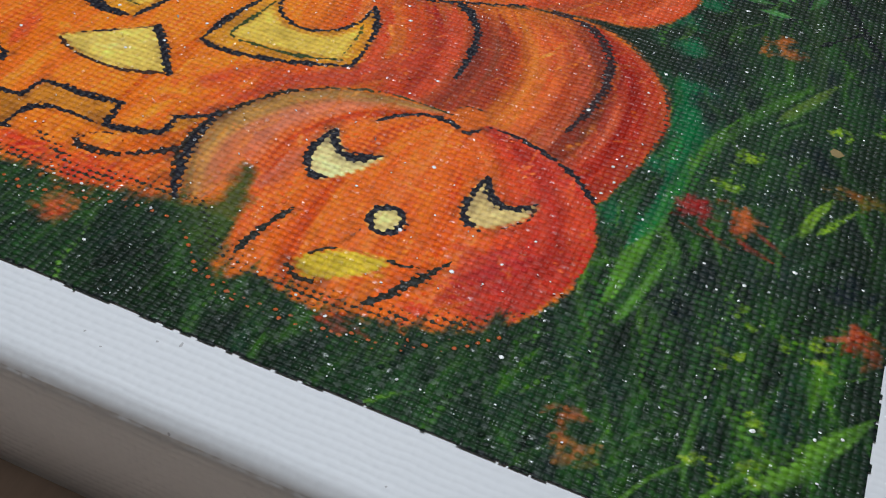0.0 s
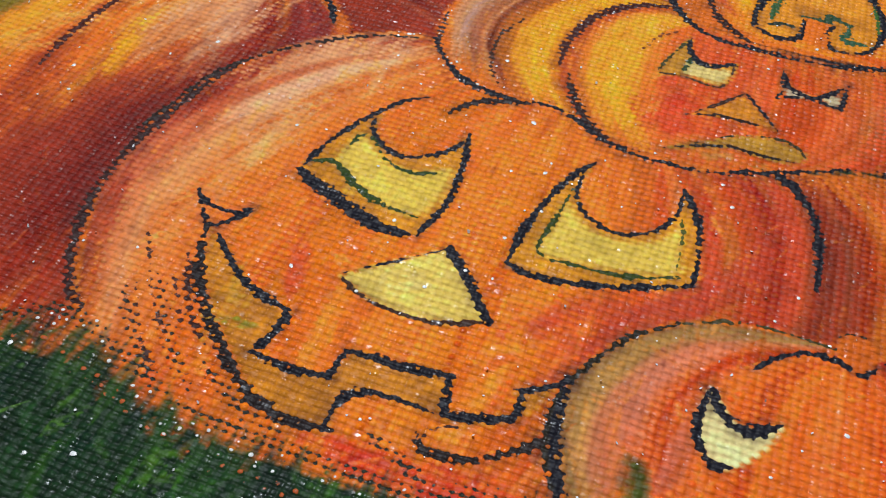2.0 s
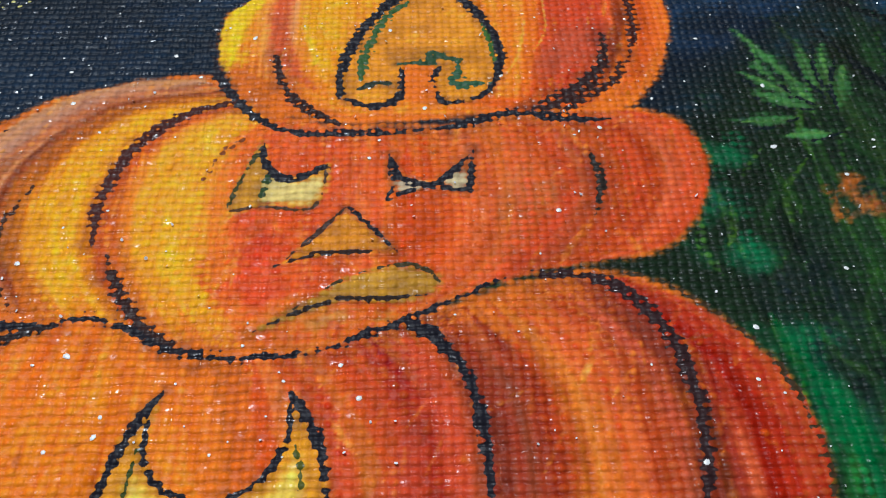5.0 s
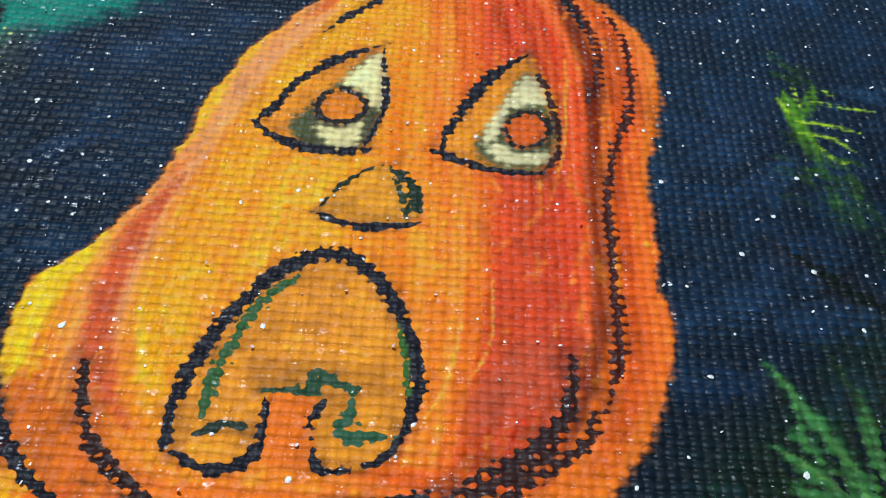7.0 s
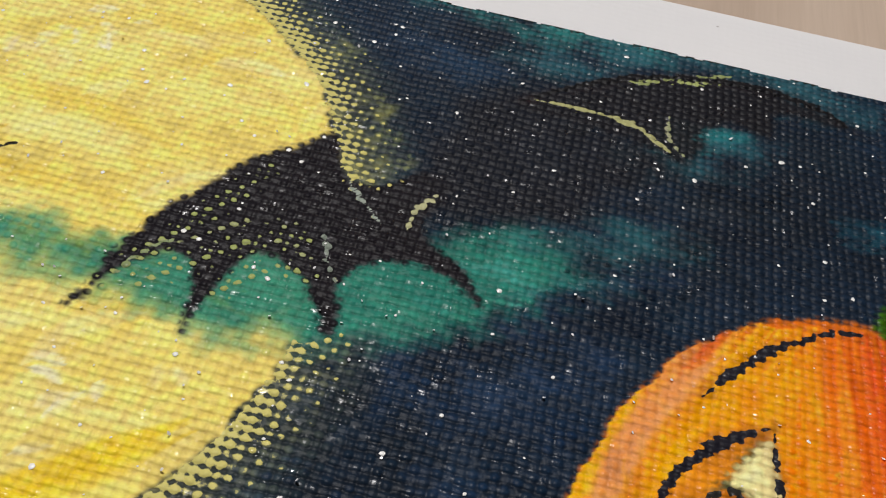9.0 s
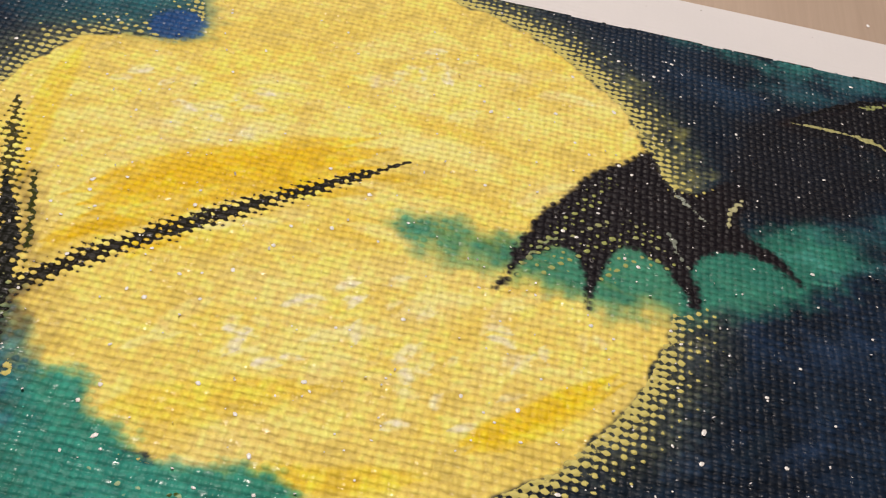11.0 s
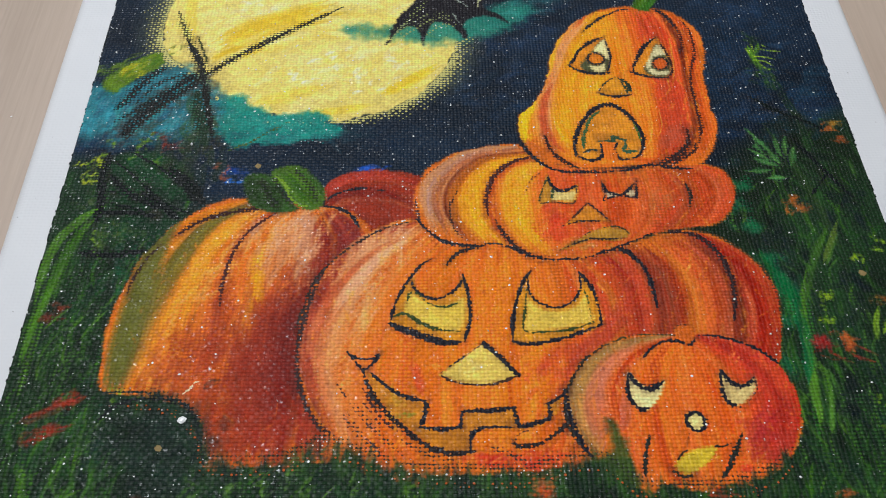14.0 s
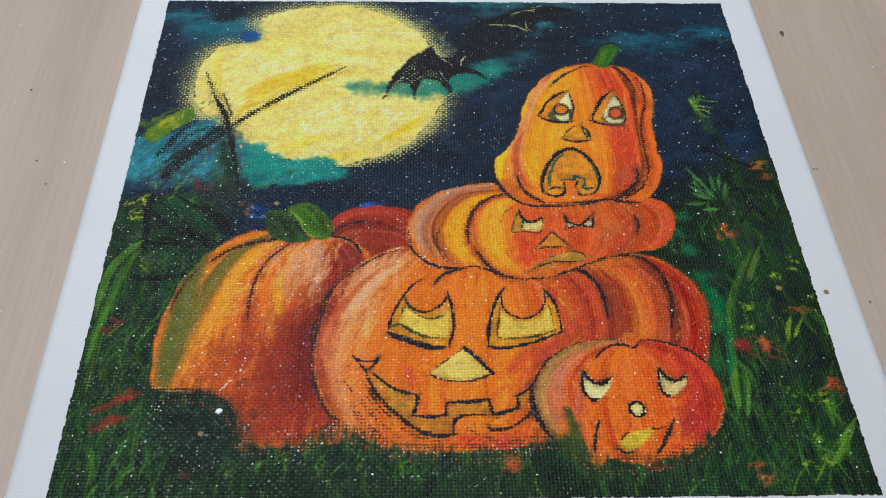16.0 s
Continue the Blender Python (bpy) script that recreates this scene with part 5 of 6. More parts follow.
line([(1.02, -3.35), (1.04, -3.70), (1.17, -3.94), (1.43, -4.09), (1.70, -4.08), (1.95, -3.90), (2.11, -3.58), (2.11, -3.29)], 0.038, load=0.8)
line([(0.99, -3.64), (0.92, -4.18), (0.89, -4.69), (1.39, -4.71), (1.86, -4.64), (2.29, -4.47)], 0.032, (54, 66, 26), 0.8)
line([(2.15, -3.54), (2.22, -3.92), (2.25, -4.38)], 0.028, (80, 84, 30), 0.7)
# big: nose
carved("nose", BIG, [(-0.82, -5.74), (-0.42, -5.37), (0.02, -5.01), (0.38, -5.38), (0.67, -5.73), (0.33, -5.90), (-0.06, -5.97), (-0.46, -5.91)], (242, 208, 92), "yellow carved nose", smooth=False)
scrub([(-0.19, -5.59)][0], (0.3, 0.12), (236, 212, 120), 12, 0.4, 0.07, 0.3, 0.5, 0.6)
line([(0.05, -5.00), (0.29, -5.25), (0.49, -5.50), (0.69, -5.74)], 0.05, load=1.1, ends=0.8)
line([(-0.84, -5.73), (-0.55, -5.48), (-0.23, -5.22), (0.02, -5.01)], 0.02, load=0.7)
line([(-0.81, -5.75), (-0.53, -5.90), (-0.13, -5.96), (0.28, -5.92), (0.67, -5.76)], 0.038, (60, 36, 24), 0.7)
# big: mouth
MOUTH = owner("mouth", BIG, "ochre carved grin with square teeth gaps")
fill([(-2.30, -5.60), (-2.12, -6.04), (-1.86, -6.46), (-1.54, -6.81), (-1.19, -7.12), (-0.87, -7.34), (-0.51, -7.46), (-0.26, -7.40), (-0.28, -7.05), (-0.02, -6.88), (0.33, -6.89), (0.70, -6.93), (1.09, -6.81), (1.35, -6.61), (1.46, -6.33), (1.47, -6.21), (1.17, -6.40), (1.23, -6.67), (0.78, -6.86), (0.59, -6.84), (0.57, -6.47), (0.15, -6.52), (-0.37, -6.54), (-0.44, -6.86), (-0.80, -6.96), (-1.21, -6.89), (-1.09, -6.37), (-1.47, -6.25), (-1.90, -5.93)], (204, 122, 34), 0.03, MOUTH, 1.0, 0.03, smooth=False, vary=0.2)
scrub([(-1.67, -6.45)][0], (0.1, 0.25), (196, 150, 44), 14, 0.5, 0.07, 1.6, 0.4, 0.6)
scrub([(-1.48, -6.65)][0], (0.12, 0.03), (110, 130, 30), 6, 0.3, 0.04, 0.2, 0.3, 0.7)
line([(-2.59, -5.25), (-2.41, -5.36), (-2.14, -5.37), (-1.96, -5.22)], 0.035, load=0.9)
line([(-2.62, -5.21), (-2.40, -5.50), (-2.25, -5.61), (-2.09, -5.44), (-1.96, -5.25)], 0.035, load=0.8)
line([(-2.20, -5.65), (-1.78, -6.06), (-1.40, -6.26), (-1.08, -6.33)], 0.05, load=0.85)
for seg in ([(-1.09, -6.37), (-1.12, -6.63), (-1.19, -6.88)], [(-1.21, -6.89), (-0.81, -6.94), (-0.46, -6.89)], [(-0.45, -6.90), (-0.44, -6.70), (-0.40, -6.56)], [(-0.41, -6.54), (0.04, -6.54), (0.55, -6.48)], [(0.57, -6.48), (0.60, -6.72), (0.63, -6.89)], [(0.64, -6.90), (0.97, -6.80), (1.24, -6.68)], [(1.23, -6.67), (1.23, -6.49), (1.20, -6.39)], [(1.17, -6.40), (1.43, -6.25), (1.60, -6.11)]):
    line(seg, 0.05, load=0.9, ends=0.8)
line([(-2.30, -5.65), (-2.16, -6.06), (-1.91, -6.49), (-1.54, -6.89), (-1.20, -7.20), (-0.84, -7.40), (-0.47, -7.44), (-0.23, -7.39)], 0.075, (36, 28, 28), 0.75)
line([(-2.29, -6.04), (-1.98, -6.61), (-1.56, -7.06)], 0.07, (60, 34, 30), 0.35)
line([(-0.28, -7.42), (-0.28, -7.20), (-0.23, -7.02), (-0.01, -6.90), (0.33, -6.89), (0.58, -6.92)], 0.05, load=0.8)
line([(0.47, -7.12), (0.58, -7.28), (0.95, -7.25), (1.30, -7.03), (1.58, -6.79)], 0.065, (40, 30, 28), 0.7)
line([(0.55, -7.22), (0.59, -7.06), (0.82, -6.95)], 0.05, (60, 34, 28), 0.4)
line([(1.57, -6.08), (1.56, -6.43), (1.58, -6.71), (1.74, -7.19), (1.94, -7.55)], 0.09, load=0.75)
for s in ([(-2.61, -6.49), (-2.23, -7.08), (-1.91, -7.40)], [(-2.80, -5.92), (-2.35, -6.63), (-1.94, -7.10)], [(-2.30, -6.32), (-1.90, -6.91)]):
    line(s, 0.06, (70, 40, 34), 0.2)

# middle: eyes, nose, mouth
carved("eye", MID, [(1.69, -0.36), (1.57, -0.67), (1.44, -1.24), (1.80, -1.16), (2.21, -1.19), (2.32, -0.70), (2.11, -0.85), (1.89, -0.82), (1.74, -0.68)], (222, 150, 46), "half-closed carved eye")
fill([(1.76, -0.85), (1.74, -1.12), (1.99, -1.14), (2.18, -1.13), (2.26, -0.87), (2.01, -0.91)], (232, 206, 120), 0.02)
line([(1.71, -0.35), (1.71, -0.61), (1.82, -0.80), (2.02, -0.86), (2.33, -0.67)], 0.04, load=0.9)
line([(1.69, -0.41), (1.53, -0.82), (1.40, -1.28)], 0.025, (60, 60, 30), 0.7)
line([(1.35, -1.28), (1.73, -1.19), (2.18, -1.23), (2.32, -0.72)], 0.022, (70, 46, 28), 0.7)
line([(1.75, -0.80), (1.72, -1.14)], 0.045, (44, 64, 36), 0.6)
carved("eye", MID, [(2.88, -0.63), (2.90, -1.02), (3.18, -0.94), (3.61, -1.04), (3.62, -0.58), (3.38, -0.84), (3.11, -0.91)], (196, 92, 44), "half-closed carved eye")
fill([(2.95, -0.92), (3.00, -1.04), (3.13, -1.01), (3.18, -0.91)], (206, 186, 150), 0.02)
fill([(3.41, -0.89), (3.46, -1.01), (3.57, -1.01), (3.57, -0.81)], (214, 196, 150), 0.02)
line([(2.88, -0.56), (2.96, -0.82), (3.17, -0.95), (3.38, -0.89), (3.67, -0.53)], 0.042, load=0.9)
line([(3.67, -0.51), (3.64, -0.83), (3.62, -1.07)], 0.04, load=0.8)
line([(2.88, -0.68), (2.91, -0.97), (2.82, -1.19)], 0.022, load=0.7)
line([(2.79, -1.19), (3.16, -1.01), (3.63, -1.04)], 0.026, load=0.75)
carved("nose", MID, [(2.49, -1.26), (1.96, -1.86), (2.44, -1.74), (2.92, -1.75), (2.69, -1.47)], (226, 134, 38), "orange carved nose", smooth=False)
line([(2.50, -1.21), (2.21, -1.57), (1.92, -1.88)], 0.022, (60, 36, 26), 0.8)
line([(2.50, -1.21), (2.72, -1.47), (2.96, -1.78)], 0.032, load=0.75)
line([(1.90, -1.89), (2.31, -1.76), (2.96, -1.76)], 0.035, (44, 30, 26), 0.7)
carved("mouth", MID, [(1.78, -2.58), (2.20, -2.27), (2.59, -2.01), (2.97, -1.93), (3.29, -2.04), (3.23, -2.21), (2.91, -2.31), (2.50, -2.27), (2.06, -2.46)], (196, 140, 44), "ochre carved frown")
line([(1.76, -2.58), (2.06, -2.42), (2.44, -2.27), (2.86, -2.27), (3.26, -2.22)], 0.034, (40, 30, 26), 0.75)
line([(2.07, -2.36), (2.46, -2.07), (2.85, -1.92), (3.18, -1.96), (3.31, -2.12)], 0.024, (60, 50, 28), 0.75)
scrub([(2.59, -2.48)][0], (0.2, 0.05), (176, 120, 60), 10, 0.3, 0.07, 0.2, 0.4, 0.6)

# top: eyes, nose, mouth
SAD = (
    dict(shape=[(3.51, 4.54), (3.14, 4.29), (2.83, 3.95), (2.63, 3.59), (2.58, 3.41), (2.92, 3.19), (3.25, 3.13), (3.43, 3.19), (3.56, 3.46), (3.59, 3.87)], green=[(3.48, 4.42), (3.17, 4.02), (2.93, 3.66), (2.81, 3.41), (2.97, 3.18), (3.25, 3.13), (3.43, 3.19), (3.56, 3.53), (3.57, 4.02)], whites=([(3.50, 4.44), (3.35, 4.23), (3.19, 4.02), (3.38, 3.89), (3.47, 3.71), (3.59, 3.72), (3.57, 4.10)], [(3.03, 3.43), (3.23, 3.41), (3.42, 3.52), (3.38, 3.18), (3.20, 3.16)]),
         ball=[(3.00, 3.68), (3.08, 3.86), (3.25, 3.91), (3.41, 3.78), (3.40, 3.59), (3.24, 3.48), (3.08, 3.51)], cream=(244, 230, 160), lid=[(3.51, 4.56), (3.14, 4.33), (2.82, 3.99), (2.65, 3.63), (2.53, 3.44)], low=[(2.48, 3.45), (2.72, 3.24), (3.07, 3.13), (3.44, 3.15), (3.51, 3.18)], iris=(230, 122, 26)),
    dict(shape=[(4.84, 4.55), (4.52, 4.19), (4.27, 3.78), (4.11, 3.30), (4.19, 3.13), (4.52, 3.03), (4.89, 3.03), (5.07, 3.28), (5.10, 3.79), (4.98, 4.23)], green=[(4.82, 4.30), (4.64, 3.93), (4.47, 3.51), (4.39, 3.23), (4.57, 3.06), (4.94, 3.09), (5.06, 3.49), (4.98, 4.00)], whites=([(4.83, 4.26), (4.69, 4.01), (4.64, 3.82), (4.84, 3.84), (5.00, 3.89), (4.95, 4.15)], [(4.48, 3.28), (4.61, 3.34), (4.71, 3.26), (4.99, 3.27), (4.94, 3.12), (4.61, 3.10)], [(4.52, 3.69), (4.67, 3.90), (4.62, 3.56), (4.52, 3.37), (4.45, 3.33)]),
         ball=[(4.63, 3.52), (4.72, 3.71), (4.91, 3.75), (5.01, 3.59), (4.96, 3.41), (4.80, 3.31), (4.69, 3.35)], cream=(226, 216, 160), lid=[(4.85, 4.56), (4.57, 4.29), (4.32, 3.86), (4.16, 3.48), (4.10, 3.23)], low=[(3.98, 3.22), (4.24, 3.10), (4.57, 3.01), (4.94, 3.01)], iris=(224, 92, 34)),
)
for e in SAD:
    k, _ = carved("eye", TOP, e["shape"], (230, 134, 34), "sad carved eye with cream white")
    fill(e["green"], (58, 74, 50), 0.03, None, 0.9, 0.04, vary=0.3)
    for w in e["whites"]:
        fill(w, e["cream"], 0.025, None, 0.95, 0.03, vary=0.15)
    fill(e["ball"], e["iris"], 0.02, k)
    line(list(e["ball"]) + [e["ball"][0]], 0.036, (36, 34, 32), 0.85, ends=1.0)
    line(e["lid"], 0.05, load=1.05, ends=0.3)
    line(e["low"], 0.045, load=1.0, ends=0.4)
line([(3.53, 4.51), (3.57, 4.10), (3.59, 3.72), (3.51, 3.39), (3.44, 3.15)], 0.032, load=0.8)
line([(4.85, 4.51), (5.00, 4.08), (5.08, 3.64), (5.06, 3.21), (4.94, 3.03)], 0.042, (56, 30, 26), 0.65)
carved("nose", TOP, [(3.12, 2.41), (3.29, 2.69), (3.50, 2.94), (3.66, 2.98), (3.86, 2.77), (3.96, 2.47), (3.77, 2.34), (3.42, 2.35)], (230, 146, 36), "orange carved nose")
line([(3.12, 2.41), (3.33, 2.76), (3.55, 2.96), (3.68, 2.98)], 0.022, (36, 44, 28), 0.85)
line([(3.68, 2.98), (3.86, 2.81), (3.95, 2.50)], 0.055, (32, 46, 34), 0.95, ends=0.6)
line([(3.69, 2.89), (3.81, 2.64), (3.85, 2.40)], 0.022, (40, 56, 36), 0.8)
line([(3.11, 2.42), (3.37, 2.32), (3.68, 2.31), (3.97, 2.38)], 0.034, load=0.95)
carved("mouth", TOP, [(2.42, 0.29), (2.40, 0.57), (2.49, 0.94), (2.65, 1.35), (2.88, 1.74), (3.15, 1.96), (3.40, 2.00), (3.68, 1.80), (3.86, 1.50), (3.99, 1.10), (4.00, 0.72), (3.89, 0.36), (3.68, 0.18), (3.43, 0.14), (3.36, 0.33), (3.39, 0.55), (3.33, 0.72), (3.10, 0.75), (2.96, 0.67), (3.03, 0.43), (2.92, 0.19), (2.71, 0.12)], (226, 136, 36), "open carved mouth with a single tooth")
scrub([(3.39, 1.31)][0], (0.3, 0.4), (222, 130, 52), 18, 0.6, 0.09, 1.2, 0.4, 0.5)
line([(2.40, 0.26), (2.39, 0.57), (2.47, 0.94), (2.62, 1.33), (2.85, 1.69), (3.11, 1.94), (3.36, 2.00), (3.59, 1.88), (3.79, 1.60), (3.94, 1.24), (4.01, 0.86), (3.96, 0.50)], 0.055, load=1.05, ends=0.8)
line([(2.39, 0.26), (2.64, 0.12), (2.85, 0.13), (2.98, 0.26), (3.02, 0.50), (2.99, 0.68)], 0.045, load=0.95)
line([(2.56, 0.36), (2.73, 0.44), (2.95, 0.43)], 0.03, (40, 50, 40), 0.9)
line([(2.59, 0.49), (2.60, 0.72), (2.69, 1.11), (2.87, 1.53), (3.09, 1.76)], 0.06, (56, 88, 48), 0.8)
line([(3.83, 1.44), (3.92, 1.09), (3.95, 0.76)], 0.03, (60, 96, 40), 0.85)
line([(2.98, 0.74), (3.14, 0.75), (3.31, 0.77), (3.31, 0.91), (3.48, 0.82), (3.61, 0.79)], 0.06, (46, 72, 50), 0.85)
line([(3.57, 0.83), (3.57, 0.60), (3.51, 0.42), (3.66, 0.41), (3.89, 0.42)], 0.055, (50, 86, 60), 0.85)
line([(3.39, 0.68), (3.31, 0.50), (3.33, 0.28), (3.43, 0.12)], 0.042, load=0.95)
line([(3.43, 0.14), (3.68, 0.18), (3.86, 0.32), (3.94, 0.49)], 0.04, load=0.75)
fill([(3.03, 0.70), (3.18, 0.73), (3.33, 0.70), (3.31, 0.50), (3.34, 0.16), (3.06, 0.18), (3.02, 0.39)], ORANGE, 0.03, TOP, vary=0.1)

# small: eyes, nose, mouth
carved("eye", SMALL, [(2.81, -5.70), (2.78, -5.98), (2.82, -6.32), (3.01, -6.51), (3.20, -6.42), (3.39, -6.15), (3.49, -5.87), (3.31, -6.01), (3.09, -6.01), (2.93, -5.83)], (242, 226, 150), "cream carved eye")
line([(2.82, -5.67), (2.90, -5.84), (3.03, -6.00), (3.23, -6.05), (3.49, -5.87)], 0.06, load=0.95, ends=0.3)
line([(2.80, -5.74), (2.76, -6.06), (2.80, -6.33), (2.95, -6.50), (3.13, -6.48)], 0.05, load=0.95)
carved("eye", SMALL, [(4.63, -5.66), (4.59, -5.95), (4.60, -6.25), (4.74, -6.41), (4.98, -6.33), (5.20, -6.09), (5.27, -5.80), (5.08, -5.95), (4.88, -5.95), (4.75, -5.81)], (236, 208, 130), "cream carved eye")
line([(4.63, -5.60), (4.73, -5.82), (4.91, -5.97), (5.11, -5.94), (5.27, -5.76)], 0.065, load=0.85, ends=0.3)
line([(4.62, -5.69), (4.58, -6.03), (4.64, -6.33), (4.85, -6.45)], 0.06, load=0.75)
line([(5.27, -5.80), (5.25, -6.07), (5.03, -6.35)], 0.035, (60, 40, 30), 0.55)
carved("nose", SMALL, [(3.79, -6.83), (3.80, -6.66), (3.94, -6.57), (4.08, -6.63), (4.12, -6.80), (4.04, -6.94), (3.90, -6.96)], (242, 222, 136), "cream round carved nose", edge=0.05, load=0.8)
carved("mouth", SMALL, [(3.53, -7.83), (3.43, -7.71), (3.55, -7.53), (3.79, -7.38), (4.07, -7.31), (4.23, -7.33), (4.12, -7.55), (3.90, -7.73), (3.66, -7.86)], (208, 178, 44), "yellow carved mouth")
scrub([(3.82, -7.57)][0], (0.15, 0.06), (170, 150, 36), 10, 0.25, 0.05, 0.0, 0.5, 0.6)
line([(3.35, -7.79), (3.54, -7.91), (3.79, -7.86)], 0.07, (40, 36, 26), 0.5)
line([(3.43, -7.66), (3.62, -7.42), (3.93, -7.30)], 0.02, (50, 40, 26), 0.6)
line([(4.18, -7.30), (4.36, -7.29), (4.53, -7.25)], 0.02, (40, 36, 26), 0.8)
line([(3.03, -7.09), (2.97, -7.27), (2.89, -7.59), (2.84, -7.94)], 0.05, (36, 36, 30), 0.85, ends=0.2)
line([(4.81, -6.97), (4.69, -7.20), (4.46, -7.63), (4.25, -7.94), (4.17, -8.08)], 0.055, (36, 36, 30), 0.8, ends=0.3)
line([(3.71, -7.28), (3.79, -7.00)], 0.012, (40, 36, 26), 0.7)

# -- stems --
STEM = owner("stem", LEFT, "leafy green painted stem")
fill([(-5.09, -0.62), (-4.90, -0.40), (-4.49, -0.48), (-4.13, -1.14), (-3.81, -1.45), (-4.21, -1.57), (-4.59, -1.50), (-4.90, -1.29)], (42, 74, 26), 0.03, STEM, 1.0, 0.03, vary=0.3)
win, m = fill([(-4.48, -0.29), (-4.19, -0.14), (-3.85, -0.17), (-3.52, -0.51), (-3.27, -0.94), (-3.31, -1.33), (-3.55, -1.48), (-3.83, -1.36), (-4.06, -1.04), (-4.26, -0.76), (-4.42, -0.62)], (70, 106, 26), 0.03, STEM, 1.0, 0.04, vary=0.2)
sweep([(-4.46, -0.37), (-4.05, -0.95), (-3.62, -1.48)], [(-3.99, -0.13), (-3.49, -0.61), (-3.27, -1.09)], [(82, 122, 24), (58, 94, 24), (74, 112, 22), (40, 66, 24)], 40, 0.07, masked(win, m))
line([(-4.19, -0.66), (-3.91, -1.03), (-3.52, -1.34)], 0.03, (110, 150, 30), 0.5)
line([(-4.69, -0.69), (-4.46, -1.07), (-4.26, -1.34)], 0.05, (24, 36, 22), 0.6)
for way in ([(-4.7, -0.6), (-4.55, -1.0), (-4.35, -1.4)], [(-3.95, -0.3), (-3.6, -0.8), (-3.45, -1.2)], [(-4.4, -0.45), (-4.25, -0.9), (-3.95, -1.35)]):
    line(way, 0.3, (30, 36, 20), 0.12, ends=0.7)
line([(-4.47, -0.39), (-4.17, -0.73), (-4.04, -1.09), (-3.81, -1.34), (-3.56, -1.37)], 0.06, (112, 146, 34), 0.7)
STEM2 = owner("stem", TOP, "short green painted stem")
win, m = fill([(4.39, 5.81), (4.58, 6.22), (4.77, 6.66), (5.11, 6.80), (5.34, 6.63), (5.16, 6.24), (4.97, 5.93), (4.84, 5.65), (4.59, 5.66)], (54, 104, 20), 0.025, STEM2, 1.0, 0.03, smooth=False)
sweep([(4.45, 5.83), (4.63, 6.24), (4.80, 6.67)], [(4.87, 5.73), (5.10, 6.22), (5.31, 6.62)], [(46, 88, 18), (84, 136, 22), (58, 106, 20), (40, 78, 20)], 24, 0.06, masked(win, m))
line([(4.66, 6.63), (4.84, 6.80), (5.17, 6.86), (5.42, 6.61)], 0.06, (20, 28, 22), 0.8)

# -- meadow strokes, in front of the pumpkins --
GRASS = owner("grass", label="loose green painted grass at the pumpkins' feet")
ground = (low[..., 0] > 0.4) & np.isin(OWNER, (MEADOW, SKY))
soft_ground = ground.astype(float)
for c, n, wd, al in (((13, 26, 20), 420, 0.11, 0.7), ((36, 78, 30), 560, 0.1, 0.65), ((60, 108, 26), 420, 0.055, 0.8), ((92, 140, 34), 130, 0.04, 0.8), ((22, 50, 46), 120, 0.12, 0.5)):
    for cx, cy, sx, sy, tilt in ((-7.6, -4.0, 0.9, 2.8, 1.35), (7.2, -3.4, 1.0, 3.0, 1.75), (0, -8.2, 6.0, 0.5, 1.5), (7.4, -7.0, 1.2, 1.2, 1.6), (-6.8, -7.6, 1.4, 0.8, 1.4)):
        scrub((cx, cy), (sx, sy), c, n // 5, 1.2, wd, tilt, 0.3, al, soft_ground)
scrub((7.3, -2.5), (0.9, 2.2), (24, 36, 50), 60, 0.8, 0.14, 1.7, 0.3, 0.45, soft_ground)
scrub((-7.4, -2.6), (0.7, 1.5), (18, 58, 44), 40, 0.7, 0.13, 1.4, 0.4, 0.5, soft_ground)
# tufts that creep over the lower rims
feet = [(-6.97, -6.30), (-6.38, -6.38), (-5.72, -6.54), (-5.29, -7.00), (-5.03, -7.66), (-4.34, -7.74), (-3.60, -7.65), (-2.98, -7.32), (-2.35, -7.54), (-1.59, -7.84), (-0.84, -7.93), (-0.09, -7.94), (0.66, -7.95), (1.44, -7.72), (2.20, -7.66), (2.78, -8.20), (3.52, -8.29), (4.41, -8.21), (5.22, -7.91), (5.65, -7.55)]
foot = spline(feet)
for _ in range(430):
    p = foot[rng.integers(len(foot))] + rng.normal(0, 0.05, 2)
    h = rng.uniform(0.25, 0.6)
    a = rng.normal(1.6, 0.35)
    c = ((30, 56, 32), (40, 74, 30), (22, 38, 30), (52, 84, 34))[rng.integers(4)]
    stroke([p - (0, h), p - (rng.normal(0, 0.05), h * 0.4), p + (math.cos(a) * 0.2, math.sin(a) * rng.uniform(0.05, 0.4))], rng.uniform(0.04, 0.1), c, rng.uniform(0.5, 0.9), each=3)
below = np.interp(GX[0], foot[:, 0], foot[:, 1])
d_foot = below[None, :] - GY
span = (GX > foot[0, 0]) & (GX < foot[-1, 0]) & (d_foot > 0.15)
OWNER[span] = GRASS
fill([(-6.75, -6.49), (-6.26, -6.30), (-5.67, -6.39), (-5.32, -6.70), (-5.03, -7.66), (-5.26, -8.37), (-6.10, -8.50), (-6.69, -7.79), (-7.06, -6.98)], (26, 46, 38), 0.35, GRASS, 0.8, 0.3, vary=0.3)
line([(-7.12, -6.73), (-6.77, -6.38), (-6.20, -6.27), (-5.61, -6.40), (-5.28, -6.85)], 0.12, (18, 24, 24), 0.4)
scrub([(-6.07, -7.29)][0], (0.6, 0.5), (22, 36, 36), 60, 0.5, 0.13, 1.4, 0.6, 0.5)
fill([(2.34, -6.76), (2.53, -7.07), (2.62, -7.41), (2.69, -7.84), (2.69, -8.11), (2.30, -7.78), (2.09, -7.56), (2.27, -7.32)], (62, 84, 32), 0.08, GRASS, 0.9, 0.12, vary=0.25)
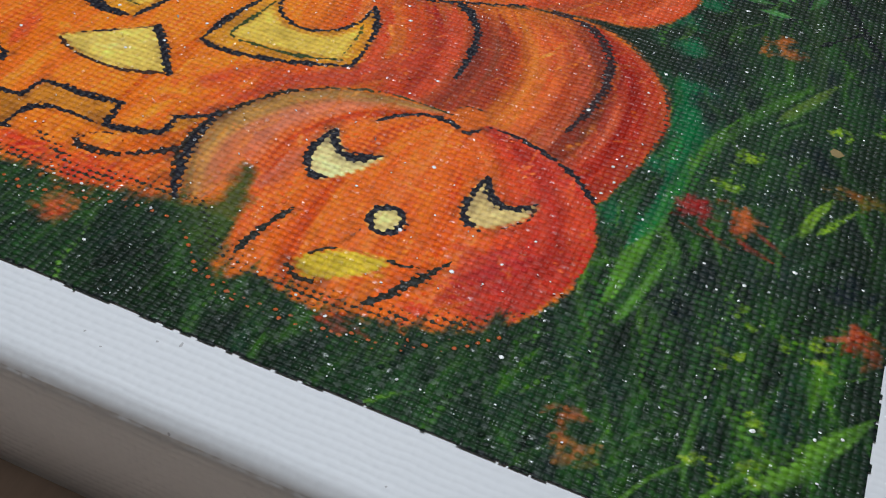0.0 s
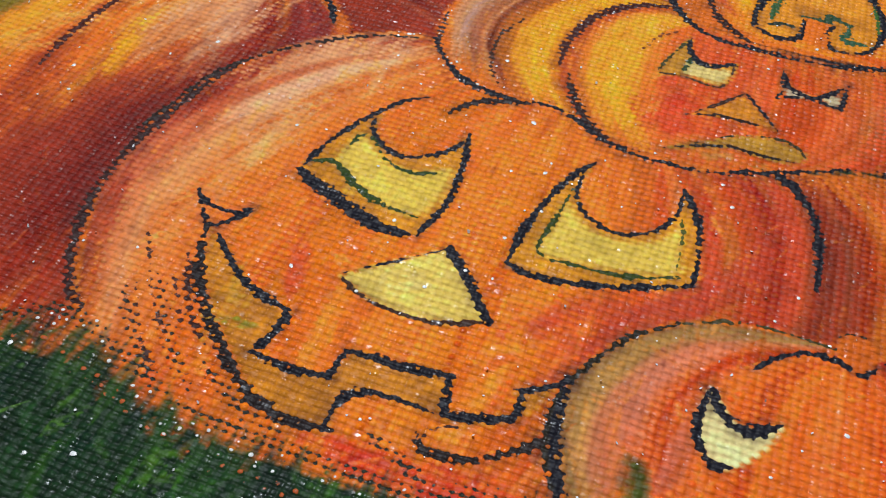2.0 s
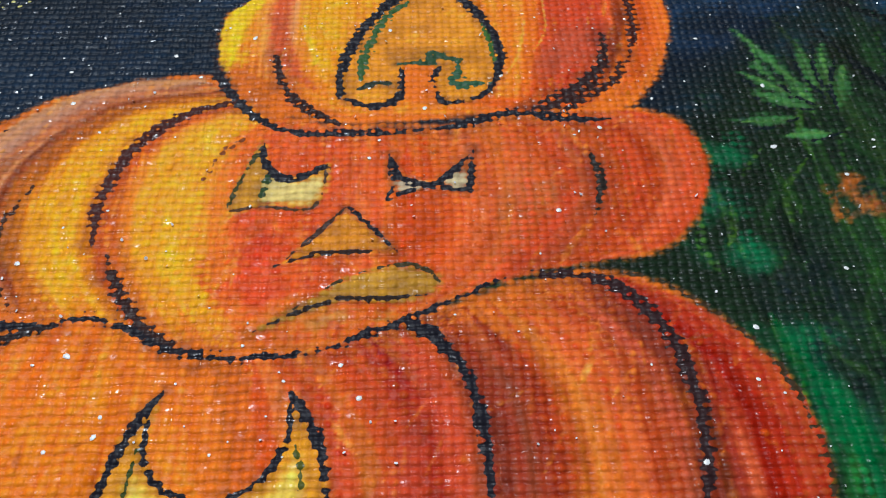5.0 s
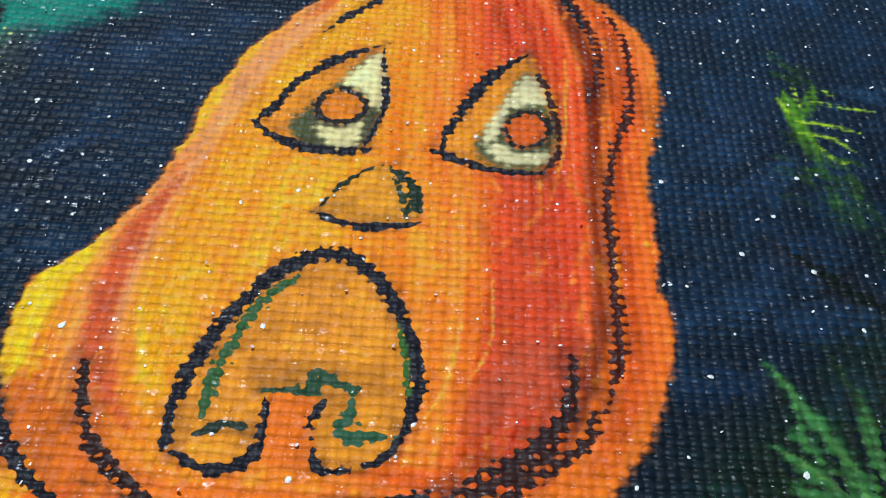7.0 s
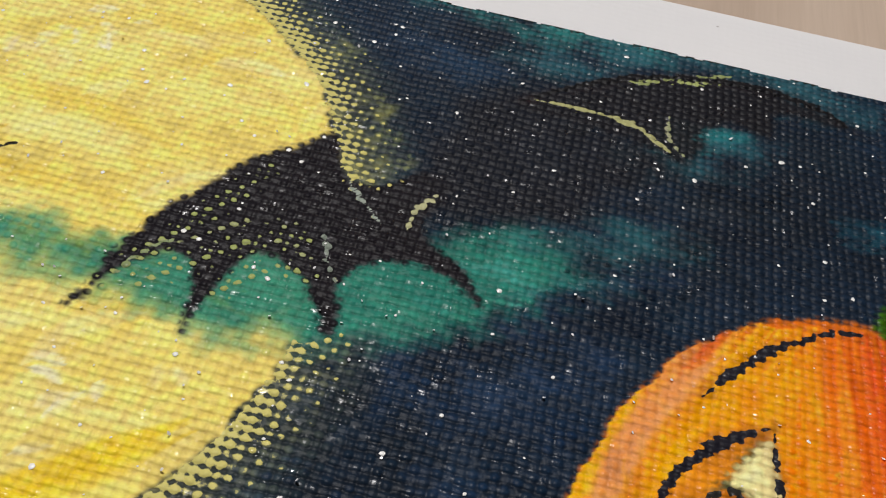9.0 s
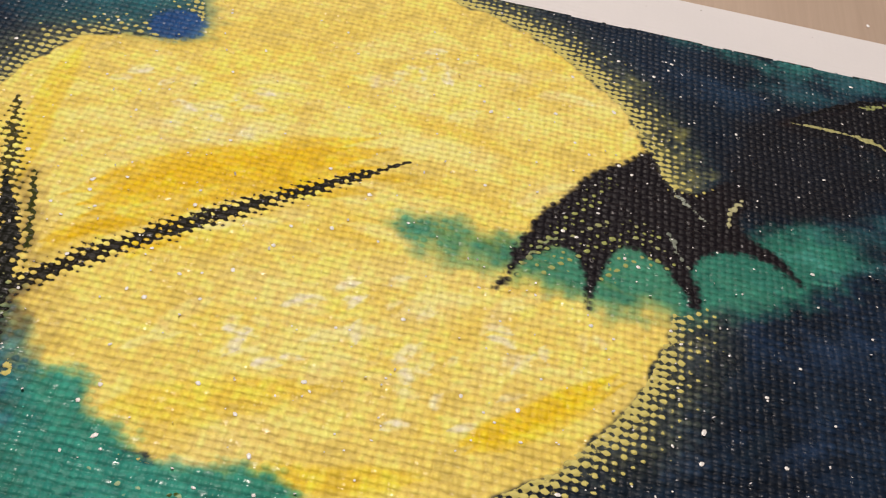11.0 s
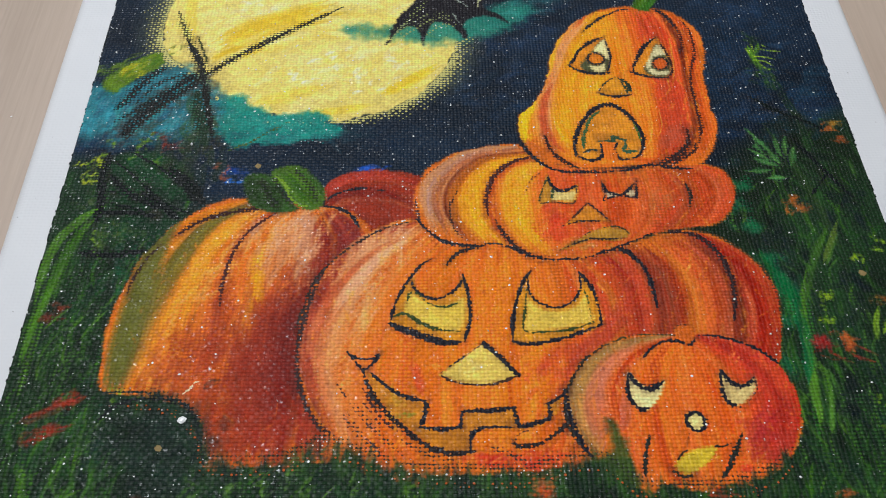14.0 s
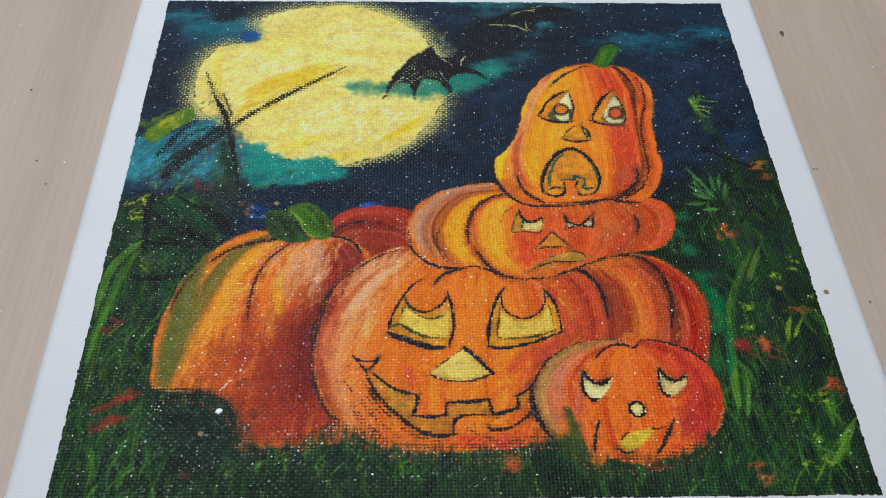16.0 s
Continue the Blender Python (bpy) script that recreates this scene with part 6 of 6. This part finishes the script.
for p in [(-4.56, -8.10), (-4.07, -8.03), (-3.92, -8.31), (-3.31, -8.32), (-3.20, -8.11), (-3.52, -7.82), (-1.40, -8.27), (-1.34, -8.06), (-2.33, -8.05), (-5.28, -8.23)]:
    scrub(p, (0.06, 0.1), (88, 132, 40), 5, 0.4, 0.045, 1.0, 0.35, 0.8)
for p in [(-2.60, -7.39), (-1.84, -7.69), (-1.09, -7.82), (0.92, -7.86), (1.70, -7.58), (-4.86, -7.52), (-4.10, -7.60)]:
    scrub(p, (0.25, 0.1), (196, 84, 36), 9, 0.35, 0.05, 1.4, 0.4, 0.7)
for s in (feet[:6], feet[5:10], feet[9:15], feet[14:]):
    line([(x, y + 0.22) for x, y in s], 0.34, (34, 40, 30), -0.02)
    line([(x, y - 0.12) for x, y in s], 0.22, (176, 84, 40), -0.12)
for s in ([(-2.66, -6.61), (-2.23, -7.16), (-1.75, -7.63)], [(-2.42, -6.39), (-1.98, -7.03), (-1.48, -7.50)], [(-1.56, -7.15), (-1.10, -7.45), (-0.61, -7.58)], [(0.09, -7.31), (0.39, -7.44), (0.67, -7.58)]):
    line(s, 0.24, (40, 40, 34), -0.02)
BLADE = owner("blade", label="bright green painted blades of grass")
for b, w, c in (([(-8.85, -5.57), (-8.82, -4.67), (-8.64, -3.45), (-8.42, -2.34), (-8.02, -1.53)], 0.17, (72, 120, 20)), ([(-8.71, -6.28), (-8.70, -5.33), (-8.62, -4.33)], 0.1, (64, 104, 22)), ([(-8.19, -8.61), (-8.24, -8.06), (-8.32, -7.63)], 0.12, (70, 112, 22)), ([(-7.57, -8.75), (-7.52, -8.34), (-7.33, -8.00)], 0.12, (62, 106, 24)),
                ([(6.17, -7.33), (6.36, -6.09), (6.61, -4.76), (6.86, -3.34)], 0.1, (44, 96, 34)), ([(6.49, -7.03), (6.67, -5.77), (6.49, -5.44)], 0.09, (66, 110, 28)), ([(7.37, -2.97), (7.64, -2.40), (7.87, -2.01)], 0.1, (64, 100, 36)), ([(6.78, -7.48), (6.90, -6.09), (7.20, -4.07)], 0.08, (40, 76, 28)),
                ([(6.33, -6.83), (6.36, -6.11), (6.47, -5.37)], 0.12, (88, 136, 40)), ([(6.70, -3.94), (7.04, -3.00), (7.69, -1.82)], 0.16, (54, 92, 28)), ([(6.36, -4.47), (6.36, -3.65), (6.26, -2.67)], 0.2, (24, 112, 60)), ([(8.08, -8.25), (8.44, -7.81), (8.67, -7.29)], 0.1, (84, 132, 30)), ([(8.46, -6.97), (8.55, -6.47), (8.52, -5.83)], 0.12, (54, 100, 26)), ([(6.81, -6.90), (6.81, -6.23), (6.77, -5.60)], 0.14, (58, 100, 34)), ([(7.55, -8.78), (8.15, -7.94), (8.70, -7.35)], 0.1, (78, 120, 26)), ([(7.82, -2.60), (7.50, -0.59), (6.94, 1.39)], 0.14, (40, 62, 28)), ([(8.09, -4.77), (8.27, -4.43), (8.47, -4.08)], 0.06, (116, 156, 34)), ([(8.83, -3.81), (8.92, -4.26), (8.93, -4.78)], 0.08, (70, 116, 24))):
    stroke(b, w, c, 0.85)
    stroke([(x + 0.03, y) for x, y in b], w * 0.5, np.asarray(c) * 1.3, 0.6)
for p in [(-8.57, -0.15), (-8.36, -0.04), (-8.29, 0.17), (-8.44, -0.46), (-8.14, 0.50), (7.11, -3.71), (7.12, -3.94), (7.05, -4.42), (7.29, -3.80), (8.65, -2.50), (8.15, -2.73), (8.20, -4.60), (8.92, -3.45), (8.67, -2.12), (8.14, -6.50), (7.66, -6.26), (-6.93, -6.14), (-7.99, -2.35)]:
    scrub(p, (0.07, 0.07), (132, 170, 30), 5, 0.22, 0.05, rng.uniform(0, 3), 0.8, 0.9)
for p, z in zip([(7.19, -5.84), (6.99, -6.48), (6.57, -2.06), (6.71, -3.07), (7.88, -3.50), (8.26, -1.19), (8.53, -5.48)], (0.22, 0.16, 0.3, 0.22, 0.2, 0.26, 0.2)):
    scrub(p, (z, z), (15, 24, 34), 16, 0.5, 0.12, 1.7, 0.3, 0.6)
for way, w, c in (([(6.27, -6.91), (6.39, -6.00), (6.52, -4.83), (6.63, -3.92), (6.92, -3.07)], 0.09, (84, 134, 36)), ([(8.00, -8.35), (8.37, -7.98), (8.69, -7.48), (9.03, -6.96)], 0.12, (84, 132, 30)), ([(8.41, -7.28), (8.43, -6.76), (8.44, -6.45)], 0.06, (96, 146, 34)), ([(7.94, -4.91), (8.02, -4.46), (8.21, -4.03)], 0.07, (128, 166, 36)), ([(7.31, -2.91), (7.63, -2.33), (7.96, -1.66)], 0.08, (92, 116, 40)),
                  ([(6.60, -4.11), (6.33, -3.42), (6.04, -2.52)], 0.18, (20, 108, 62)), ([(6.31, -5.95), (6.48, -4.95), (6.50, -3.81)], 0.14, (18, 104, 58)), ([(6.45, -7.02), (6.61, -6.59), (6.73, -5.91)], 0.07, (70, 120, 34)), ([(-8.89, -4.07), (-8.91, -3.13), (-8.74, -2.33), (-8.35, -1.69), (-7.94, -1.37)], 0.13, (82, 130, 30)), ([(-8.77, -4.07), (-8.65, -3.12), (-8.44, -2.28), (-8.21, -1.86)], 0.08, (60, 104, 28))):
    for q in range(2):
        stroke([(x + rng.normal(0, 0.02), y) for x, y in way], w, np.array(c) + rng.normal(0, 10), 0.8, streak=0.5)
for p in [(7.20, -3.77), (6.97, -4.41), (7.65, -6.94), (8.42, -6.34), (8.03, -2.74), (7.99, -7.54), (7.57, -8.22), (8.00, -8.10), (8.46, -6.59)]:
    scrub(p, (0.06, 0.06), (150, 180, 36), 6, 0.2, 0.045, rng.uniform(0, 3), 0.8, 0.9)
for p in [(-8.74, -0.18), (-8.47, -0.39), (-8.29, -0.17), (-8.50, -0.67), (-8.44, -0.02)]:
    scrub(p, (0.08, 0.06), (186, 196, 40), 6, 0.3, 0.04, rng.uniform(0, 3), 0.5, 0.9)
for p in [(-8.32, -1.33), (-7.82, -1.97), (-7.53, -2.37), (-7.89, -2.38), (-7.36, -2.17)]:
    scrub(p, (0.14, 0.12), (76, 96, 42), 10, 0.3, 0.06, 1.2, 0.6, 0.6)
scrub([(-7.96, -5.45)][0], (0.35, 0.5), (72, 112, 44), 60, 0.3, 0.05, 1.2, 0.7, 0.6)
scrub([(-7.27, -3.17)][0], (0.2, 0.3), (20, 92, 66), 20, 0.5, 0.1, 1.5, 0.3, 0.5, soft_ground)
FLOWER = owner("flower", label="loose red and orange painted flowers")
for p, c, s in zip([(-8.45, -4.16), (-8.54, -4.41), (-7.86, -6.37), (-8.01, -6.93), (-8.17, -7.12), (-7.68, -6.29), (6.77, -4.90), (6.82, -5.07), (7.31, -4.85), (7.34, -5.03), (8.51, 1.21), (8.68, 0.89), (8.68, 1.39), (7.12, -1.11), (7.27, -1.31), (8.77, -6.03), (8.80, -6.27), (8.58, -3.95), (8.38, -3.90), (-6.11, -8.43), (6.62, -8.60), (6.48, -8.28), (0.97, -8.15), (1.04, -8.29), (-7.03, 0.71)],
                   ((120, 44, 30), (110, 34, 26), (150, 40, 30), (150, 40, 30), (130, 36, 28), (156, 44, 32), (150, 36, 40), (136, 30, 34), (176, 66, 34), (160, 56, 32), (176, 84, 34), (160, 70, 34), (150, 110, 40), (170, 84, 36), (140, 60, 34), (150, 60, 30), (130, 50, 28), (110, 90, 30), (140, 80, 34), (80, 44, 30), (176, 100, 50), (166, 80, 44), (196, 100, 50), (190, 90, 44), (100, 40, 32)), (1, 0.8) * 13):
    scrub(p, (0.1 * s, 0.08 * s), c, 10, 0.32, 0.07, 0.5, 0.7, 0.75)
for b in ([(6.68, -5.25), (6.89, -5.34), (7.09, -5.38)], [(7.30, -5.21), (7.57, -5.35), (7.76, -5.42)], [(6.89, -5.19), (7.13, -5.36), (7.31, -5.44)]):
    stroke(b, 0.035, (150, 44, 34), 0.8)
for a, ways in zip([(6.78, -4.99), (7.32, -4.90), (8.66, -6.09)], ((150, 36, 44), (170, 74, 40), (150, 52, 36))):
    for q in range(12):
        turn = rng.uniform(0, 6.3)
        r = rng.uniform(0.15, 0.34)
        stroke([a, (a[0] + math.cos(turn) * r * 0.5, a[1] + math.sin(turn) * r * 0.55), (a[0] + math.cos(turn) * r, a[1] + math.sin(turn) * r)], 0.05, np.array(ways) + rng.normal(0, 16), 0.8)
for way in ([(6.92, -5.17), (7.07, -5.29), (7.23, -5.34)], [(7.47, -5.02), (7.68, -5.15), (7.88, -5.28)], [(7.30, -5.21), (7.44, -5.33), (7.58, -5.40)]):
    stroke(way, 0.035, (150, 44, 42), 0.85)
for p in [(7.10, -1.15), (7.24, -1.29), (6.95, -1.39)]:
    scrub(p, (0.07, 0.06), (186, 100, 44), 8, 0.25, 0.045, rng.uniform(0, 3), 0.6, 0.8)
for b in ([(-8.60, -6.82), (-8.14, -6.60), (-7.56, -6.26)], [(-8.34, -7.19), (-8.00, -7.02), (-7.53, -6.83)]):
    stroke(b, 0.13, (156, 38, 32), 0.8)
for s in ([(-9, -9), (-3, -9.0), (3, -8.99), (9, -9)], [(-8.99, -9), (-9, 0), (-8.99, 9)], [(8.99, -9), (9, 0), (8.99, 9)], [(-9, 8.99), (0, 9), (9, 8.99)]):
    line(s, 0.05, (16, 24, 22), 0.3, ends=1.0, each=3)
for p in [(0.19, -7.68), (0.52, -7.65), (0.79, -7.65), (0.83, -7.41), (0.97, -8.24), (-0.09, -7.51), (1.29, -7.47), (4.13, -8.17), (4.58, -8.01), (4.77, -7.79)]:
    scrub(p, (0.1, 0.07), ((206, 52, 40), (214, 96, 44), (176, 40, 36))[rng.integers(3)], 9, 0.3, 0.06, rng.uniform(0, 3), 0.6, 0.7)
line([(-5.66, -6.18), (-5.54, -6.06), (-5.48, -5.93), (-5.35, -5.89)], 0.022, (226, 200, 160), 1.0)
# cloth left bare where the brush skipped
dots_bare([(-4.09, -7.67), (-3.36, -7.46), (-2.86, -7.17), (-2.35, -7.40), (-1.71, -7.77), (-1.09, -7.84)], 0.2, 0.40)
dots_bare([(-7.05, -6.61), (-6.75, -6.49)], 0.16, 0.42)
dots_bare([(-2.89, -7.08), (-2.35, -7.39), (-1.84, -7.68), (-1.22, -7.81), (-0.45, -7.85), (0.35, -7.80), (0.98, -7.76), (1.48, -7.71)], 0.2, 0.40)
dots_bare([(5.87, -4.76), (5.83, -5.35), (5.81, -5.10)], 0.16, 0.42)
dots_bare([(-1.10, -2.04), (-0.60, -2.39), (-0.24, -2.41)], 0.12, 0.42)
dots_bare([(1.97, -7.48), (2.54, -7.55), (3.24, -7.98), (3.94, -8.27)], 0.12, 0.35)
dots_bare([(-1.63, -0.57), (-1.30, -1.19), (-1.27, -1.59)], 0.13, 0.40)


# ---- the pigment becomes thin paint films, one for each painted thing ----
cells = OWNER[:-1, :-1]
cx, cy = GX[:-1, :-1] + STEP / 2, GY[:-1, :-1] + STEP / 2
wob = 0.03 * (vnoise(cx, cy, 0.09, 1) + vnoise(cx, cy, 0.4, 2) - 1)
covered = (np.abs(cx) < 9.0 + wob) & (np.abs(cy) < 9.0 + wob)
RELIEF = 0.00005 * vnoise(GX, GY, 0.25, 4) + 0.00006 * np.clip(LOAD, 0, 1) + np.clip(HIGH, -0.00003, 0.00012)
for coat in (PIG, TOPC):
    coat *= (1 + 0.14 * (vnoise(GX, GY, 0.07, 6) - 0.5) + 0.1 * (vnoise(GX, GY, 0.22, 7) - 0.5))[..., None]
    leafy = (coat[..., 1] > coat[..., 2] * 1.08) & (coat[..., 1] > coat[..., 0] * 1.1)
    coat *= np.where(leafy, np.clip(0.72 + 0.28 * coat[..., 1] / 80, 0, 1), 1.0)[..., None]
    orange = np.clip((coat[..., 0] - coat[..., 1] - 45) / 50, 0, 1)
    coat[..., 1] *= 1 + 0.06 * orange
    coat[..., 2] *= 1 - 0.22 * orange
PLACES = np.stack([GX / 100, GY / 100, DEEP + RELIEF], -1).reshape(-1, 3)
PIGMENT = np.concatenate([np.clip(srgb(np.clip(PIG, 0, 255)) * 1.22, 0, 0.95), BARE[..., None]], -1).reshape(-1, 4)
CREST = np.concatenate([np.clip(srgb(np.clip(TOPC, 0, 255)) * 1.25, 0, 0.95), BARE[..., None]], -1).reshape(-1, 4)
INKED = np.concatenate([srgb(np.clip(INK, 0, 255)) * 1.2, LOAD[..., None]], -1).reshape(-1, 4)
made = {}
for k, (name, parent, label) in enumerate(OWNERS):
    j, i = np.nonzero((cells == k) & covered)
    if not len(j):
        continue
    corner = j * (N + 1) + i
    quads = np.stack([corner, corner + 1, corner + N + 2, corner + N + 1], 1)
    used, faces = np.unique(quads, return_inverse=True)
    faces = faces.reshape(-1, 4)
    me = bpy.data.meshes.new(name)
    me.vertices.add(len(used))
    me.vertices.foreach_set("co", PLACES[used].ravel())
    me.loops.add(faces.size)
    me.loops.foreach_set("vertex_index", faces.ravel().astype(np.int32))
    me.polygons.add(len(faces))
    me.polygons.foreach_set("loop_start", (np.arange(len(faces)) * 4).astype(np.int32))
    me.update(calc_edges=True)
    for key, values in (("paint", PIGMENT), ("top_coat", CREST), ("ink", INKED)):
        a = me.color_attributes.new(key, "FLOAT_COLOR", "POINT")
        a.data.foreach_set("color", values[used].astype(np.float32).ravel())
    me.materials.append(PAINT)
    me.shade_smooth()
    ob = new(name, me)
    ob.parent = made.get(parent, painting)
    made[k] = tagged(ob, label) if label else ob
    if name in ("meadow", "grass", "blade"):
        tagged(ob, kind="stuff")


# ---- specks: spattered white paint, glitter, crumbs; some stand in for thread glints ----
def specks(name, places, sizes, material, parent, z, flat=0.45, tilt=0.0):
    verts, faces = [], []
    for (x, y), s in zip(places, sizes):
        b = len(verts)
        stretch, turn = rng.uniform(0.8, 1.5), rng.uniform(0, math.pi)
        tx, ty = rng.normal(0, tilt), rng.normal(0, tilt)
        for q in range(6):
            a = q * math.pi / 3
            u, v = math.cos(a) * s * stretch * rng.uniform(0.8, 1.2), math.sin(a) * s * rng.uniform(0.8, 1.2)
            px, py = u * math.cos(turn) - v * math.sin(turn), u * math.sin(turn) + v * math.cos(turn)
            verts.append((x + px, y + py, z + tx * px + ty * py + (abs(tx) + abs(ty)) * s))
        verts.append((x, y, z + s * flat + (abs(tx) + abs(ty)) * s))
        faces += [(b + q, b + (q + 1) % 6, b + 6) for q in range(6)]
    me = bpy.data.meshes.new(name)
    me.from_pydata(verts, [], faces)
    me.materials.append(material)
    me.shade_smooth()
    ob = new(name, me)
    ob.parent = parent
    return tagged(ob, kind="stuff")


count = 1500
at = rng.uniform(-0.0895, 0.0895, (count, 2))
sky_like = np.isin(OWNER[((at[:, 1] * 100 + SPAN) / STEP).astype(int), ((at[:, 0] * 100 + SPAN) / STEP).astype(int)], (SKY, CLOUD, CLOUD2, CLOUD3, BAT, MOON, PLANT))
keep = sky_like | (rng.random(count) < 0.4)
tagged(specks("spatter_and_glints", at[keep], np.minimum(rng.gamma(2.2, 0.00005, keep.sum()) + 0.00003, 0.00024), WHITE_PAINT, painting, DEEP + 0.00008), "tiny white paint specks like stars, some standing in for thread glints")
at = rng.uniform(-0.0895, 0.0895, (650, 2))
tagged(specks("glitter", at, rng.uniform(0.00006, 0.00014, len(at)), GLITTER, painting, DEEP + 0.0001, 0.05, 0.5), "fine silver glitter on the paint, some standing in for thread glints")
blob = [(-5.60, -6.74)][0]
part_at = [(blob[0] / 100, blob[1] / 100)]
tagged(specks("paint_blob", part_at, [0.0009], WHITE_PAINT, painting, DEEP, 0.4), "raised white paint blob")
tagged(specks("paint_blob", [(x / 100, y / 100) for x, y in [(-5.94, -7.33), (9.28, -3.28), (-4.81, -0.17), (8.09, -3.16)]], [0.0011, 0.0007, 0.0010, 0.0010], BEIGE_PAINT, painting, DEEP, 0.12), "raised beige paint blob")
tagged(specks("table_glitter", rng.uniform((-0.24, -0.2), (0.24, 0.3), (260, 2)), rng.uniform(0.0001, 0.00035, 260), GLITTER, None, TABLE_Z + 0.0001, 0.05, 0.15), "fine glitter scattered on the table", "glitter")


# ---- knots in the tabletop ----
def knot(x, y, size, long):
    bm = bmesh.new()
    bmesh.ops.create_circle(bm, cap_ends=True, segments=14, radius=size)
    for v in bm.verts:
        s = 1 + 0.25 * math.sin(3 * math.atan2(v.co.y, v.co.x) + x * 50)
        v.co = (x + v.co.x * s, y + v.co.y * s * long, TABLE_Z - FLOOR_Z + 0.00012)
    return part("knot", bm, KNOT, table, "small dark knot in the plywood")


for x, y, s, g in ((0.1167, 0.0970, 0.0007, 2.2), (-0.1330, 0.0657, 0.0004, 1.2), (-0.1239, 0.0330, 0.0004, 1), (0.1105, 0.0295, 0.0003, 1), (-0.1190, 0.0231, 0.0003, 1.5), (0.1127, -0.0225, 0.0003, 1.5), (0.1114, 0.0295, 0.0003, 1)):
    knot(x, y, s, g)
